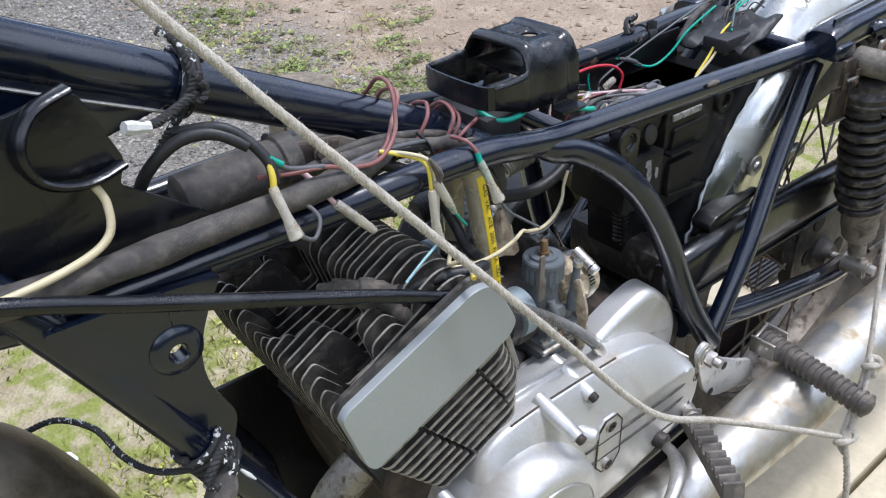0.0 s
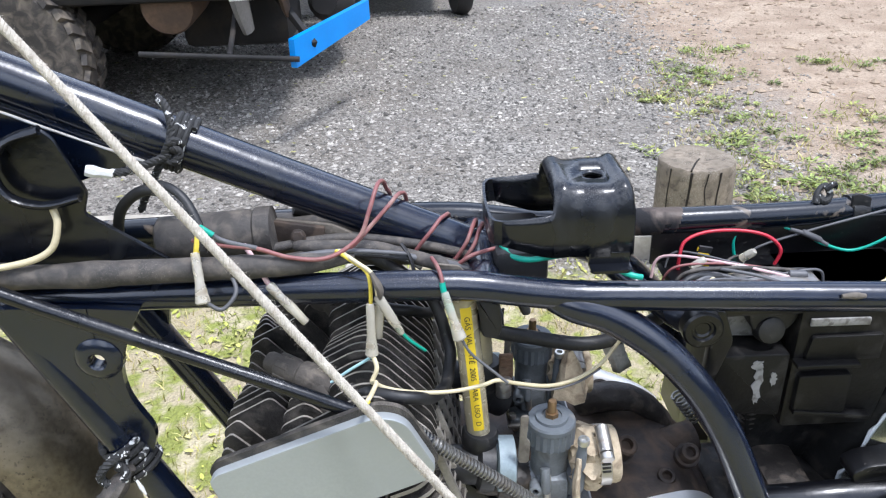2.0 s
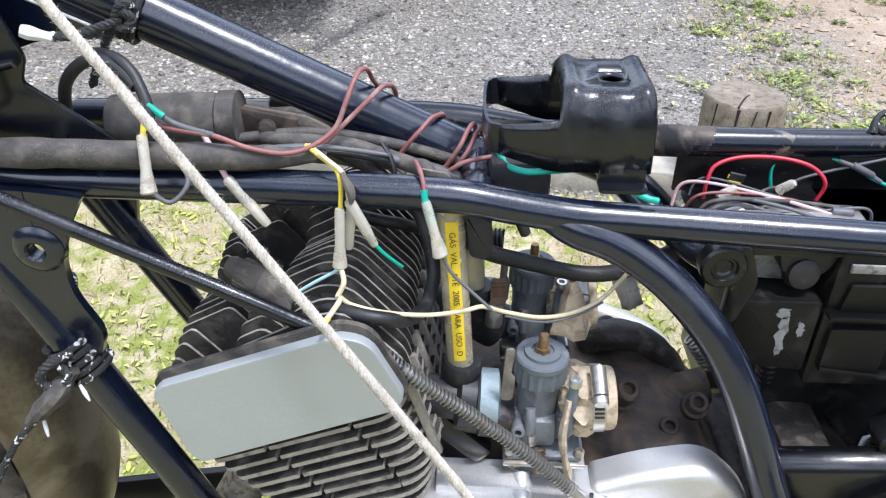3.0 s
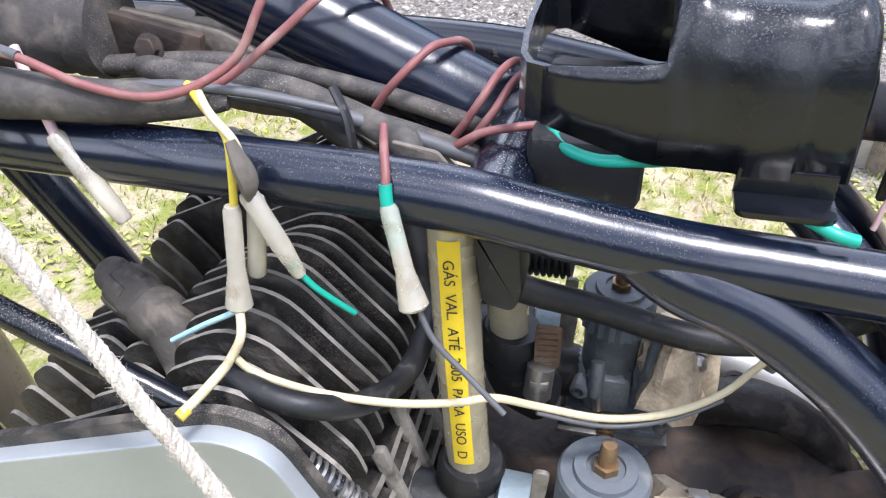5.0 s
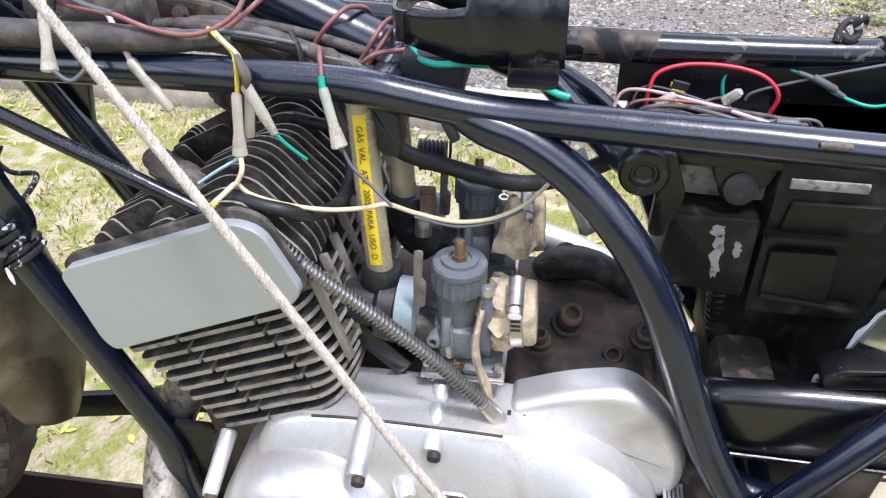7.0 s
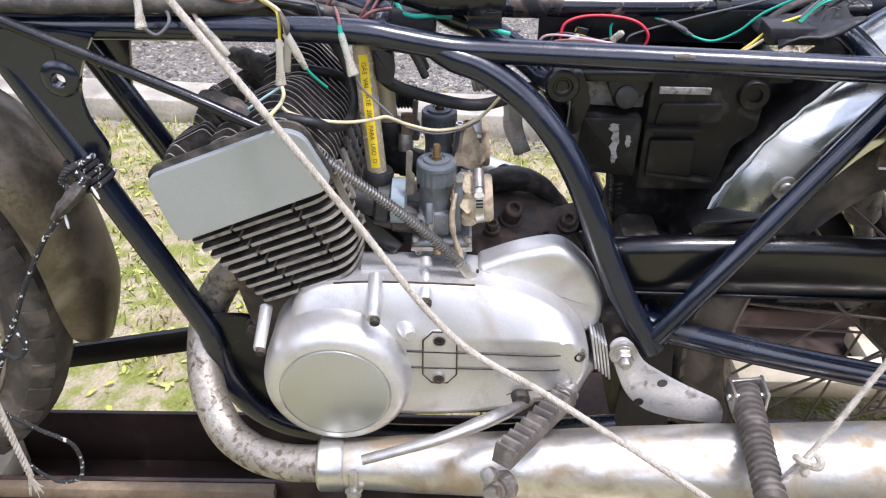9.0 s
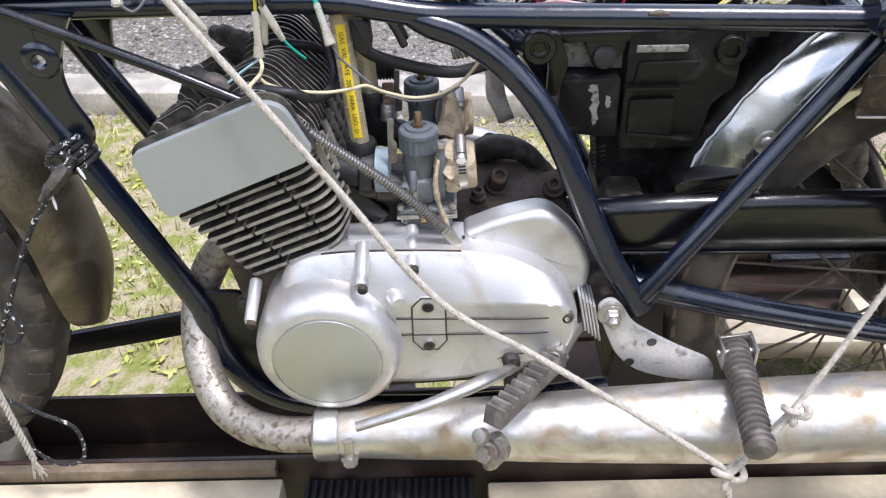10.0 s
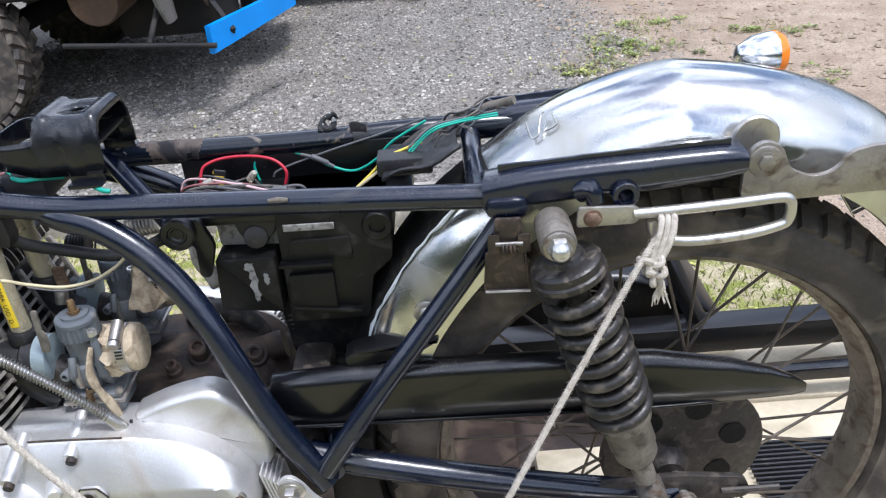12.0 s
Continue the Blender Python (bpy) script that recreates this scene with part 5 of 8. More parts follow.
for a, b in zip(flap_rows, flap_rows[1:]):
    for k in range(13):
        flap_bm.faces.new((a[k], a[k + 1], b[k + 1], b[k]))
flap = part("splash_sheet", flap_bm, GRIME_HOLE, rear_fender, "torn black splash sheet on the fender front, grime and shade in its colour", 50)
flap.modifiers.new("thickness", "SOLIDIFY").thickness = 0.0015
part("chipped_edge", sweep(chip[3:-3], [0.0012 + 0.0014 * rr.random() for _ in chip[3:-3]], 6, 1, 1.0, 0.5), CHIP, rear_fender, "pale chipped edge of the coating")
part("fender_foot", slab(rounded([(0.836, 0.9575), (0.850, 0.966), (0.909, 0.9725), (0.948, 0.973), (0.915, 0.953), (0.840, 0.944)], 0.005), -0.088, -0.060, 0.003), BLACK, rear_fender, "black lower end of the fender")
part("fender_clip", bm_join(sweep([(1.056, -0.034, 1.2035), (1.0605, -0.045, 1.1895), (1.068, -0.045, 1.1925)], 0.0011, 6, 3), sweep([(1.068, -0.043, 1.1935), (1.072, -0.030, 1.208), (1.077, -0.030, 1.2105), (1.074, -0.043, 1.1965)], 0.0011, 6, 3), sweep([(1.074, -0.044, 1.196), (1.087, -0.043, 1.2025), (1.082, -0.030, 1.213)], 0.0011, 6, 3)), FENDER, rear_fender, "raised loop stamped in the fender")
part("fender_bolt", bm_join(turned((0.934, -0.080, 1.008), (0, -1, 0), [(0.014, 0), (0.014, 0.003), (0.012, 0.004)], 20), turned((0.934, -0.083, 1.008), (0, -1, 0), [(0.008, 0), (0.007, 0.004), (0.003, 0.006)], 16)), STEEL, rear_fender)
part("fender_washer", bm_join(turned((1.279, -0.084, 1.187), (0, -1, 0), [(0.024, 0), (0.024, 0.003), (0.022, 0.005), (0.014, 0.005)], 28)), STEEL, rear_fender)

# shock absorbers
for s in (-1, 1):
    y = s * 0.145
    top, low = Vector((1.070, y, 1.128)), Vector((1.181, y, 0.772))
    ax = (low - top).normalized()
    d = lambda k: top + ax * k
    shock = part("shock_absorber", bm_join(turned(d(0.03), ax, [(0.012, -0.010), (0.020, -0.006), (0.022, 0.0), (0.034, 0.0015), (0.0365, 0.004), (0.0365, 0.012), (0.0385, 0.014), (0.0385, 0.020), (0.031, 0.024)], 32), turned(d(0.05), ax, [(0.013, 0), (0.013, 0.18), (0.024, 0.185)], 20)), SPRING, bike, "grimy shock absorber with a grey coil spring")
    part("coil_spring", helix(d(0.056), d(0.236), 0.0318, 0.0068, 9.2, 10, 1.0, 30), SPRING, shock)
    part("damper_body", turned(d(0.225), ax, [(0.031, 0), (0.034, 0.006), (0.031, 0.024), (0.0265, 0.030), (0.0265, 0.060), (0.0245, 0.064), (0.0245, 0.076), (0.020, 0.084), (0.013, 0.088), (0.013, 0.12)], 28), DAMPER, shock, "dust-caked damper body")
    part("top_bush", turned(top - Vector((0, 0.026, 0)), (0, 1, 0), [(0.012, 0), (0.0165, 0.0015), (0.0180, 0.004), (0.0180, 0.05), (0.016, 0.052)], 24), DAMPER, shock)
    part("bush_washer", turned(top + Vector((0, s * 0.026, 0)), (0, s, 0), [(0.0155, 0), (0.0155, 0.0022), (0.0145, 0.003), (0.011, 0.003)], 26), MOUNT, shock)
    part("acorn_nut", bm_join(turned(top + Vector((0, s * 0.029, 0)), (0, s, 0), [(0.0118, 0), (0.0118, 0.006), (0.0108, 0.0075)], 6), turned(top + Vector((0, s * 0.036, 0)), (0, s, 0), [(0.0100, 0), (0.0098, 0.003), (0.0086, 0.0062), (0.0060, 0.0088), (0.0030, 0.0101), (0.0, 0.0105)], 22)), NUT, shock)
    part("lower_eye", turned(low - Vector((0, 0.018, 0)), (0, 1, 0), [(0.009, 0), (0.0165, 0.0), (0.0165, 0.036), (0.009, 0.036)], 24), MOUNT, shock)
    part("lower_nut", bolt(low + Vector((0.0, s * 0.018, 0)), (0, s, 0), 0.0095, 0.012), MOUNT, shock)

# rear sub frame, latch, grab rail
for s in (-1, 1):
    y = s * 0.1
    rings = []
    for x, low, high in ((1.003, 1.143, 1.175), (1.008, 1.140, 1.178), (1.05, 1.143, 1.184), (1.11, 1.147, 1.187), (1.17, 1.149, 1.189), (1.235, 1.155, 1.191), (1.258, 1.159, 1.190), (1.262, 1.163, 1.187)):
        c, q = (low + high) / 2, (high - low) / 2
        rings.append([(x, y + 0.021 * math.copysign(abs(math.cos(g)) ** 0.7, math.cos(g)), c + q * math.copysign(abs(math.sin(g)) ** 0.7, math.sin(g))) for g in np.linspace(0, 2 * math.pi, 24, endpoint=False)])
    beam_ob = part("sub_frame", loft(rings), FRAME, bike, "", 60)
    rr = random.Random(12)
    top = [(1.02 + 0.012 * k, 1.1815 + 0.0095 * k / 19 + 0.006 + rr.uniform(-0.0008, 0.0008)) for k in range(20)]
    part("flange", slab([(1.02, 1.172), *top, (1.248, 1.182)], y - 0.0015 + s * 0.004, y + 0.0015 + s * 0.004), FRAME, beam_ob, "thin ragged top flange")
    part("sub_frame_lug", turned((1.142, s * 0.115, 1.154), (0, s, 0), [(0.0135, -0.01), (0.0135, 0.012), (0.0125, 0.013), (0.008, 0.013), (0.007, 0.0)], 22), FRAME, bike)
    part("sub_frame_stud", sweep([(1.098, s * 0.118, 1.158), (1.108, s * 0.125, 1.163), (1.112, s * 0.126, 1.150)], [0.011, 0.0105, 0.009], 12, 3), FRAME, bike)
    mount = part("rack_mount", slab(rounded([(1.2586, 1.134), (1.2600, 1.172), (1.2670, 1.190), (1.2805, 1.195), (1.2960, 1.188), (1.3057, 1.1632), (1.3287, 1.1529), (1.3506, 1.1575), (1.3632, 1.177), (1.3897, 1.1828), (1.44, 1.176), (1.44, 1.130), (1.3931, 1.1322), (1.3092, 1.1299)], 0.009), s * 0.112 - 0.003, s * 0.112 + 0.003, 0.0012), MOUNT, bike, "bare steel rack mount")
    part("rack_bolt", bm_join(bolt((1.2793, s * 0.1165, 1.1736), (0, s, 0), 0.0085, 0.006), turned((1.2793, s * 0.114, 1.1736), (0, s, 0), [(0.0165, 0), (0.0165, 0.002), (0.0155, 0.0028), (0.008, 0.0028)], 26)), MOUNT, mount)
part("latch_lug", block((0.044, 0.034, 0.024), Matrix.Translation((1.026, -0.112, 1.149)), 0.010), FRAME, bike)
latch = part("seat_latch", bm_join(slab(rounded([(1.003, 1.104), (1.041, 1.103), (1.046, 1.058), (0.999, 1.060)], 0.003), -0.130, -0.126, 0.001), sweep([(0.999, -0.1305, 1.0605), (1.046, -0.1305, 1.0585)], 0.0016, 8, 1), sweep([(1.003, -0.1305, 1.104), (0.9995, -0.1305, 1.062)], 0.0012, 8, 1), sweep([(1.042, -0.1305, 1.103), (1.0455, -0.1305, 1.060)], 0.0012, 8, 1)), LATCH, bike, "dark steel seat latch")
part("latch_edge", sweep([(1.000, -0.1325, 1.0600), (1.046, -0.1325, 1.0580)], 0.0014, 8, 1), STEEL, latch)
part("latch_clasp", bm_join(slab(rounded([(1.013, 1.143), (1.039, 1.142), (1.041, 1.109), (1.010, 1.110)], 0.003), -0.134, -0.130, 0.001), beam((1.0105, -0.138, 1.128), (1.0105, -0.138, 1.108), 0.002, 0.012, 0.0005), beam((1.0405, -0.138, 1.127), (1.0405, -0.138, 1.107), 0.002, 0.012, 0.0005)), LATCH, latch, "brown tinged clasp plate")
part("latch_pin", sweep([(1.012, -0.139, 1.118), (1.039, -0.139, 1.117)], 0.0022, 10, 1), COILSTEEL, latch)
part("latch_spring", helix((1.018, -0.139, 1.1135), (1.033, -0.139, 1.1133), 0.0048, 0.0012, 4, 6), LATCH, latch)
part("grab_bracket", slab(rounded([(1.092, 1.128), (1.094, 1.150), (1.15, 1.147), (1.158, 1.138), (1.15, 1.128)], 0.004), -0.137, -0.133, 0.001), STEEL, bike)
part("grab_bolt", bolt((1.108, -0.137, 1.1375), (0, -1, 0), 0.0075, 0.006), RUST, bike)
part("grab_rail", sweep([(1.148, -0.135, 1.138), (1.165, -0.136, 1.1385), (1.21, -0.137, 1.1405), (1.25, -0.138, 1.1430), (1.287, -0.138, 1.1450), (1.2975, -0.138, 1.1425), (1.3005, -0.138, 1.134), (1.2995, -0.138, 1.122), (1.293, -0.138, 1.1155), (1.2644, -0.139, 1.109), (1.230, -0.140, 1.1065), (1.2034, -0.140, 1.1060), (1.180, -0.139, 1.1095), (1.168, -0.138, 1.1175), (1.166, -0.137, 1.130)], 0.0054, 16, 5), GRAB, bike, "bent bare metal grab rail")

# foot pegs
plate = part("peg_plate", slab(rounded([(0.7465, 0.8355), (0.763, 0.8475), (0.7775, 0.833), (0.790, 0.808), (0.8391, 0.7745), (0.8966, 0.7440), (0.901, 0.7100), (0.8402, 0.7185), (0.7989, 0.7335), (0.7736, 0.7598), (0.7560, 0.805)], [0.010, 0.012, 0.01, 0.02, 0.03, 0.015, 0.010, 0.02, 0.02, 0.02, 0.02]), -0.152, -0.146, 0.0018), PEGPLATE, bike, "pale worn steel foot peg plate with holes")
part("peg_plate_bolt", bm_join(turned((0.764, -0.152, 0.8245), (0, -1, 0), [(0.0165, 0), (0.0165, 0.002), (0.015, 0.003)], 24), bolt((0.764, -0.154, 0.8245), (0, -1, 0), 0.0105, 0.013), turned((0.764, -0.160, 0.8245), (0, -1, 0), [(0.0062, 0), (0.0062, 0.014), (0.0045, 0.016)], 14)), STEEL, plate)
# no cut-out: black discs paint the dark of the plate's holes
for x, z in ((0.8165, 0.7785), (0.792, 0.7475)):
    part("plate_hole", turned((x, -0.1525, z), (0, -1, 0), [(0.0062, 0), (0.0055, 0.0006), (0.0, 0.0006)], 16), BLACK, plate)
a, b = Vector((0.919, -0.148, 0.766)), Vector((0.901, -0.310, 0.760))
ribbed = [(0.0, -0.002), (0.010, -0.001)]
for k in range(18):
    h0 = k * (b - a).length / 18
    ribbed += [(0.0138, h0 + 0.0008), (0.0138, h0 + 0.0030), (0.0170, h0 + 0.0042), (0.0172, h0 + 0.0070), (0.0138, h0 + 0.0082)]
ribbed += [(0.010, (b - a).length + 0.002), (0.0, (b - a).length + 0.003)]
peg = part("rear_foot_peg", turned(a, b - a, ribbed, 20), PEGRUBBER, bike, "ribbed grey rubber foot peg", 25)
part("peg_clevis", bm_join(beam((0.900, -0.146, 0.766), (0.940, -0.140, 0.766), 0.004, 0.026, 0.001), beam((0.900, -0.140, 0.766), (0.898, -0.178, 0.768), 0.004, 0.026, 0.001), beam((0.940, -0.136, 0.766), (0.937, -0.174, 0.768), 0.004, 0.026, 0.001), sweep([(0.893, -0.166, 0.770), (0.943, -0.162, 0.770)], 0.004, 8, 1)), STEEL, peg)
a, b = Vector((0.700, -0.180, 0.785)), Vector((0.617, -0.296, 0.803))
ax = (b - a).normalized()
comb, up = [], Vector((0, 0, 1))
for k in range(11):
    t0 = k * (b - a).length / 11
    comb += [(t0, 0.005), (t0 + 0.0045, 0.005), (t0 + 0.006, 0.0125), (t0 + 0.0095, 0.0125)]
L = (b - a).length
comb = comb + [(L, -0.010), (0.0, -0.010)]
tooth = bmesh.new()
across = ax.cross(up).normalized()
lift = across.cross(ax)
sides = [[tooth.verts.new(a + ax * u + lift * v + across * w) for u, v in comb] for w in (-0.0115, 0.0115)]
tooth.faces.new(sides[0])
tooth.faces.new(sides[1][::-1])
for k in range(len(comb)):
    tooth.faces.new((sides[0][k], sides[1][k], sides[1][(k + 1) % len(comb)], sides[0][(k + 1) % len(comb)]))
bmesh.ops.recalc_face_normals(tooth, faces=tooth.faces)
peg2 = part("front_foot_peg", tooth, PEGRUBBER, bike, "worn serrated rider foot peg", 20)
part("peg_stem", bm_join(sweep([(0.735, -0.12, 0.79), (0.712, -0.155, 0.788), (0.694, -0.19, 0.787)], 0.011, 12, 3), beam((0.706, -0.170, 0.779), (0.622, -0.288, 0.795), 0.020, 0.008, 0.002)), STEEL, peg2, "worn steel peg core")
part("peg_hinge", bm_join(turned((0.618, -0.292, 0.752), (-0.45, -0.75, 0.45), [(0.006, -0.012), (0.0165, -0.010), (0.0175, 0.004), (0.0165, 0.010), (0.011, 0.011)], 20), bolt((0.612, -0.302, 0.759), (-0.45, -0.75, 0.45), 0.0095, 0.016), beam((0.622, -0.288, 0.772), (0.614, -0.292, 0.722), 0.016, 0.020, 0.007), turned((0.6065, -0.303, 0.785), (-0.5, -0.6, 0.6), [(0.0, 0), (0.009, 0.001), (0.0085, 0.010), (0.0, 0.012)], 10)), MOUNT, peg2, "brown-stained hinge and bolt")
lever = part("gear_lever", sweep([(0.4667, -0.268, 0.7660), (0.516, -0.262, 0.7790), (0.553, -0.255, 0.7880), (0.590, -0.242, 0.7950), (0.614, -0.226, 0.7930), (0.634, -0.205, 0.7840), (0.656, -0.170, 0.765)], [0.0062, 0.0064, 0.0072, 0.0085, 0.0088, 0.0075, 0.0075], 14, 5, 0.8, 0.08), STEEL, bike, "pitted steel gear lever")
part("lever_boss", turned((0.640, -0.150, 0.776), (0.15, -1, 0.1), [(0.008, 0), (0.0105, 0.003), (0.0105, 0.036), (0.009, 0.039), (0.005, 0.040)], 20), GREASE_GROOVE, lever, "grimy splined lever boss")

# carburettors
def carb(cy, label):
    cx = 0.5425
    body = part("carburettor", bm_join(turned((cx, cy, 0.94), (0.02, 0, 1), [(0.016, -0.01), (0.018, 0.0), (0.018, 0.02), (0.0175, 0.05), (0.019, 0.07), (0.0205, 0.073)], 26),
                                       turned((cx - 0.03, cy, 0.962), (1, 0, -0.03), [(0.0155, 0), (0.0165, 0.004), (0.0165, 0.05), (0.0185, 0.055), (0.0185, 0.06)], 24),
                                       block((0.064, 0.060, 0.006), Matrix.Translation((cx + 0.008, cy, 0.943)), 0.002), block((0.030, 0.046, 0.030), Matrix.Translation((cx + 0.002, cy, 0.964)), 0.005)), CARB, bike, label)
    part("float_bowl", bm_join(block((0.058, 0.054, 0.026), Matrix.Translation((cx + 0.008, cy, 0.926)), 0.008), turned((cx + 0.006, cy, 0.916), (0, 0, -1), [(0.021, 0), (0.019, 0.012), (0.008, 0.017), (0.006, 0.026)], 18)), CARB, body)
    part("float_bowl_flange", block((0.070, 0.066, 0.004), Matrix.Translation((cx + 0.008, cy, 0.9375)), 0.001), STEEL, body)
    for dx, dy in ((-0.022, -0.027), (0.038, -0.027)):
        part("flange_screw", bolt((cx + dx, cy + dy, 0.9465), (0, 0, 1), 0.0042, 0.005, True), STEEL, body)
    part("pilot_pipe", bm_join(turned((cx - 0.014, cy - 0.018, 0.972), (-0.15, -1, 0.1), [(0.006, 0), (0.006, 0.012), (0.0045, 0.013), (0.003, 0.013), (0.0025, 0.006), (0, 0.006)], 14), turned((cx - 0.006, cy - 0.020, 0.992), (0, -0.5, -1), [(0.0045, 0), (0.0045, 0.022), (0.003, 0.024)], 12)), CARB, body)
    ribs = turned((cx + 0.0015, cy, 1.010), (0.02, 0, 1), [(0.0205, 0), (0.0212, 0.001), (0.0212, 0.018), (0.0225, 0.019), (0.0225, 0.0235), (0.0212, 0.0255), (0.0155, 0.0258), (0.015, 0.0285), (0.0095, 0.0290), (0.009, 0.0275), (0.0, 0.0275)], 40)
    for v in ribs.verts:
        # knurl: every other column of the rim stands proud
        q = v.co - Vector((cx + 0.0015, cy, 1.010))
        if 0.0005 < q.z < 0.0185 and math.hypot(q.x, q.y) > 0.0207 and int((math.atan2(q.y, q.x) + math.pi) / (2 * math.pi) * 40 + 0.5) % 2:
            v.co.x += q.x * 0.07
            v.co.y += q.y * 0.07
    part("cap", ribs, CARBCAP, body, "ribbed grey plastic cap", 18)
    part("cable_nut", bm_join(turned((cx + 0.002, cy, 1.037), (0.02, 0, 1), [(0.0065, 0), (0.0065, 0.005)], 6), turned((cx + 0.002, cy, 1.042), (0.02, 0, 1), [(0.0042, 0), (0.0042, 0.010), (0.0034, 0.013)], 12)), BRASS, body)
    part("idle_screw", bm_join(turned((cx + 0.004, cy - 0.026, 0.944), (0.02, -0.6, -0.6), [(0.004, 0), (0.004, 0.012), (0.0055, 0.012), (0.0055, 0.016)], 12), helix((cx + 0.004, cy - 0.022, 0.948), (cx + 0.004, cy - 0.034, 0.936), 0.005, 0.0011, 6, 5)), BRASS, body)
    part("vent_tube", sweep([(cx - 0.004, cy - 0.022, 0.985), (cx - 0.004, cy - 0.025, 0.965), (cx - 0.003, cy - 0.024, 0.955)], 0.0035, 10, 3), STEEL, body)
    part("choke_plunger", bm_join(turned((cx + 0.025, cy - 0.022, 0.968), (0.04, -0.05, 1), [(0.006, 0), (0.0065, 0.02), (0.005, 0.024), (0.005, 0.044), (0.0042, 0.046), (0.0042, 0.056)], 14)), CARBCAP, body)
    part("choke_screw", bolt((cx + 0.0275, cy - 0.025, 1.024), (0.04, -0.05, 1), 0.0055, 0.006, True), NUT, body)
    part("float_bowl_screw", bolt((cx + 0.026, cy - 0.022, 0.930), (0.3, -1, 0), 0.0045, 0.005, True), STEEL, body)
    part("float_bowl_screw", bolt((cx - 0.018, cy - 0.022, 0.930), (-0.2, -1, 0), 0.004, 0.005, True), STEEL, body)
    part("choke_lever", slab(rounded([(cx - 0.0320, 1.006), (cx - 0.0225, 1.006), (cx - 0.0210, 1.030), (cx - 0.0245, 1.034), (cx - 0.0225, 1.060), (cx - 0.0300, 1.060), (cx - 0.0310, 1.034)], 0.0035), cy - 0.027, cy - 0.0245, 0.0008), DAMPER, body)
    part("inlet_collar", turned((cx - 0.034, cy - 0.004, 0.986), (-1, 0, 0.05), [(0.018, -0.002), (0.0262, 0.0), (0.0262, 0.015), (0.018, 0.017)], 32), COLLAR, body, "pale blue-grey collar")
    part("inlet_stub", turned((cx - 0.03, cy, 0.962), (-1, 0, 0.1), [(0.017, -0.012), (0.019, 0.0), (0.019, 0.018), (0.017, 0.02), (0.017, 0.04)], 22), GREASE_GROOVE, body, "grimy inlet stub")
    part("inlet_rubber", turned((cx - 0.050, cy - 0.002, 0.982), (-1, 0, 0.12), [(0.018, 0), (0.0245, 0.003), (0.0245, 0.016), (0.019, 0.02), (0.018, 0.05)], 24), RUBBER2, body)
    # cloth-wrapped mouth with its hose clamp
    o, way = Vector((cx + 0.021, cy, 0.986)), Vector((1, 0.0, 0.06)).normalized()
    mouth = part("carburettor_mouth", turned(o, way, [(0.018, 0), (0.022, 0.006), (0.026, 0.012), (0.0275, 0.018), (0.0275, 0.040), (0.0265, 0.0435), (0.0245, 0.045), (0.0, 0.0455)], 32), RAG, body, "cloth stretched over the open intake")
    across = way.cross(Vector((0, 0, 1))).normalized()
    rise = across.cross(way)
    part("hose_clamp", turned(o + way * 0.024, way, [(0.0275, 0), (0.0288, 0.0008), (0.0288, 0.0105), (0.0275, 0.0112)], 36), STEEL, mouth)
    for k in range(7):
        g = 0.15 + 0.13 * k
        c = o + way * 0.0296 + (across * math.cos(g) + rise * math.sin(g)) * 0.0289
        part("clamp_slot", beam(c - way * 0.004, c + way * 0.004, 0.0012, 0.0018, 0.0), INK, mouth)
    c = o + way * 0.0296 + (across * math.cos(1.15) + rise * math.sin(1.15)) * 0.0335
    turn = (rise * math.cos(1.15) - across * math.sin(1.15))
    part("clamp_screw", bm_join(turned(c - turn * 0.014, turn, [(0.0, 0), (0.0068, 0.0005), (0.0068, 0.026), (0.0, 0.0265)], 14), turned(c - turn * 0.021, turn, [(0.0058, 0), (0.0066, 0.001), (0.0066, 0.006), (0.004, 0.007)], 12)), STEEL, mouth)
    rr = random.Random(int(cy * 1000) + 300)
    skirt = []
    for k, (h0, r0) in enumerate(((0.000, 0.017), (0.006, 0.023), (0.011, 0.029), (0.017, 0.0295), (0.0235, 0.0282), (0.026, 0.0277))):
        skirt.append([o + way * (h0 + 0.004 * math.sin(q * 2.1 + k)) + (across * math.cos(q * 2 * math.pi / 26) + rise * math.sin(q * 2 * math.pi / 26)) * (r0 * (1 + (0.11 if k in (1, 2, 3) else 0.0) * math.sin(q * 1.9 + k * 0.6) + 0.05 * rr.random())) for q in range(26)])
    part("cloth_frill", loft(skirt), RAG, mouth, "bunched edge of the tied cloth")
    return body


left_carb = carb(-0.075, "grey cast carburettor with a ribbed cap")
right_carb = carb(0.062, "grey cast carburettor behind the first one")
part("cloth_strip", sweep([(0.566, -0.104, 1.010), (0.562, -0.116, 0.985), (0.566, -0.114, 0.955), (0.572, -0.108, 0.930), (0.576, -0.104, 0.905)], [0.004, 0.008, 0.0065, 0.0075, 0.004], 9, 4, 0.45, 0.3), RAG, left_carb, "soiled cloth end hanging from the intake")
clamp = part("inlet_clamp", slab(rounded([(0.5015, 1.036), (0.5015, 1.064), (0.5155, 1.064), (0.5155, 1.036)], 0.003), -0.014, -0.010, 0.001), RUST, right_carb, "rusty slotted hose clamp")
for k in range(6):
    part("clamp_slot", beam((0.5035, -0.0145, 1.040 + 0.0042 * k), (0.5135, -0.0145, 1.041 + 0.0042 * k), 0.0016, 0.0012, 0.0), RUST, clamp)
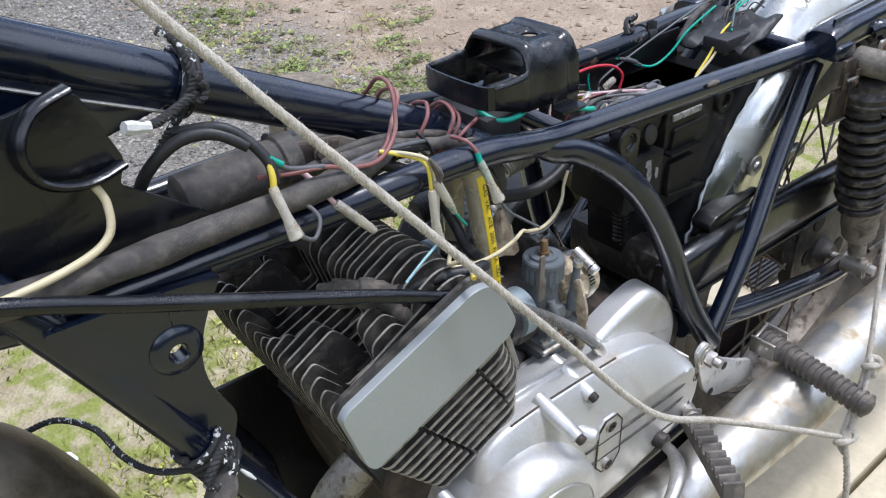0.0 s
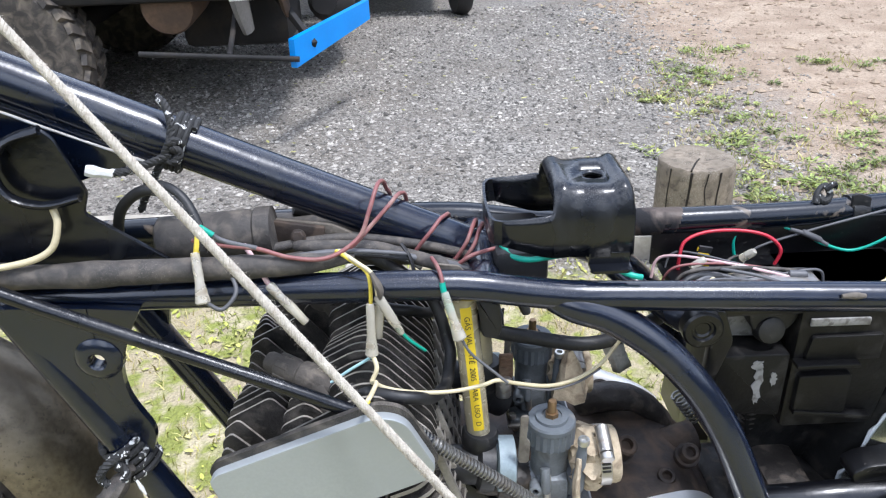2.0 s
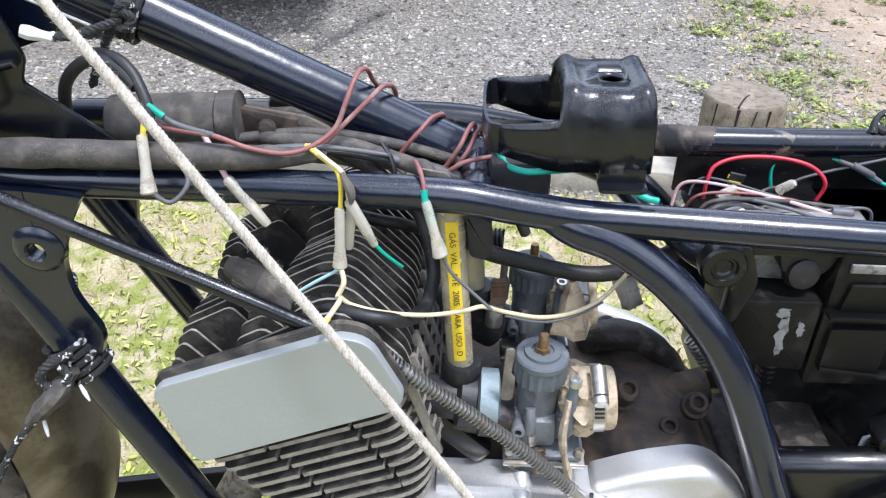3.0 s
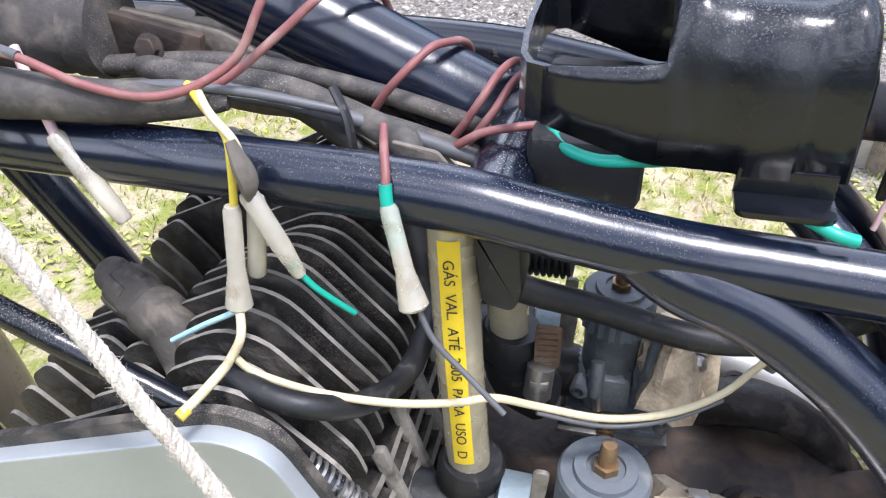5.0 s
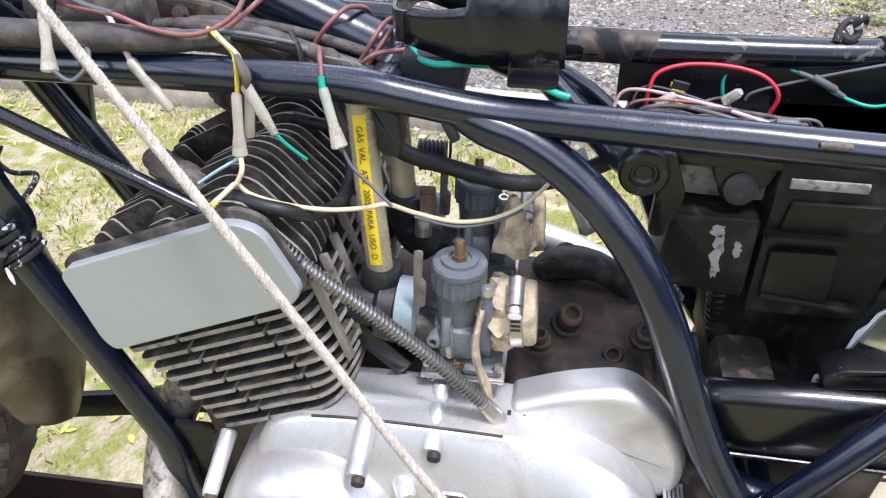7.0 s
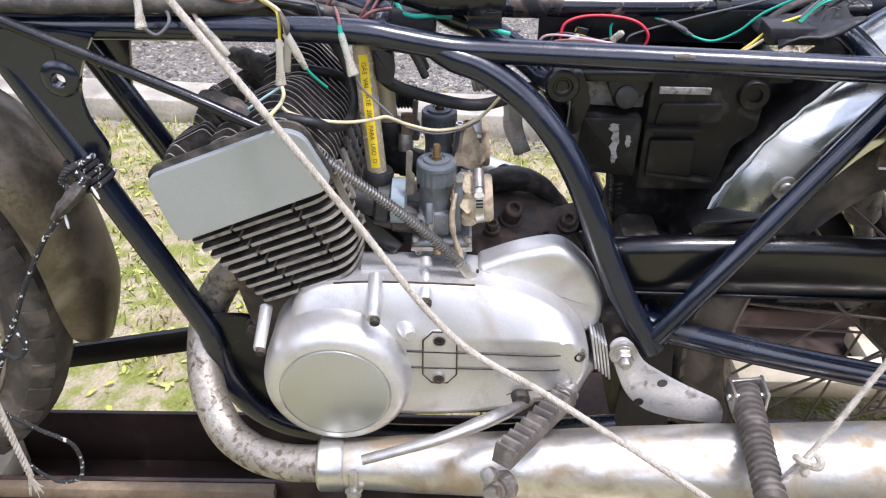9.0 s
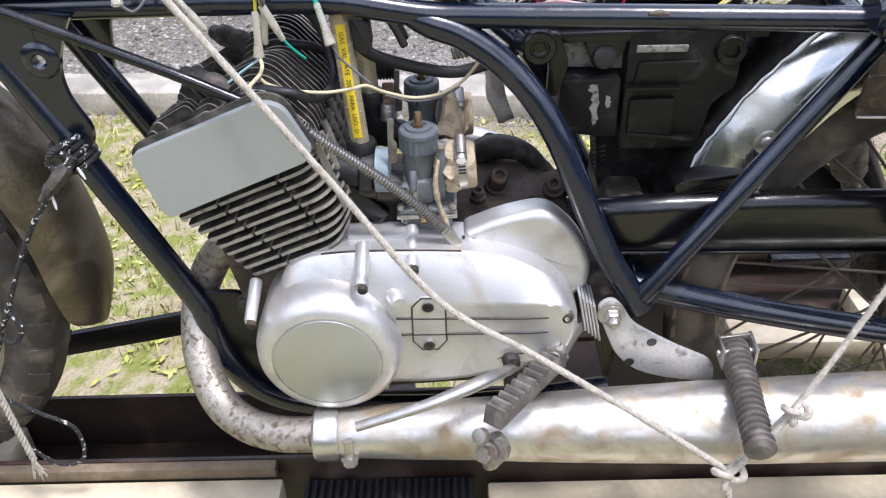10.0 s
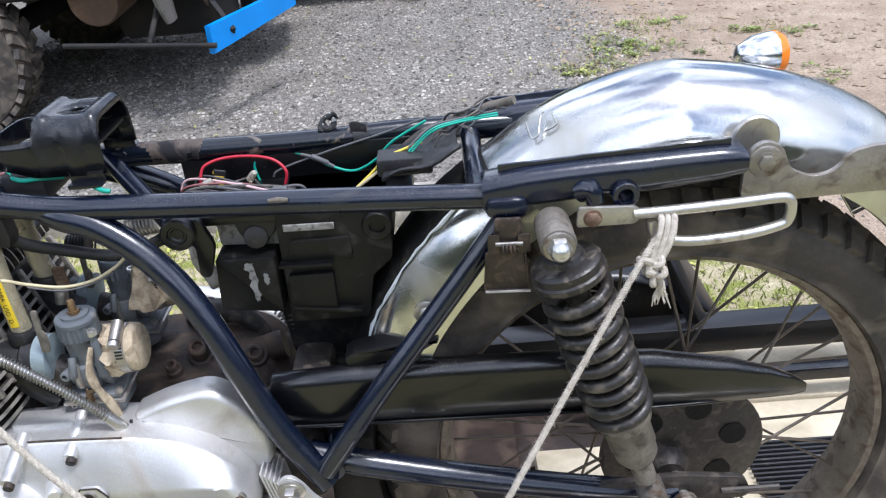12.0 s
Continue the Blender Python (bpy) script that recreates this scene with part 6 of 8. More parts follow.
part("clamp_barrel", bm_join(turned((0.506, -0.014, 1.040), (-0.05, -0.35, -1), [(0.005, 0), (0.0078, 0.002), (0.0078, 0.020), (0.0062, 0.022), (0.0, 0.023)], 14), beam((0.500, -0.018, 1.030), (0.512, -0.018, 1.030), 0.014, 0.010, 0.003)), STEEL, right_carb)
cone = bmesh.new()
rings = []
for k in range(6):
    t = k / 5
    ring = []
    for q in range(12):
        a = 2 * math.pi * q / 12
        r = (0.003 + 0.016 * t) * (1 + 0.22 * math.sin(q * 2.3 + k))
        ring.append(cone.verts.new((0.579 + r * math.cos(a) * 1.15 + 0.004 * t, 0.03 + r * math.sin(a), 1.036 - 0.056 * t)))
    rings.append(ring)
for a, b in zip(rings, rings[1:]):
    for k in range(12):
        cone.faces.new((a[k], a[(k + 1) % 12], b[(k + 1) % 12], b[k]))
part("cloth_cover", cone, RAG, right_carb, "beige cloth over the second intake")

# odds and ends behind the carburettors
part("right_cover", sweep([(0.575, 0.165, 0.914), (0.611, 0.165, 0.903), (0.65, 0.165, 0.888), (0.69, 0.165, 0.868), (0.715, 0.165, 0.85)], [0.012, 0.016, 0.016, 0.015, 0.012], 18, 5), ALLOY, bike, "silver arm of the far engine cover")
for p, w, r, hgt in (((0.637, 0.014, 0.908), (0.15, -0.6, 1), 0.012, 0.026), ((0.680, -0.016, 0.894), (0, -0.5, 1), 0.010, 0.010), ((0.710, 0.008, 0.904), (0, -0.6, 0.9), 0.0105, 0.014), ((0.632, 0.106, 0.912), (0, -0.3, 1), 0.011, 0.022), ((0.612, -0.020, 0.912), (0, -0.4, 1), 0.008, 0.012)):
    part("oil_stub", turned(p, w, [(r * 1.3, -0.006), (r * 1.3, 0.003), (r, 0.004), (r, hgt), (r * 0.85, hgt + 0.002), (r * 0.55, hgt + 0.002), (r * 0.5, hgt - 0.006), (0, hgt - 0.006)], 16), DARKALLOY, bike, "grimy pipe stub")
part("gearbox_top", bm_join(block((0.16, 0.19, 0.10), Matrix.Translation((0.658, 0.03, 0.822)), 0.02, 3), turned((0.650, 0.108, 0.828), (0, -0.25, 1), [(0.062, -0.02), (0.062, 0.02), (0.056, 0.042), (0.042, 0.056), (0.02, 0.062), (0.0, 0.063)], 28), sweep([(0.60, 0.06, 0.878), (0.66, 0.05, 0.872), (0.735, 0.06, 0.885)], [0.016, 0.02, 0.02], 14, 5)), DARKALLOY, bike, "brown grimy gearbox top")
part("breather_elbow", sweep([(0.608, 0.098, 0.905), (0.622, 0.096, 0.918), (0.645, 0.092, 0.924), (0.674, 0.090, 0.918), (0.697, 0.086, 0.898), (0.705, 0.085, 0.876)], [0.014, 0.017, 0.0175, 0.015, 0.013, 0.012], 16, 5, 1.0, 0.08), GREASE_GROOVE, bike, "black greasy breather elbow")
part("brake_lever", beam((0.452, -0.082, 0.972), (0.500, -0.082, 0.925), 0.02, 0.022, 0.005), BLACK, bike)
part("breather_spring", bm_join(sweep([(0.487, 0.07, 1.050), (0.512, 0.07, 1.050)], 0.012, 12, 1), helix((0.487, 0.07, 1.050), (0.515, 0.07, 1.050), 0.0135, 0.0015, 7, 6)), RUBBER2, bike)
part("breather_spring", helix((0.584, 0.03, 1.086), (0.625, 0.03, 1.092), 0.011, 0.0018, 9, 6), STEEL, bike)
part("swing_pivot", bm_join(block((0.06, 0.2, 0.10), Matrix.Translation((0.765, 0.0, 0.80)), 0.02, 3), block((0.05, 0.18, 0.06), Matrix.Translation((0.79, 0.0, 0.90)), 0.012, 2)), GREASE_GROOVE, bike, "grimy swing arm pivot")
part("stand_spring", helix((0.726, 0.1, 0.915), (0.750, 0.1, 0.879), 0.0085, 0.0017, 7, 6), COILSTEEL, bike)

# fuel hoses with printed tape
for (y, top, bot, tape) in ((-0.06, (0.466, -0.052, 1.160), (0.477, -0.068, 1.014), True), (0.0, (0.480, 0.0, 1.155), (0.486, 0.0, 1.045), False)):
    hose = part("fuel_hose", sweep([top, tuple((np.array(top) + np.array(bot)) / 2 + np.array((0.0, -0.003, 0))), bot], 0.0112, 18, 6), HOSE, bike, "yellowed clear fuel hose")
    part("hose_socket", turned((bot[0], bot[1], bot[2] - 0.012), (0.1, 0, 1), [(0.0165, 0), (0.0175, 0.004), (0.0175, 0.014), (0.0155, 0.018)], 20), RUBBER2, hose)
    part("hose_elbow", sweep([(bot[0], bot[1], bot[2] - 0.01), (bot[0] + 0.006, bot[1] + 0.005, bot[2] - 0.04), (bot[0] + 0.02, bot[1] + 0.01, bot[2] - 0.055)], 0.0165, 16, 4), RUBBER2, hose)
    if tape:
        a, b = Vector(top), Vector(bot)
        ax = (b - a).normalized()
        out = Vector((0.05, -1, 0.25))
        out = (out - ax * out.dot(ax)).normalized()
        side = ax.cross(out)
        bm = bmesh.new()
        rows = []
        for k in range(13):
            t = 0.06 + 0.86 * k / 12
            c = a.lerp(b, t) + Vector((0, -0.003 * math.sin(t * math.pi), 0))
            rows.append([bm.verts.new(c + (out * math.cos(g) + side * math.sin(g)) * 0.0116) for g in np.linspace(-0.44, 0.44, 6)])
        for r0, r1 in zip(rows, rows[1:]):
            for k in range(5):
                bm.faces.new((r0[k], r0[k + 1], r1[k + 1], r1[k]))
        part("printed_tape", bm, TAPE, hose, "yellow tape with black print")
        txt = bpy.data.curves.new("tape_print", "FONT")
        txt.body, txt.size, txt.align_x, txt.align_y = "GÁS  VAL.  ATÉ  2005  PARA  USO  D", 0.0070, "CENTER", "CENTER"
        txt.extrude = 0.0001
        tob = new("tape_print", txt)
        c = a.lerp(b, 0.49) + Vector((0, -0.003, 0)) + out * 0.0121
        xm, zm = ax, out
        ym = zm.cross(xm)
        mat4 = Matrix((xm, ym, zm)).transposed().to_4x4()
        mat4.translation = c
        bpy.context.view_layer.update()
        me = bpy.data.meshes.new_from_object(tob.evaluated_get(bpy.context.evaluated_depsgraph_get()))
        bpy.data.objects.remove(tob)
        me.transform(Matrix.Scale(SIZE, 4) @ mat4)
        me.materials.append(INK)
        pr = new("tape_print", me)
        pr.parent = hose
part("air_hose", sweep([(0.476, -0.05, 1.134), (0.495, -0.035, 1.108), (0.529, -0.02, 1.089), (0.581, -0.02, 1.078), (0.62, -0.02, 1.085), (0.66, -0.01, 1.10)], 0.0070, 14, 5), RUBBER2, bike, "black rubber breather hose")
part("tape_wrap", slab(rounded([(0.477, 1.16), (0.498, 1.155), (0.500, 1.13), (0.496, 1.118), (0.482, 1.121)], 0.004), -0.066, -0.046, 0.003), RUBBER2, bike, "black tape wrapping")

# saddle bracket behind the spine
sb = bmesh.new()
secs = []
for x, half, top in ((0.545, 0.048, 1.2470), (0.5475, 0.048, 1.2500), (0.5510, 0.048, 1.2530), (0.5555, 0.048, 1.2538), (0.5595, 0.048, 1.2520), (0.5630, 0.048, 1.2500), (0.5745, 0.0484, 1.2495), (0.5780, 0.0504, 1.2495), (0.5940, 0.0504, 1.2495), (0.5955, 0.0500, 1.2495), (0.5990, 0.0482, 1.2505), (0.6025, 0.0482, 1.2525), (0.6065, 0.0484, 1.2540), (0.6105, 0.0486, 1.2530), (0.6140, 0.0486, 1.2490), (0.6155, 0.0480, 1.2440)):
    near = [(half + 0.002, 1.190), (half + 0.001, 1.208), (half, 1.222), (half - 0.0015, 1.230), (half - 0.005, top - 0.0115), (half - 0.009, top - 0.0050), (half - 0.014, top - 0.0015), (half - 0.020, top - 0.0003)]
    row = [(-y, z) for y, z in near] + [(-0.0185, top), (0.0025, top)] + near[::-1]
    secs.append([sb.verts.new((x, y, z)) for y, z in row])
for a, b in zip(secs, secs[1:]):
    for k in range(len(a) - 1):
        if not (k == 8 and 0.574 < a[0].co.x < 0.595):
            sb.faces.new((a[k], a[k + 1], b[k + 1], b[k]))
# dished rim of the hole in the top
rims = []
for r, dz in ((None, 0.0), (0.0098, -0.0002), (0.0086, -0.0012), (0.0074, -0.0030)):
    ring = []
    for g in np.linspace(0, 2 * math.pi, 32, endpoint=False):
        c, q = math.cos(g), math.sin(g)
        k = r if r else 0.0105 / max(abs(c), abs(q))
        ring.append(sb.verts.new((0.585 + k * c, -0.008 + k * q, 1.2495 + dz)))
    rims.append(ring)
for a, b in zip(rims, rims[1:]):
    for k in range(32):
        sb.faces.new((a[k], a[(k + 1) % 32], b[(k + 1) % 32], b[k]))
for s in (-1, 1):
    before = secs[0][:4] if s < 0 else secs[0][:-5:-1]
    for x, low, high in ((0.5415, 1.1905, 1.2297), (0.536, 1.1915, 1.2285), (0.526, 1.195, 1.2275), (0.514, 1.199, 1.2268), (0.501, 1.2035, 1.2265)):
        now = [sb.verts.new((x, s * (0.0500 - 0.0012 * f), low + (high - low) * f)) for f in (0.0, 0.45, 0.8, 1.0)]
        for k in range(3):
            sb.faces.new((before[k], before[k + 1], now[k + 1], now[k]))
        before = now
bmesh.ops.recalc_face_normals(sb, faces=sb.faces)
saddle = part("tank_bracket", sb, SATIN, bike, "pressed black tank bracket with a hole")
mod = saddle.modifiers.new("thickness", "SOLIDIFY")
mod.thickness = 0.0028
for s in (-1, 1):
    foot = slab(rounded([(0.576, s * 0.049), (0.576, s * 0.066), (0.612, s * 0.066), (0.612, s * 0.049)], [0.001, 0.005, 0.005, 0.001], 4), 0.0, 0.003, 0.0008)
    bmesh.ops.transform(foot, matrix=Matrix.Translation((0, 0, 1.1805)) @ Matrix(((1, 0, 0, 0), (0, 0, 1, 0), (0, 1, 0, 0), (0, 0, 0, 1))), verts=foot.verts)
    part("bracket_foot", bm_join(foot, block((0.036, 0.0035, 0.014), Matrix.Translation((0.594, s * 0.0503, 1.187)), 0.001)), SATIN, saddle)
strip = []
for x, y in ((0.502, -0.0490), (0.4945, -0.046), (0.491, -0.038), (0.4895, -0.02), (0.489, 0.0), (0.4895, 0.02), (0.491, 0.038), (0.4945, 0.046), (0.502, 0.0490)):
    strip.append([(x, y, 1.2035), (x + 0.0024, y * 0.96, 1.2035), (x + 0.0024, y * 0.96, 1.2265), (x, y, 1.2265)])
part("bracket_band", loft(strip), SATIN, saddle, "", 30)
part("bracket_pad", block((0.048, 0.086, 0.034), Matrix.Translation((0.519, 0.0, 1.176)), 0.006), RUBBER2, saddle, "black rubber pad under the bracket")
part("inner_plate", block((0.056, 0.084, 0.003), Matrix.Translation((0.582, 0, 1.218)), 0.0008), BOXBLACK, saddle)

# ignition coil, loom, head brackets
coil = part("ignition_coil", turned((0.200, -0.018, 1.209), (1, 0, 0.05), [(0.016, 0), (0.0205, 0.003), (0.0205, 0.080), (0.019, 0.086), (0.0215, 0.088), (0.0215, 0.102), (0.012, 0.104)], 28), SLEEVE, bike, "dusty black cylindrical coil")
part("coil_bracket", bm_join(beam((0.30, -0.018, 1.213), (0.345, -0.018, 1.204), 0.006, 0.022, 0.002), bolt((0.324, -0.026, 1.210), (0, -1, 0.3), 0.0055, 0.005)), DARKALLOY, coil)
part("loom_sleeve", sweep([(0.02, -0.066, 1.212), (0.11, -0.075, 1.2085), (0.20, -0.075, 1.2085), (0.30, -0.072, 1.207), (0.345, -0.062, 1.203), (0.374, -0.055, 1.203)], [0.0105, 0.011, 0.0105, 0.010, 0.0080, 0.0035], 16, 5, 1.0, 0.14), SLEEVE, bike, "taped wiring loom sleeve")
for k, (y, z, m) in enumerate(((-0.035, 1.192, SLEEVE), (-0.02, 1.198, SLEEVE), (-0.005, 1.19, RUBBER2), (-0.045, 1.197, W_GREY))):
    part("loom_wire", sweep([(0.30, y - 0.01, z + 0.004), (0.36, y, z + 0.006), (0.42, y + 0.004, z - 0.004), (0.47, y + 0.012, z - 0.022), (0.51, y + 0.03, z - 0.05), (0.53, y + 0.04, z - 0.09)], 0.0048 - 0.0005 * k, 14, 8), m, bike)
part("coil_lead", sweep([(0.322, -0.030, 1.2035), (0.345, -0.040, 1.2060), (0.386, -0.034, 1.2010), (0.410, -0.032, 1.1930), (0.4345, -0.041, 1.1890), (0.447, -0.052, 1.1905), (0.452, -0.058, 1.186)], [0.0052, 0.0058, 0.0058, 0.0058, 0.0062, 0.0066, 0.005], 14, 6, 1.0, 0.10), SLEEVE, bike, "dust-caked coil lead")
part("coil_strap", slab(rounded([(0.300, 1.222), (0.352, 1.214), (0.372, 1.203), (0.366, 1.196), (0.335, 1.200), (0.300, 1.203)], 0.005), -0.012, -0.008, 0.001), DUSTY, bike, "dusty flat coil strap")
part("far_loom", sweep([(0.27, 0.018, 1.182), (0.33, 0.015, 1.180), (0.40, 0.018, 1.170), (0.47, 0.028, 1.158)], [0.015, 0.016, 0.014, 0.010], 16, 5, 1.0, 0.18), DUSTY, bike, "dust-covered loom under the spine")
part("far_loom", sweep([(0.24, 0.045, 1.190), (0.33, 0.046, 1.186), (0.42, 0.044, 1.178), (0.50, 0.045, 1.168)], [0.011, 0.012, 0.011, 0.009], 14, 5, 1.0, 0.15), SLEEVE, bike)
part("lead_tab", slab(rounded([(0.444, 1.196), (0.463, 1.193), (0.468, 1.187), (0.452, 1.186)], 0.002), -0.062, -0.060, 0.0006), DUSTY, bike)
part("thin_lead", sweep([(0.366, -0.056, 1.2085), (0.392, -0.047, 1.2020), (0.415, -0.040, 1.1925), (0.430, -0.036, 1.180)], 0.0019, 8, 6), W_WHITE, bike, "black and white thin lead")
part("thin_lead", sweep([(0.366, -0.054, 1.2060), (0.392, -0.0445, 1.1990), (0.415, -0.0375, 1.1895), (0.430, -0.033, 1.177)], 0.0022, 8, 6), W_GREY, bike)
part("cable_tie", sweep([(0.414, -0.040, 1.206), (0.421, -0.046, 1.196), (0.424, -0.050, 1.184), (0.424, -0.050, 1.172)], 0.0028, 8, 4, 0.6), RUBBER2, bike)
part("head_gusset", slab(rounded([(-0.03, 1.36), (0.03, 1.372), (0.225, 1.285), (0.15, 1.268), (0.10, 1.25), (-0.02, 1.22)], 0.01), -0.012, 0.012, 0.002), FRAME, bike)
part("head_gusset_seam", sweep([(0.0, -0.02, 1.378), (0.115, -0.018, 1.322), (0.215, -0.015, 1.276)], 0.0014, 8, 3, 1.0, 0.4), STEEL, bike)
part("coil_cover", slab(rounded([(-0.03, 1.31), (0.102, 1.318), (0.136, 1.326), (0.145, 1.318), (0.162, 1.270), (0.155, 1.252), (0.218, 1.205), (0.205, 1.198), (0.0, 1.20)], 0.004), -0.050, -0.046, 0.001), SATIN, bike, "bent black sheet bracket")
part("bracket_lip", sweep([(0.138, -0.052, 1.326), (0.112, -0.058, 1.319), (0.099, -0.062, 1.298), (0.106, -0.064, 1.276), (0.131, -0.062, 1.266), (0.158, -0.056, 1.269)], 0.008, 12, 5, 0.45), SATIN, bike)
edge = rounded([(0.196, 1.178), (0.178, 1.148), (0.1675, 1.118), (0.1690, 1.088), (0.186, 1.050), (0.172, 1.010), (0.145, 1.030), (0.072, 1.186)], [0.004, 0.02, 0.02, 0.02, 0.012, 0.01, 0.02, 0.006])
hole = [(0.152 + 0.0068 * math.cos(g), 1.132 + 0.0068 * math.sin(g)) for g in np.linspace(1.30, 1.30 - 6.2, 22)]
gus = part("mount_gusset", slab([(0.1535, 1.182)] + edge + [(0.1525, 1.182)] + hole[::-1], -0.086, -0.078), FRAME, bike)
part("gusset_boss", turned((0.152, -0.080, 1.132), (0, -1, 0), [(0.0068, 0), (0.021, 0.0), (0.0205, 0.0068), (0.0175, 0.0095), (0.012, 0.0112), (0.0085, 0.0112), (0.0070, 0.0098), (0.0068, 0)], 28), FRAME, gus)
part("far_gusset", slab(rounded([(0.200, 1.176), (0.196, 1.150), (0.165, 1.120), (0.150, 1.03), (0.075, 1.18)], 0.01), 0.078, 0.086, 0.001), FRAME, bike)
part("far_mount_plate", slab(rounded([(0.206, 0.934), (0.300, 0.931), (0.335, 0.86), (0.343, 0.735), (0.400, 0.640), (0.330, 0.640), (0.262, 0.760)], 0.01), 0.084, 0.090, 0.001), BLACK, bike)
part("engine_mount_plate", slab(rounded([(0.2345, 0.826), (0.3120, 0.8245), (0.3400, 0.790), (0.3430, 0.735), (0.3600, 0.690), (0.4000, 0.640), (0.3621, 0.6276), (0.3103, 0.654), (0.2782, 0.700), (0.2598, 0.7494), (0.2437, 0.7862)], 0.012), -0.092, -0.084, 0.002), BLACK, bike)
part("engine_mount_bolt", bolt((0.318, -0.094, 0.812), (0, -1, 0), 0.011, 0.014), GREASE_GROOVE, bike)

# battery box and trays between the rails
box_p = part("battery_box", slab(rounded([(0.778, 1.128), (0.905, 1.128), (0.902, 1.06), (0.878, 1.040), (0.868, 0.985), (0.776, 0.985)], 0.006), -0.046, 0.060, 0.003), BOXBLACK, bike, "black plastic battery box with scraped paint")
part("box_recess", bm_join(slab(rounded([(0.790, 1.094), (0.858, 1.094), (0.858, 1.066), (0.786, 1.068)], 0.004), -0.051, -0.046, 0.0015), slab(rounded([(0.783, 1.052), (0.834, 1.052), (0.834, 1.006), (0.783, 1.010)], 0.004), -0.054, -0.046, 0.002)), BOXBLACK, box_p)
part("box_ledge", beam((0.776, -0.053, 1.0665), (0.836, -0.053, 1.0655), 0.014, 0.004, 0.001), BOXBLACK, box_p)
part("box_ledge", beam((0.783, -0.051, 1.010), (0.860, -0.051, 1.000), 0.010, 0.005, 0.001), BOXBLACK, box_p)
part("box_lug", turned((0.889, -0.046, 1.104), (0, -1, 0), [(0.017, -0.004), (0.017, 0.004), (0.0155, 0.006), (0.009, 0.006), (0.008, 0.001), (0, 0.001)], 22), BOXBLACK, box_p)
air_box = part("side_box", slab(rounded([(0.705, 1.078), (0.772, 1.077), (0.771, 1.004), (0.700, 1.012)], 0.004), -0.052, 0.030, 0.003), BOXBLACK, bike, "small black box with scraped patches")
part("box_shelf", slab(rounded([(0.706, 1.128), (0.780, 1.128), (0.780, 1.076), (0.706, 1.080)], 0.003), -0.020, 0.03, 0.001), BARE, air_box, "bare grey inner wall")
part("rubber_flap", slab(rounded([(0.728, 1.126), (0.782, 1.126), (0.776, 1.100), (0.752, 1.084), (0.735, 1.098)], 0.010), -0.040, -0.021, 0.004), RUBBER2, air_box)
part("flap_stub", turned((0.752, -0.030, 1.096), (0.1, -1, 0.2), [(0.013, 0), (0.015, 0.004), (0.013, 0.014), (0.008, 0.016), (0.0, 0.015)], 16), RUBBER2, air_box)
for x, z, w, h, seed in ((0.744, 1.043, 0.010, 0.050, 1), (0.758, 1.050, 0.007, 0.016, 2), (0.741, 1.066, 0.012, 0.012, 4)):
    rr = random.Random(seed)
    part("bare_patch", slab([(x + w * 0.5 * math.cos(t) * rr.uniform(0.45, 1.25) + 0.04 * (z - 1.043), z + h * 0.5 * math.sin(t) * rr.uniform(0.75, 1.05)) for t in np.linspace(0, 6.0, 22)], -0.0532, -0.0520), BARE, air_box, "scraped bare patch")
part("box_plate", beam((0.786, -0.048, 1.1090), (0.842, -0.048, 1.1080), 0.003, 0.008, 0.001), BARE, box_p, "pale bare strip")
part("tray", block((0.26, 0.10, 0.012), Matrix.Translation((0.80, 0.005, 1.122)), 0.003), BLACK, bike)
part("tray_wall", beam((0.66, 0.048, 1.145), (0.93, 0.058, 1.145), 0.004, 0.04, 0.001), BLACK, bike)
part("inner_fender", slab(rounded([(0.755, 1.00), (0.872, 1.00), (0.850, 0.93), (0.815, 0.90), (0.765, 0.90)], 0.02), -0.01, 0.05, 0.004), GRIME_HOLE, bike, "black inner splash guard")
eye = part("eye_bracket", turned((0.678, -0.072, 1.121), (0, 1, 0), [(0.0, 0.004), (0.006, 0.004), (0.0075, 0.0025), (0.0095, 0.0025), (0.011, 0.0), (0.0165, 0.0), (0.0185, 0.002), (0.0185, 0.014), (0.0, 0.014)], 28), BLACK, bike, "black rubber-bushed bracket")
part("eye_arm", slab(rounded([(0.664, 1.132), (0.700, 1.134), (0.712, 1.100), (0.700, 1.060), (0.688, 1.062), (0.690, 1.102), (0.672, 1.104)], 0.006), -0.060, -0.052, 0.002), BLACK, eye)
strip = []
for k in range(10):
    f = k / 9
    x, z = 0.628 + 0.024 * f + 0.002 * math.sin(7 * f), 1.052 - 0.090 * f
    strip.append([(x - 0.011 + 0.002 * math.sin(9 * f), 0.092, z - 0.003), (x - 0.004, 0.086 + 0.003 * math.sin(12 * f), z), (x + 0.004, 0.089, z + 0.002), (x + 0.012, 0.094 + 0.002 * math.cos(8 * f), z + 0.003)])
pale = part("pale_rag", loft(strip, False), PALERAG, bike, "pale crumpled rag hanging by the intake")
pale.modifiers.new("thickness", "SOLIDIFY").thickness = 0.0015
part("return_spring", helix((0.7655, 0.0, 0.978), (0.768, 0.0, 0.926), 0.0095, 0.0019, 8, 6, 0.8, 18), GREASE_GROOVE, bike, "dirty return spring")
# added black sheet that keeps the see-through gap before the wheel dark
part("gap_sheet", slab(rounded([(0.785, 0.62), (0.865, 0.62), (0.850, 0.78), (0.862, 0.90), (0.80, 0.92)], 0.01), -0.07, 0.09, 0.004), BOXBLACK, bike, "black sheet added to close the gap before the wheel")
part("relay", block((0.06, 0.035, 0.02), Matrix.Translation((0.925, -0.02, 1.165)), 0.003), RUBBER2, bike, "black relay with wires")
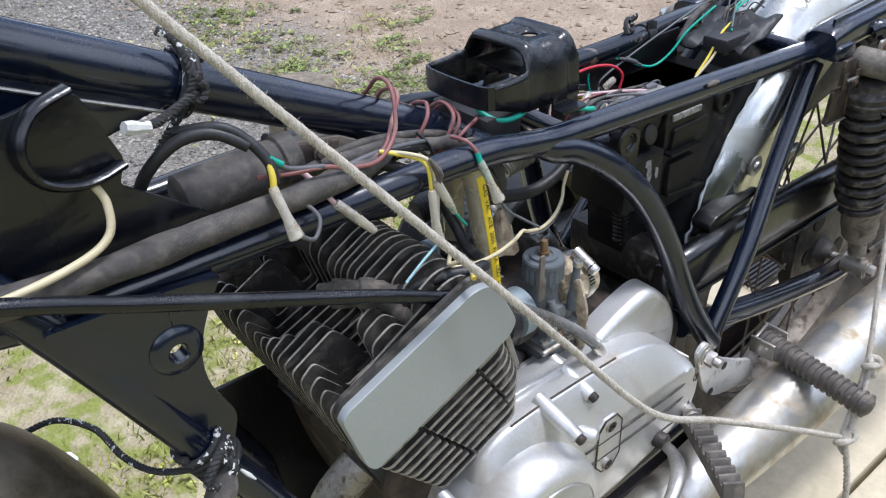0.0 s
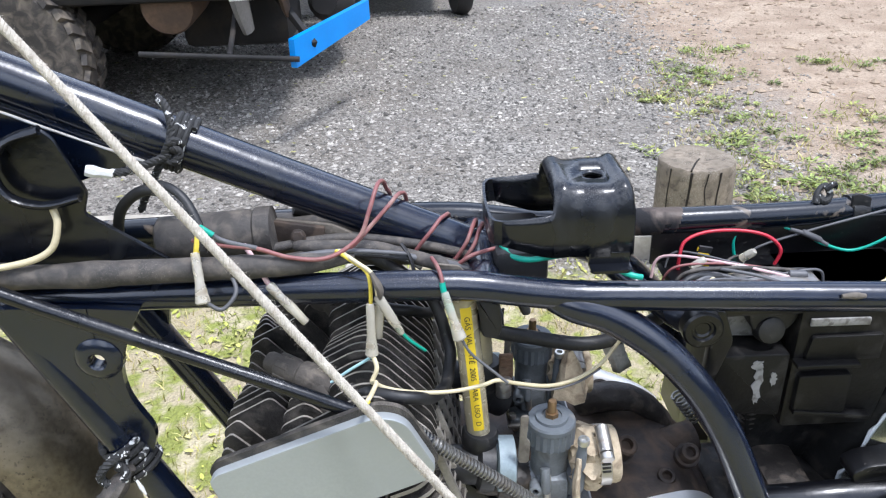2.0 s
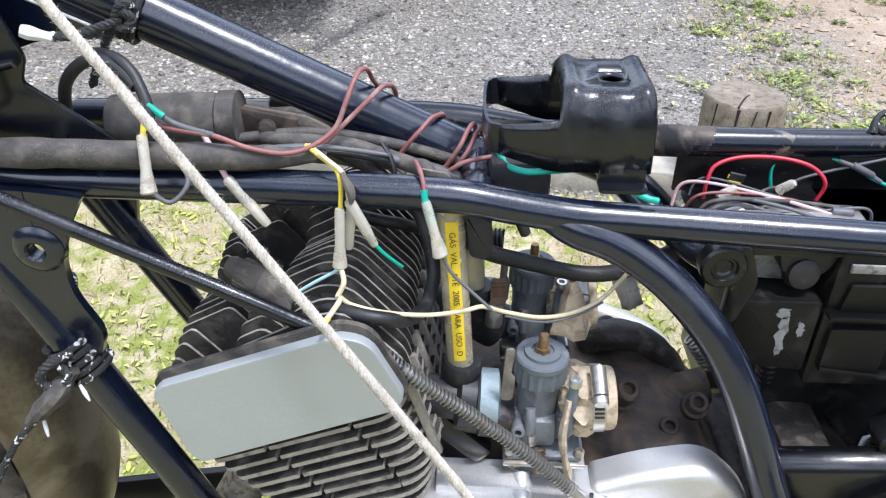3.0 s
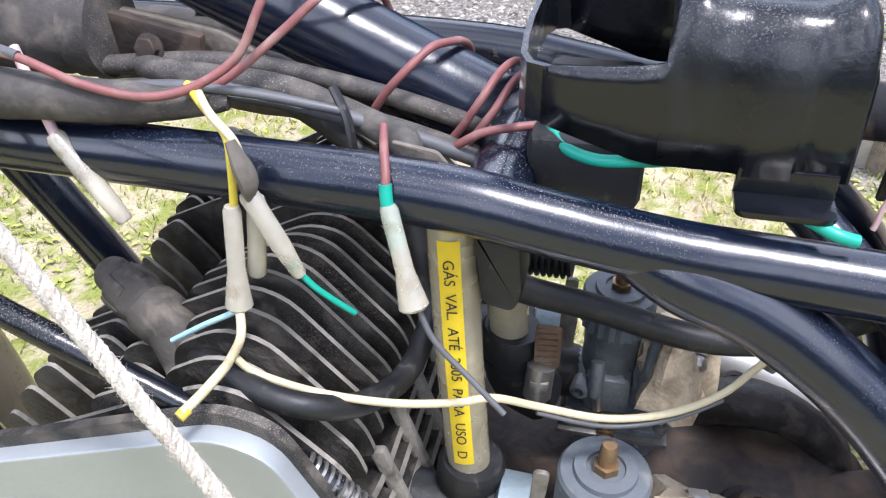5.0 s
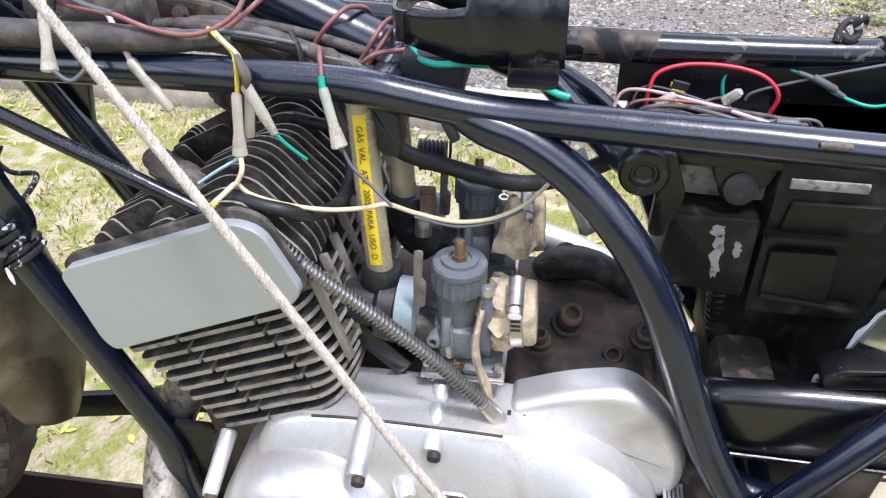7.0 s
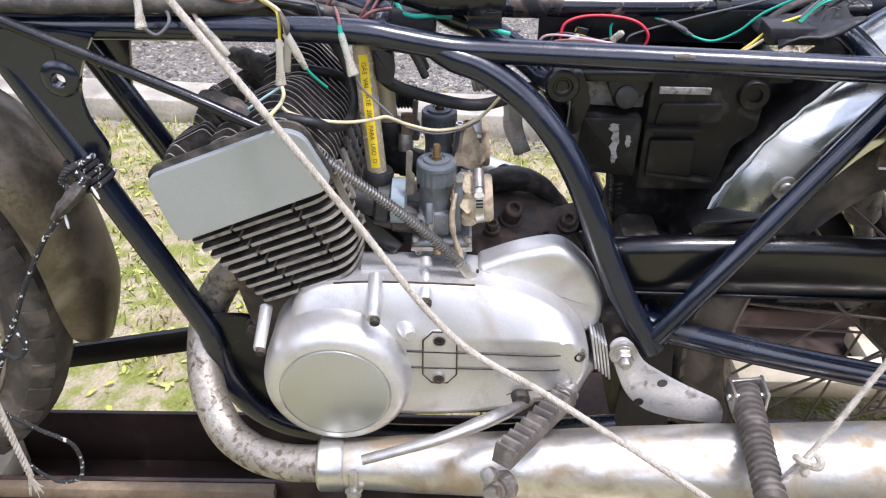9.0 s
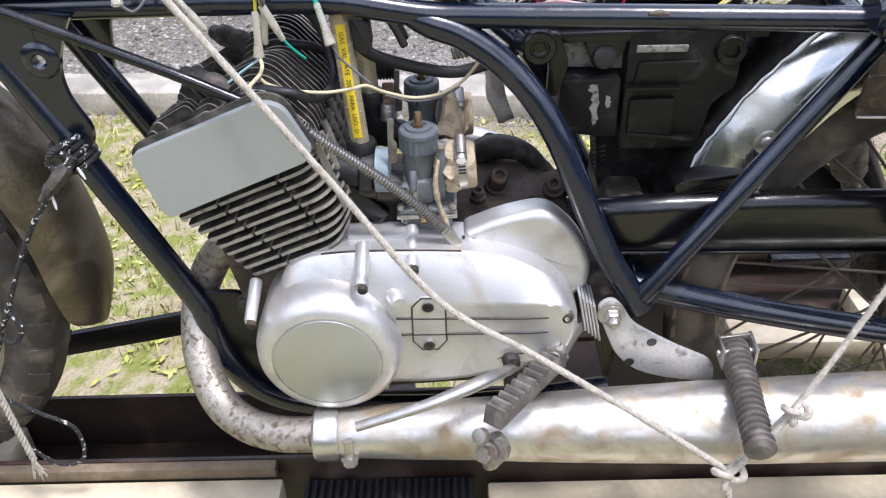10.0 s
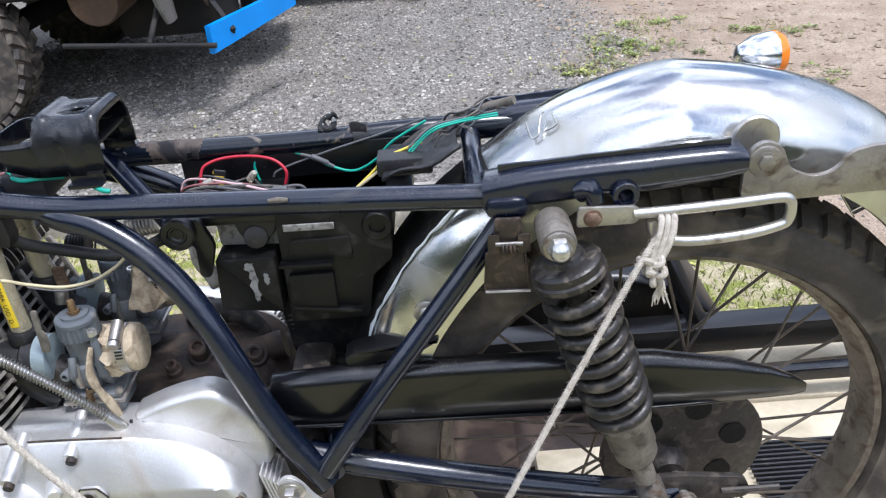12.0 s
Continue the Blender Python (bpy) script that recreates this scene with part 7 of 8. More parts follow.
part("connector_block", turned((0.812, 0.0495, 1.1525), (0.9, -0.15, -0.42), [(0.0022, 0), (0.0034, 0.001), (0.0034, 0.020), (0.0022, 0.022)], 10), W_GREY, bike)
part("tool_strip", beam((0.70, -0.02, 1.134), (0.80, -0.02, 1.134), 0.03, 0.012, 0.003), STEEL, bike)
part("rail_band", bm_join(turned((0.862, 0.0675, 1.1662), (1, 0.09, 0), [(0.0135, 0), (0.0152, 0.0005), (0.0155, 0.009), (0.0150, 0.018), (0.0135, 0.0185)], 20), slab(rounded([(0.862, 1.168), (0.860, 1.187), (0.866, 1.1885), (0.880, 1.184), (0.880, 1.168)], 0.003), 0.056, 0.0585, 0.0006)), RUBBER2, bike, "black band wrapped round the rail")
part("rail_knot", bm_join(sweep([(0.826, 0.060, 1.178), (0.829, 0.066, 1.189), (0.838, 0.070, 1.193), (0.842, 0.066, 1.184), (0.834, 0.060, 1.180), (0.828, 0.068, 1.186)], 0.0036, 8, 4, 1.0, 0.35), sweep([(0.836, 0.064, 1.192), (0.843, 0.062, 1.198), (0.846, 0.066, 1.190)], [0.0034, 0.003, 0.0015], 7, 3, 1.0, 0.4)), CORD, bike, "frayed knot of dark cord")
part("rail_weld", sweep([(0.786, -0.088, 1.1610), (0.795, -0.0885, 1.1615), (0.806, -0.088, 1.1605)], [0.0022, 0.0034, 0.0022], 10, 4, 1.0, 0.3), DUSTY, bike, "scuffed weld bead")
for s, p in ((1, (1.37, 0.135, 1.205)),):
    sig = part("turn_signal", turned(p, (1, 0.1, 0.0), [(0.0, -0.042), (0.014, -0.036), (0.024, -0.018), (0.027, 0.0), (0.027, 0.006)], 28), CHROME, bike, "chrome turn signal with an amber lens")
    part("amber_lens", turned((p[0] + 0.006, p[1] + 0.001, p[2]), (1, 0.1, 0), [(0.027, 0), (0.0275, 0.004), (0.023, 0.012), (0.0, 0.016)], 28), ORANGE, sig)
    part("signal_stalk", sweep([(p[0] - 0.005, p[1], p[2] - 0.02), (p[0] - 0.01, 0.10, p[2] - 0.06)], 0.007, 10, 2), CHROME, sig)


# clutch cable
part("clutch_cable", sweep([(-0.05, -0.095, 1.262), (0.062, -0.098, 1.222), (0.14, -0.104, 1.189), (0.290, -0.123, 1.132), (0.360, -0.126, 1.099), (0.409, -0.128, 1.077), (0.432, -0.129, 1.062)], 0.0060, 12, 4), SATIN, bike, "black clutch cable")
cab = [(0.418, -0.128, 1.074), (0.448, -0.130, 1.048), (0.495, -0.132, 1.011), (0.537, -0.132, 0.973), (0.574, -0.130, 0.932)]
part("cable_core", sweep(cab, 0.0040, 10, 5), STEEL, bike)
path = [Vector(q) for q in spline(cab, 160)]
pts, way, normal = [], 0.0, None
for i, p in enumerate(path):
    t = (path[min(i + 1, len(path) - 1)] - path[max(i - 1, 0)]).normalized()
    if normal is None:
        normal = t.orthogonal().normalized()
    else:
        way += (p - path[i - 1]).length
        normal = (normal - t * normal.dot(t)).normalized()
    a = way / 0.0037 * 2 * math.pi
    pts.append(p + (normal * math.cos(a) + t.cross(normal) * math.sin(a)) * 0.0052)
part("cable_spring", sweep(pts, 0.0012, 5, 1), COILSTEEL, bike, "steel spring round the cable")
part("cable_end", sweep([(0.570, -0.130, 0.937), (0.582, -0.128, 0.918), (0.584, -0.124, 0.905)], [0.006, 0.0075, 0.008], 12, 3), STEEL, bike)


def wire(pts, r, m, label=""):
    return part("wire", sweep(pts, r, 12, 8), m, bike, label)


def sleeve(a, b, r0=0.0045, r1=0.0062):
    r0, r1 = r0 * 0.85, r1 * 0.9
    a, b = Vector(a), Vector(b)
    return part("wire_sleeve", turned(a, b - a, [(r0 * 0.8, 0), (r0, 0.002), (r0, (b - a).length * 0.6), (r1, (b - a).length * 0.97), (r1 * 0.8, (b - a).length), (r1 * 0.5, (b - a).length * 0.9)], 12), PVC, bike, "cloudy plastic wire sleeve")


# pinkish red lead wound round the spine
RW = 0.0019
wire([(0.245, -0.068, 1.232), (0.27, -0.072, 1.228), (0.298, -0.075, 1.225), (0.322, -0.075, 1.216), (0.346, -0.072, 1.211), (0.364, -0.065, 1.213), (0.381, -0.055, 1.223), (0.389, -0.045, 1.240), (0.394, -0.034, 1.252), (0.397, -0.020, 1.255), (0.400, -0.004, 1.250), (0.402, 0.012, 1.236), (0.404, 0.026, 1.224), (0.404, 0.033, 1.206)], RW, W_RED, "faded red wire wound round the tube")
wire([(0.352, -0.055, 1.204), (0.372, -0.052, 1.211), (0.392, -0.037, 1.226), (0.405, -0.028, 1.237), (0.412, -0.014, 1.240), (0.415, 0.0, 1.236), (0.418, 0.016, 1.228), (0.419, 0.030, 1.212), (0.418, 0.034, 1.198)], RW, W_RED)
wire([(0.419, -0.010, 1.178), (0.424, -0.022, 1.186), (0.432, -0.0245, 1.198), (0.441, -0.022, 1.208), (0.449, -0.012, 1.214), (0.454, 0.0, 1.212), (0.457, 0.016, 1.206), (0.458, 0.030, 1.196), (0.457, 0.035, 1.180)], RW, W_RED)
wire([(0.452, -0.008, 1.160), (0.457, -0.020, 1.172), (0.465, -0.023, 1.184), (0.473, -0.021, 1.197), (0.478, -0.008, 1.203), (0.482, 0.010, 1.201), (0.484, 0.028, 1.190), (0.483, 0.036, 1.172)], RW, W_RED)
wire([(0.458, -0.006, 1.158), (0.463, -0.020, 1.168), (0.471, -0.024, 1.181), (0.479, -0.022, 1.193), (0.484, -0.008, 1.199), (0.488, 0.010, 1.197), (0.490, 0.028, 1.186), (0.489, 0.036, 1.168)], RW, W_RED)
wire([(0.452, -0.025, 1.165), (0.461, -0.033, 1.177), (0.475, -0.035, 1.188), (0.490, -0.030, 1.190), (0.505, -0.022, 1.189)], RW, W_RED)
wire([(0.500, -0.024, 1.199), (0.503, -0.030, 1.194), (0.510, -0.040, 1.189), (0.523, -0.045, 1.187), (0.539, -0.045, 1.188), (0.559, -0.030, 1.182)], 0.0026, W_GREEN, "green wire under the bracket")
wire([(0.602, -0.06, 1.180), (0.612, -0.066, 1.178), (0.62, -0.066, 1.176)], 0.0026, W_GREEN)
# leads over the near rail
wire([(0.360, -0.060, 1.212), (0.370, -0.070, 1.210), (0.385, -0.082, 1.204), (0.3885, -0.088, 1.195), (0.388, -0.091, 1.178)], 0.0017, W_YELLOW, "yellow wire")
wire([(0.362, -0.058, 1.211), (0.378, -0.078, 1.210), (0.391, -0.086, 1.202), (0.394, -0.089, 1.184)], 0.0018, W_CREAM)
sleeve((0.3875, -0.092, 1.178), (0.386, -0.100, 1.132), 0.0044, 0.0066)
sleeve((0.396, -0.087, 1.180), (0.3915, -0.090, 1.143), 0.0046, 0.0046)
sleeve((0.394, -0.090, 1.184), (0.412, -0.092, 1.147), 0.0050, 0.0034)
wire([(0.408, -0.092, 1.154), (0.416, -0.091, 1.142), (0.424, -0.088, 1.132), (0.431, -0.085, 1.124)], 0.0014, W_GREEN)
wire([(0.386, -0.100, 1.134), (0.390, -0.110, 1.126), (0.3855, -0.115, 1.116), (0.390, -0.128, 1.124), (0.387, -0.140, 1.123), (0.383, -0.149, 1.121)], 0.0020, W_CREAM, "cream wire tail")
wire([(0.384, -0.147, 1.121), (0.382, -0.151, 1.120)], 0.0023, W_YELLOW)
wire([(0.386, -0.112, 1.115), (0.395, -0.112, 1.107), (0.420, -0.110, 1.099), (0.451, -0.105, 1.094), (0.478, -0.100, 1.095), (0.493, -0.095, 1.096), (0.511, -0.085, 1.084), (0.541, -0.075, 1.072), (0.569, -0.065, 1.071), (0.591, -0.055, 1.078), (0.604, -0.045, 1.086), (0.615, -0.04, 1.098)], 0.0018, W_CREAM, "cream wire hanging across the carburettors")
wire([(0.511, -0.086, 1.081), (0.541, -0.0765, 1.0685), (0.569, -0.0665, 1.068), (0.592, -0.056, 1.075)], 0.0011, W_GREY)
wire([(0.349, -0.1, 1.106), (0.366, -0.1, 1.118), (0.383, -0.1, 1.129), (0.389, -0.098, 1.134)], 0.0013, W_BLUE)
wire([(0.362, -0.058, 1.210), (0.385, -0.052, 1.206), (0.42, -0.045, 1.198)], 0.0020, W_GREY)
part("tape_wad", sweep([(0.390, -0.088, 1.205), (0.394, -0.0905, 1.197), (0.3965, -0.0915, 1.190), (0.396, -0.0915, 1.182)], [0.0030, 0.0058, 0.0062, 0.0030], 9, 5, 0.55, 0.55), DUSTY, bike, "dusty wad of old tape")
wire([(0.440, -0.056, 1.199), (0.4445, -0.071, 1.1985), (0.4475, -0.0805, 1.192), (0.448, -0.0840, 1.186)], 0.0018, W_RED)
wire([(0.4478, -0.0825, 1.1895), (0.4488, -0.0850, 1.182), (0.4515, -0.087, 1.172), (0.454, -0.089, 1.165)], 0.0026, W_GREEN)
sleeve((0.4490, -0.0850, 1.182), (0.461, -0.097, 1.142), 0.0044, 0.0070)
wire([(0.460, -0.094, 1.146), (0.469, -0.100, 1.130), (0.485, -0.105, 1.116), (0.500, -0.110, 1.104)], 0.0013, W_GREY, "thin grey wire")
wire([(0.284, -0.060, 1.222), (0.291, -0.066, 1.213), (0.297, -0.071, 1.202), (0.304, -0.076, 1.190)], 0.0022, W_PINK)
sleeve((0.303, -0.076, 1.192), (0.332, -0.085, 1.158), 0.0052, 0.0040)
wire([(0.205, -0.03, 1.268), (0.228, -0.05, 1.272), (0.243, -0.060, 1.263), (0.254, -0.073, 1.244), (0.253, -0.079, 1.228)], 0.0042, RUBBER2)
wire([(0.254, -0.073, 1.246), (0.252, -0.080, 1.234), (0.250, -0.082, 1.224)], 0.0026, W_YELLOW)
sleeve((0.2495, -0.082, 1.228), (0.254, -0.100, 1.190), 0.0046, 0.0070)
wire([(0.256, -0.100, 1.192), (0.268, -0.100, 1.184), (0.279, -0.092, 1.193), (0.276, -0.082, 1.202), (0.266, -0.075, 1.206)], 0.0018, W_GREY)
wire([(0.254, -0.072, 1.246), (0.27, -0.071, 1.232), (0.298, -0.075, 1.2255)], 0.0022, W_GREY)
wire([(0.254, -0.0735, 1.247), (0.259, -0.0735, 1.2425), (0.264, -0.0735, 1.2385)], 0.0025, W_GREEN)
wire([(0.136, -0.060, 1.262), (0.139, -0.066, 1.250), (0.132, -0.075, 1.232), (0.105, -0.082, 1.224), (0.05, -0.09, 1.223), (-0.05, -0.09, 1.226)], 0.0029, W_CREAM, "cream wire from the bracket")
part("loom_loop", sweep([(0.165, -0.02, 1.21), (0.178, -0.032, 1.245), (0.202, -0.042, 1.266), (0.226, -0.052, 1.268), (0.245, -0.064, 1.256)], 0.0048, 12, 6), RUBBER2, bike)
# wires between the rails
wire([(0.683, 0.028, 1.128), (0.684, 0.030, 1.143), (0.690, 0.035, 1.156), (0.712, 0.040, 1.162), (0.745, 0.040, 1.162), (0.771, 0.035, 1.157), (0.784, 0.030, 1.144), (0.780, 0.030, 1.127)], 0.0018, W_RED2, "red wire loop")
wire([(0.749, 0.048, 1.120), (0.744, 0.050, 1.147), (0.756, 0.053, 1.160), (0.778, 0.054, 1.161), (0.812, 0.050, 1.151), (0.834, 0.045, 1.140), (0.861, 0.040, 1.134), (0.887, 0.035, 1.147), (0.91, 0.03, 1.17), (0.95, 0.02, 1.195)], 0.0016, W_GREEN, "green wire loop")
wire([(0.800, 0.0505, 1.1555), (0.818, 0.0485, 1.1495), (0.838, 0.0445, 1.139)], 0.0022, W_GREY)
wire([(0.764, 0.050, 1.130), (0.774, 0.050, 1.139), (0.833, 0.050, 1.157), (0.900, 0.050, 1.174), (0.95, 0.045, 1.19)], 0.0014, W_GREY)
wire([(0.865, -0.02, 1.135), (0.885, -0.02, 1.152), (0.905, -0.018, 1.170), (0.925, -0.012, 1.176), (0.945, -0.01, 1.182)], 0.0016, W_YELLOW)
wire([(0.86, -0.022, 1.133), (0.885, -0.024, 1.150), (0.91, -0.022, 1.168)], 0.0016, W_CREAM)
for k in range(3):
    wire([(0.93, -0.02, 1.172 + 0.004 * k), (0.955, -0.005, 1.190 + 0.003 * k), (0.985, 0.0 + 0.006 * k, 1.197), (1.03, 0.008 * k, 1.202)], 0.0012, (W_GREEN, W_GREEN, W_GREY)[k])
for k in range(4):
    wire([(0.655 + 0.01 * k, -0.03 + 0.008 * k, 1.130), (0.68 + 0.008 * k, -0.02, 1.146 - 0.003 * k), (0.71, -0.01, 1.140), (0.75 + 0.01 * k, 0.0, 1.134)], 0.0032 - 0.0003 * k, (RUBBER2, W_GREY, W_CREAM, SLEEVE)[k])
rr = random.Random(17)
for k in range(9):
    x0, x1 = 0.655 + rr.uniform(0.0, 0.03), 0.72 + rr.uniform(0.0, 0.10)
    y0, y1 = rr.uniform(-0.02, 0.035), rr.uniform(-0.03, 0.03)
    wire([(x0, y0, 1.120), (x0 + 0.012, y0 + rr.uniform(-0.006, 0.006), 1.140 + rr.uniform(-0.002, 0.006)), ((x0 + x1) / 2, (y0 + y1) / 2, 1.139 + rr.uniform(-0.004, 0.006)), (x1 - 0.01, y1, 1.138 + rr.uniform(-0.004, 0.004)), (x1, y1, 1.128)], rr.uniform(0.0011, 0.0018), (W_GREY, SLEEVE, W_PINK, W_GREY, W_GREY, RUBBER2, W_RED, W_GREY, SLEEVE)[k])
for x, y, way in ((0.688, 0.008, (0.6, 0.1, 0.35)), (0.722, 0.000, (0.9, 0.2, 0.1)), (0.742, 0.022, (0.4, -0.3, 0.5)), (0.775, -0.012, (0.9, -0.2, 0.05))):
    part("lead_plug", turned((x, y, 1.140), way, [(0.0025, 0), (0.0042, 0.001), (0.0042, 0.014), (0.0028, 0.017), (0.0, 0.0175)], 10), PVC if x < 0.75 else W_GREY, bike, "small plastic lead plug")
part("printed_band", block((0.030, 0.004, 0.012), Matrix.Translation((0.431, 0.002, 1.166)) @ pose(0, 0, 0, 30, 12, 0), 0.001), RUBBER2, bike, "black band with yellow print")
part("printed_band_mark", bm_join(*[block((0.0036, 0.0014, 0.009), Matrix.Translation((0.4215 + 0.0062 * k, 0.0002, 1.1685 - 0.0013 * k)) @ pose(0, 0, 0, 30, 12, 0), 0) for k in range(4)]), TAPE, bike)
part("printed_tag", block((0.014, 0.003, 0.024), Matrix.Translation((0.706, 0.030, 1.141)) @ pose(0, 0, 0, 10, 12, 0), 0.001), RUBBER2, bike, "black tag with yellow print")
part("tag_print", bm_join(*[block((0.011, 0.0012, 0.0035), Matrix.Translation((0.7055 + 0.001 * k, 0.028, 1.149 - 0.0055 * k)) @ pose(0, 0, 0, 10, 12, 0), 0) for k in range(4)]), TAPE, bike)
part("harness", sweep([(0.915, 0.045, 1.150), (0.940, 0.050, 1.168), (0.975, 0.055, 1.180), (1.01, 0.052, 1.190), (1.04, 0.042, 1.199)], 0.0046, 10, 5, 1.0, 0.2), SLEEVE, bike, "taped harness")
part("harness_end", sweep([(1.00, 0.046, 1.191), (1.025, 0.038, 1.200), (1.05, 0.026, 1.209)], 0.0054, 10, 4, 1.0, 0.3), DUSTY, bike)
rr = random.Random(23)
for k in range(10):
    x0, y0 = 0.935 + rr.uniform(0, 0.05), rr.uniform(-0.02, 0.05)
    pts = [(x0, y0, 1.165)]
    for q in range(4):
        x0, y0 = x0 + rr.uniform(0.008, 0.022), y0 + rr.uniform(-0.012, 0.012)
        pts.append((x0, y0, 1.170 + 0.28 * (x0 - 0.935) + rr.uniform(0.0, 0.014)))
    wire(pts, rr.uniform(0.0009, 0.0016), (W_GREY, RUBBER2, SLEEVE, W_GREY, DUSTY)[k % 5])
flap = []
for k in range(9):
    x = 0.90 + 0.0105 * k
    flap.append([(x + 0.003 * math.sin(q * 1.3), -0.055 + 0.0115 * q, 1.160 + 0.0035 * k + 0.005 * math.sin(q * 1.7 + k * 0.9) - 0.0006 * q) for q in range(9)])
flap_ob = part("terminal_flap", loft(flap, False), RUBBER2, bike, "cracked black rubber flap over the terminals")
flap_ob.modifiers.new("thickness", "SOLIDIFY").thickness = 0.003

# ---- ropes ----
rope = thing("tie_rope", (0.87, -0.31, 0.62), "pale natural fibre rope pulled tight over the engine", "rope")
ROPE_R = 0.0039


def fuzz(pts, count, r, seed):
    """Loose fibres standing off the rope."""
    rr = random.Random(seed)
    line = [Vector(q) for q in spline(pts, 8)]
    bm = bmesh.new()
    for _ in range(count):
        k = rr.randrange(len(line) - 1)
        p = line[k].lerp(line[k + 1], rr.random())
        d = Vector((rr.gauss(0, 1), rr.gauss(0, 1), rr.gauss(0, 1))).normalized()
        w = d.orthogonal().normalized() * 0.00016
        tip = p + d * (r + rr.uniform(0.001, 0.0035)) + (line[k + 1] - line[k]).normalized() * rr.uniform(-0.005, 0.005)
        bm.faces.new([bm.verts.new(q) for q in (p + d * r * 0.8 - w, p + d * r * 0.8 + w, tip)])
    tagged(part("rope_fuzz", bm, ROPE, rope), kind="stuff")

main = [(0.08, -0.070, 1.505), (0.176, -0.099, 1.385), (0.317, -0.142, 1.209), (0.405, -0.169, 1.099), (0.461, -0.186, 1.028), (0.564, -0.217, 0.900), (0.666, -0.238, 0.838), (0.788, -0.270, 0.767), (0.875, -0.297, 0.716)]
part("rope_run", strand(main, ROPE_R, 4, 78, 0.46), ROPE, rope)
fuzz(main, 6500, ROPE_R, 5)
back = [(0.875, -0.297, 0.714), (0.939, -0.280, 0.792), (0.994, -0.250, 0.864), (1.066, -0.210, 0.974), (1.144, -0.170, 1.094), (1.177, -0.145, 1.125)]
part("rope_run", strand(back, ROPE_R * 0.86, 4, 84, 0.46), ROPE, rope)
fuzz(back, 3600, ROPE_R, 6)
double = [(0.877, -0.303, 0.714), (0.905, -0.297, 0.752), (0.932, -0.288, 0.786), (0.941, -0.284, 0.797)]
part("rope_run", strand(double, ROPE_R * 0.9, 4, 84, 0.46), ROPE, rope)
fuzz(double, 500, ROPE_R, 8)
for c, s in (((0.876, -0.300, 0.712), 0.012), ((0.939, -0.284, 0.792), 0.009)):
    loops = [(c[0] + s * (math.sin(t) + 1.3 * math.sin(2 * t)) * 0.62, c[1] - 0.003 - 0.006 * math.sin(3 * t), c[2] + s * (math.cos(t) - 1.3 * math.cos(2 * t)) * 0.62) for t in np.linspace(0.0, 6.1, 17)]
    part("knot", sweep(loops, ROPE_R * 1.05, 8, 4, 1.0, 0.25), ROPE, rope)
part("rope_run", strand([(0.876, -0.302, 0.712), (0.882, -0.318, 0.64), (0.884, -0.335, 0.50), (0.882, -0.34, 0.402)], ROPE_R, 3, 45), ROPE, rope)
for k in range(3):
    x = 1.172 + 0.0062 * k
    part("lashing", sweep([(1.164 + 0.003 * k, -0.150, 1.094), (x - 0.004, -0.143, 1.106), (x, -0.129, 1.116), (x + 0.002, -0.130, 1.130), (x + 0.001, -0.146, 1.135), (x - 0.003, -0.155, 1.122), (x - 0.010, -0.160, 1.106), (1.160 + 0.003 * k, -0.161, 1.096)], ROPE_R * 0.85, 8, 4, 1.0, 0.2), ROPE, rope)
for c, s in (((1.160, -0.160, 1.096), 0.0085), ((1.164, -0.161, 1.084), 0.0075)):
    loops = [(c[0] + s * (math.sin(t) + 1.2 * math.sin(2 * t)) * 0.62, c[1] - 0.002 - 0.005 * math.sin(3 * t), c[2] + s * (math.cos(t) - 1.2 * math.cos(2 * t)) * 0.62) for t in np.linspace(0.0, 6.1, 17)]
    part("knot", sweep(loops, ROPE_R * 0.9, 8, 4, 1.0, 0.25), ROPE, rope)
part("rope_run", strand([(1.164, -0.161, 1.086), (1.170, -0.163, 1.075), (1.172, -0.162, 1.066)], ROPE_R * 1.0, 3, 45), ROPE, rope)
rr = random.Random(31)
tuft = bmesh.new()
for k in range(16):
    q = (1.171 + rr.uniform(-0.009, 0.010), -0.162 + rr.uniform(-0.006, 0.006), 1.050 + rr.uniform(-0.004, 0.006))
    tuft = bm_join(tuft, sweep([(1.171 + rr.uniform(-0.003, 0.003), -0.162, 1.070), ((1.171 + q[0]) / 2 + rr.uniform(-0.002, 0.002), -0.163, 1.062), q], [0.0014, 0.0013, 0.0005], 5, 3))
part("frayed_end", tuft, ROPE, rope, "frayed rope end")

cord = thing("cord", (0.0, -0.12, 0.5), "black and white flecked cord tied round the frame", "cord")


def flecked(pts, r=0.0042):
    part("cord_run", strand(pts, r * 0.68, 3, 85, 0.5), CORD, cord)


part("cord_run", helix((0.222, 0.0035, 1.294), (0.236, 0.004, 1.2873), 0.0238, 0.0028, 3.2, 8, 1.0, 24), CORD, cord)
flecked([(0.236, -0.020, 1.298), (0.233, -0.0275, 1.303), (0.226, -0.029, 1.297), (0.224, -0.0285, 1.289), (0.231, -0.030, 1.287), (0.236, -0.028, 1.294), (0.230, -0.031, 1.299)], 0.0050)
flecked([(0.229, -0.026, 1.300), (0.230, -0.018, 1.316), (0.226, -0.010, 1.328), (0.219, -0.004, 1.334)], 0.0050)
flecked([(0.228, -0.029, 1.293), (0.214, -0.033, 1.288), (0.195, -0.040, 1.284), (0.180, -0.047, 1.285)], 0.0052)
part("cord_end", sweep([(0.184, -0.046, 1.284), (0.174, -0.05, 1.288), (0.166, -0.052, 1.291)], [0.0036, 0.0052, 0.0042], 8, 3, 1.0, 0.3), CORDFLECK, cord, "frayed white cord end")
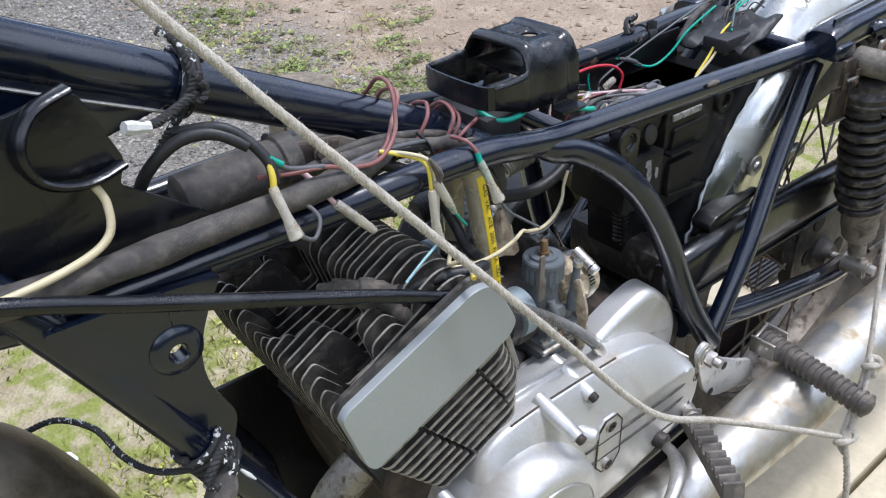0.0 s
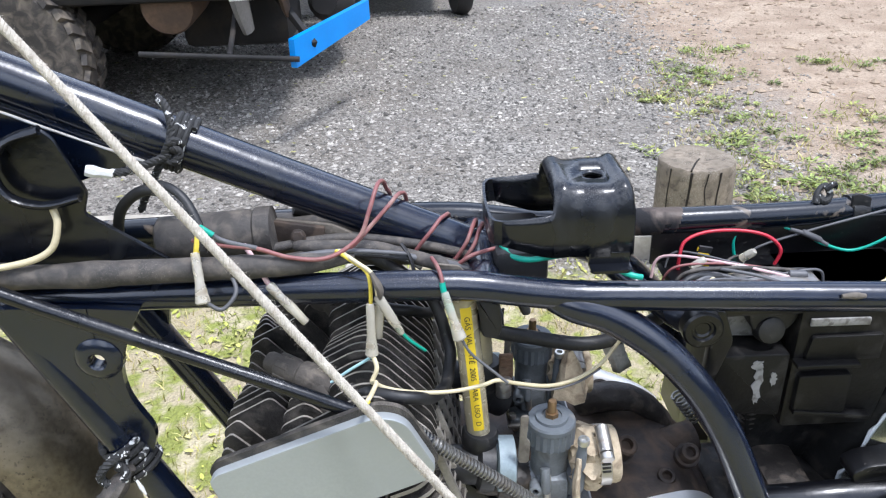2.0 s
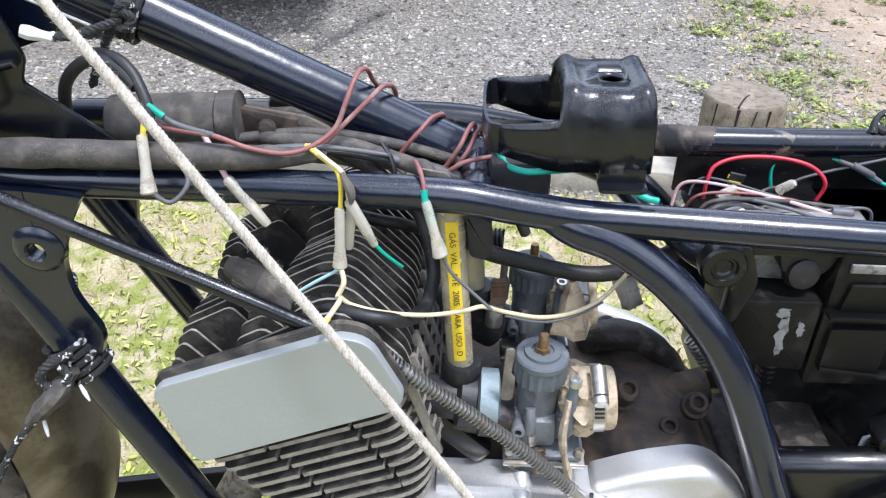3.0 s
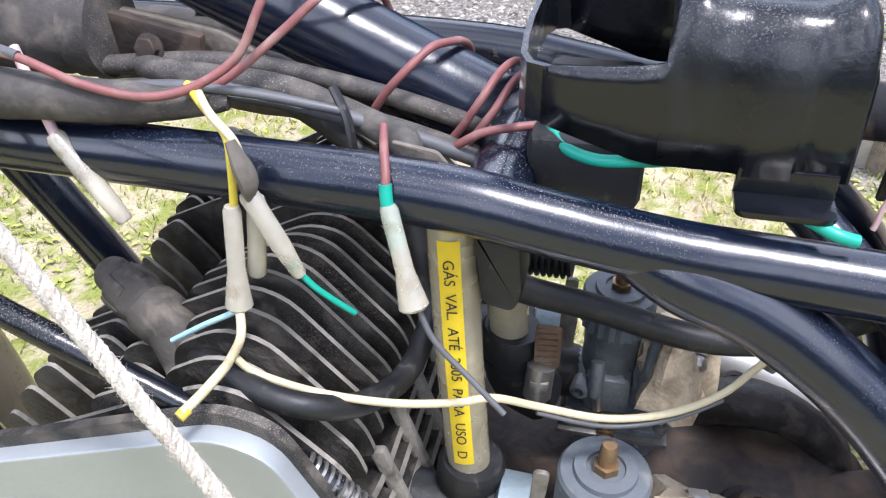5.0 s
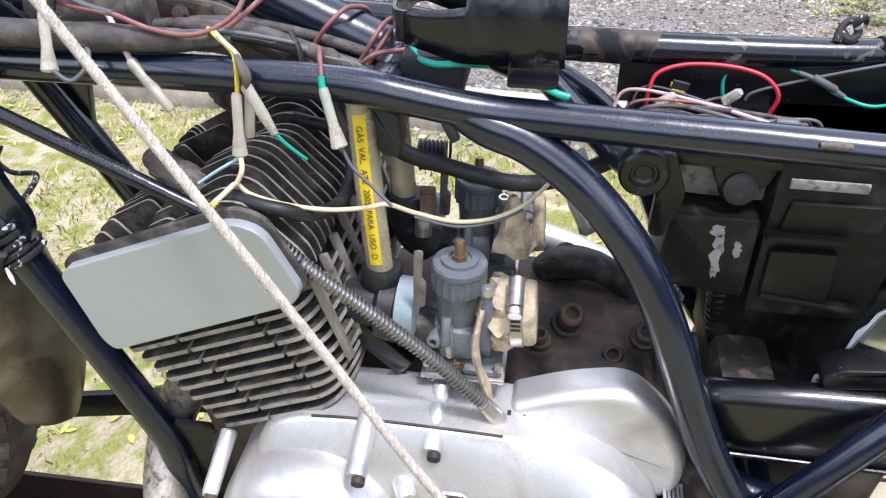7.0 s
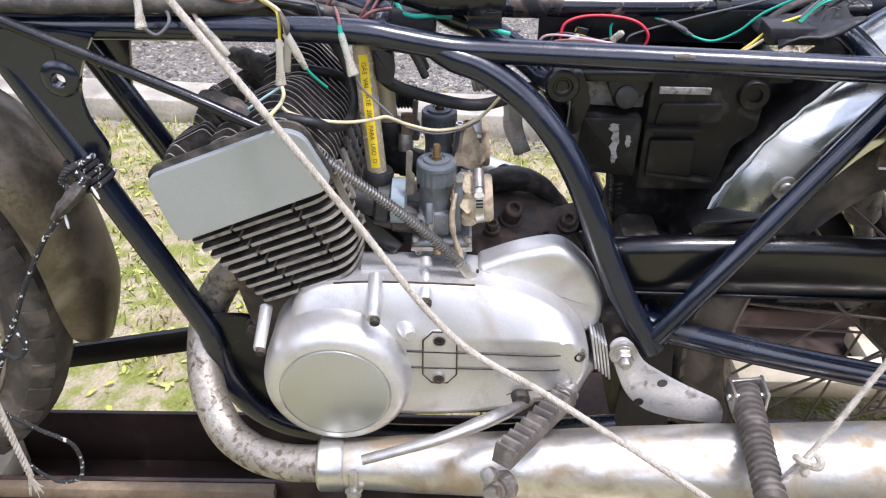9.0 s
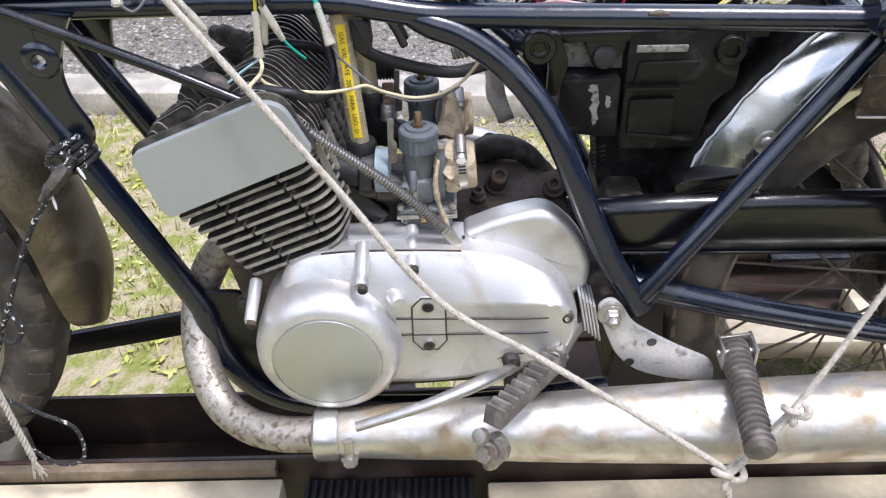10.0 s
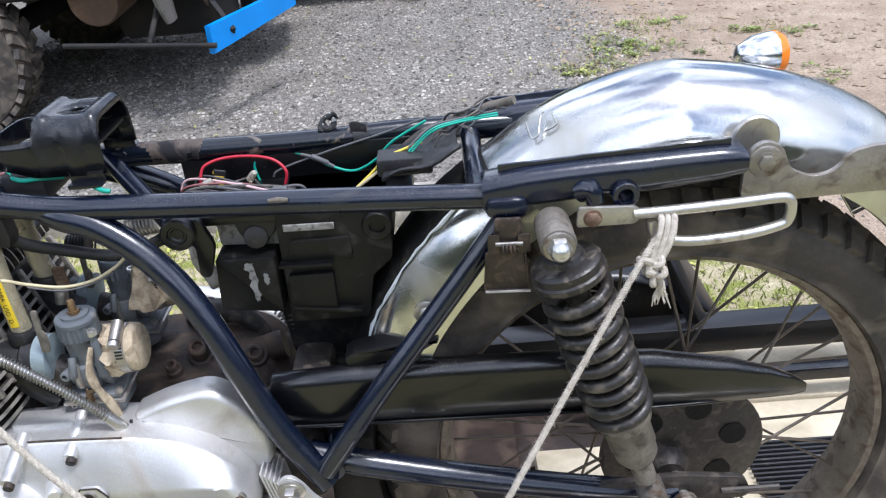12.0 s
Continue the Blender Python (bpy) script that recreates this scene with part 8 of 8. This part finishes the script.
flecked([(0.231, -0.030, 1.305), (0.212, -0.024, 1.275), (0.195, -0.014, 1.25), (0.187, -0.01, 1.235)], 0.005)
part("cord_run", helix((0.148, -0.0785, 1.040), (0.164, -0.0803, 1.006), 0.0187, 0.0033, 5.2, 8, 1.0, 22), CORD, cord)
flecked([(0.164, -0.105, 1.046), (0.146, -0.116, 1.038), (0.140, -0.116, 1.024), (0.152, -0.118, 1.018), (0.162, -0.114, 1.028), (0.152, -0.110, 1.040)], 0.0058)
flecked([(0.160, -0.104, 1.035), (0.140, -0.110, 1.00), (0.09, -0.108, 0.94), (0.045, -0.108, 0.865), (0.01, -0.108, 0.80), (-0.03, -0.108, 0.76)], 0.0045)
flecked([(0.02, -0.108, 0.82), (0.03, -0.112, 0.79), (0.01, -0.112, 0.77), (-0.02, -0.112, 0.80), (0.0, -0.112, 0.83)], 0.005)
flecked([(0.0, -0.108, 0.78), (-0.04, -0.11, 0.69), (0.0, -0.11, 0.645), (0.045, -0.11, 0.61), (0.04, -0.11, 0.55), (0.0, -0.11, 0.54), (-0.035, -0.11, 0.59), (-0.04, -0.11, 0.67)], 0.0042)
flecked([(0.164, -0.105, 1.040), (0.142, -0.090, 1.022), (0.118, -0.060, 1.010), (0.105, -0.02, 1.004), (0.098, 0.03, 1.004), (0.075, 0.075, 0.996), (0.040, 0.085, 0.990), (0.014, 0.10, 0.994), (0.024, 0.10, 1.012)], 0.0042)
part("frayed_tuft", sweep([(0.164, -0.106, 1.028), (0.150, -0.114, 1.012), (0.134, -0.118, 0.996), (0.120, -0.118, 0.982)], [0.008, 0.013, 0.012, 0.006], 10, 5, 0.6, 0.5), SLEEVE, cord, "grey frayed bundle of cord ends")
for p, q in (((0.168, -0.112, 1.018), (0.176, -0.118, 1.006)), ((0.136, -0.124, 0.990), (0.138, -0.128, 0.974))):
    part("cord_end", sweep([p, tuple((np.array(p) + np.array(q)) / 2), q], [0.0012, 0.0020, 0.0008], 8, 3, 1.0, 0.4), CORDFLECK, cord, "frayed white cord end")
part("cord_tail", strand([(-0.034, -0.117, 0.716), (-0.030, -0.119, 0.645), (-0.024, -0.121, 0.560)], 0.0042, 3, 40), ROPE, cord, "pale frayed rope tail")
rr = random.Random(5)
for k in range(14):
    q = (-0.024 + rr.uniform(-0.010, 0.012), -0.121 + rr.uniform(-0.006, 0.006), 0.530 + rr.uniform(-0.010, 0.008))
    part("frayed_fibre", sweep([(-0.024 + rr.uniform(-0.002, 0.002), -0.121, 0.563), ((q[0] - 0.024) / 2, -0.122, 0.547), q], [0.0018, 0.0016, 0.0005], 5, 3), ROPE, cord)

# ---- parked truck ----
truck = thing("truck", (-1.5, 4.5, GROUND), "dark parked truck with a bright blue bumper plate", "truck")
part("body", block((5.2, 2.6, 1.5), Matrix.Translation((-2.75, 4.85, 1.52)), 0.05), TRUCK, truck)
part("fuel_tank", block((0.62, 0.55, 0.40), Matrix.Translation((-0.62, 4.35, 0.62)), 0.05), TRUCK, truck)
part("axle_tube", sweep([(-1.70, 3.7, 0.5), (-1.70, 5.6, 0.5)], [0.07, 0.07], 14, 1), TRUCK, truck)
part("axle_tube", sweep([(-0.15, 4.5, 0.58), (-0.15, 5.0, 0.52), (-0.15, 5.7, 0.58)], [0.08, 0.16, 0.08], 16, 4), TRUCK, truck)
part("tool_box", block((0.5, 0.7, 0.42), Matrix.Translation((-1.1, 5.5, 0.60)), 0.04), TRUCK, truck)
part("chassis_rail", beam((-4.5, 3.75, 0.90), (-0.3, 3.75, 0.90), 0.08, 0.2, 0.01), TRUCK, truck)
part("chassis_rail", beam((-4.5, 4.9, 0.90), (-0.3, 4.9, 0.90), 0.08, 0.2, 0.01), TRUCK, truck)
part("step_bar", sweep([(-0.93, 3.3, 0.587), (-0.16, 3.3, 0.53)], 0.014, 10, 1), TRUCK, truck)
plate = bmesh.new()
quad = [Vector(q) for q in ((-0.178, 3.3, 0.487), (0.155, 4.0, 0.565), (0.155, 4.0, 0.669), (-0.178, 3.3, 0.626))]
lip = Vector((-0.03, 0.02, 0.0))
ring = [[plate.verts.new(q + d) for q in quad] for d in (Vector(), lip)]
plate.faces.new(ring[0])
plate.faces.new(ring[1][::-1])
for k in range(4):
    plate.faces.new((ring[0][k], ring[1][k], ring[1][(k + 1) % 4], ring[0][(k + 1) % 4]))
bmesh.ops.recalc_face_normals(plate, faces=plate.faces)
part("bumper_plate", plate, BLUE, truck, "bright blue flat bumper plate")
part("white_bar", beam((-0.46, 3.3, 0.837), (-0.12, 3.3, 0.85), 0.03, 0.038, 0.006), WHITEPAINT, truck, "white painted bar")
part("bar_bracket", beam((-0.30, 3.3, 0.85), (-0.30, 3.75, 0.88), 0.03, 0.03, 0.004), TRUCK, truck)
part("step_bracket", sweep([(-0.5, 3.31, 0.56), (-0.5, 3.6, 0.72), (-0.5, 3.75, 0.85)], 0.014, 10, 3), TRUCK, truck)
part("plate_bracket", beam((-0.1, 3.45, 0.56), (-0.35, 3.75, 0.82), 0.03, 0.04, 0.004), TRUCK, truck)
part("rusty_tank", turned((-0.85, 3.6, 0.74), (0, 1, 0.05), [(0.0, 0), (0.13, 0.01), (0.14, 0.03), (0.14, 0.4), (0.0, 0.42)], 24), BROWN, truck)
part("hanging_tarp", sweep([(-0.45, 3.6, 1.08), (-0.47, 3.55, 0.84), (-0.44, 3.56, 0.62)], [0.15, 0.13, 0.07], 12, 4, 0.4, 0.2), CLOTH_BAG, truck, "grey cloth hanging under the truck")
part("hanging_tarp", sweep([(-0.26, 3.65, 1.08), (-0.27, 3.6, 0.9), (-0.24, 3.62, 0.68)], [0.11, 0.09, 0.04], 12, 4, 0.4, 0.3), BROWN, truck)


def big_tyre(cx, cy, R, w, parent, name="wheel"):
    z0 = GROUND + R
    t = part(name, turned((cx, cy - w / 2, z0), (0, 1, 0), [(R * 0.55, 0.02), (R * 0.75, 0), (R * 0.95, w * 0.05), (R, w * 0.18), (R, w * 0.82), (R * 0.95, w * 0.95), (R * 0.75, w), (R * 0.55, w - 0.02)], 48), RUBBER, parent)
    lugs = bmesh.new()
    for k in range(32):
        a = 2 * math.pi * k / 32
        for s in (-0.28, 0.28):
            m = Matrix.Translation((cx, cy, z0)) @ pose(0, 0, 0, 0, -math.degrees(a + (0.1 if s > 0 else 0)), 0) @ Matrix.Translation((R, s * w, 0)) @ pose(0, 0, 0, 25 if s > 0 else -25)
            lugs = bm_join(lugs, block((0.03, w * 0.44, 0.055), m, 0.0))
    tagged(part("tread", lugs, RUBBER, t, "", 20), kind="stuff")
    part("rim", turned((cx, cy - w * 0.35, z0), (0, 1, 0), [(0.0, 0.05), (R * 0.2, 0.0), (R * 0.3, 0.03), (R * 0.54, 0.0), (R * 0.56, w * 0.6), (0.0, w * 0.6)], 32), STEEL, t)


big_tyre(-1.70, 3.62, 0.42, 0.26, truck)
big_tyre(-1.70, 5.6, 0.42, 0.26, truck)
far = thing("utility_trailer", (0.3, 7.0, GROUND), "dark utility trailer parked on the gravel", "trailer")
part("bed", block((1.3, 2.0, 0.25), Matrix.Translation((0.05, 7.3, 0.60)), 0.02), TRUCK, far)
part("axle", sweep([(-0.7, 6.50, GROUND + 0.2), (0.75, 6.42, GROUND + 0.2)], 0.03, 10, 1), TRUCK, far)
for side, wx, wy in ((1, 0.72, 6.37), (-1, -0.75, 6.50)):
    w_ob = part("wheel", turned((wx, wy, GROUND + 0.2), (1, 0.25, 0), [(0.11, 0), (0.175, 0.0), (0.2, 0.03), (0.2, 0.10), (0.175, 0.13), (0.11, 0.13)], 36), RUBBER2, far)
    part("rim", turned((wx - 0.005, wy + 0.01, GROUND + 0.2), (1, 0.25, 0), [(0.0, 0.03), (0.04, 0.0), (0.112, 0.03), (0.112, 0.115), (0.0, 0.115)], 24), BLUE, w_ob)
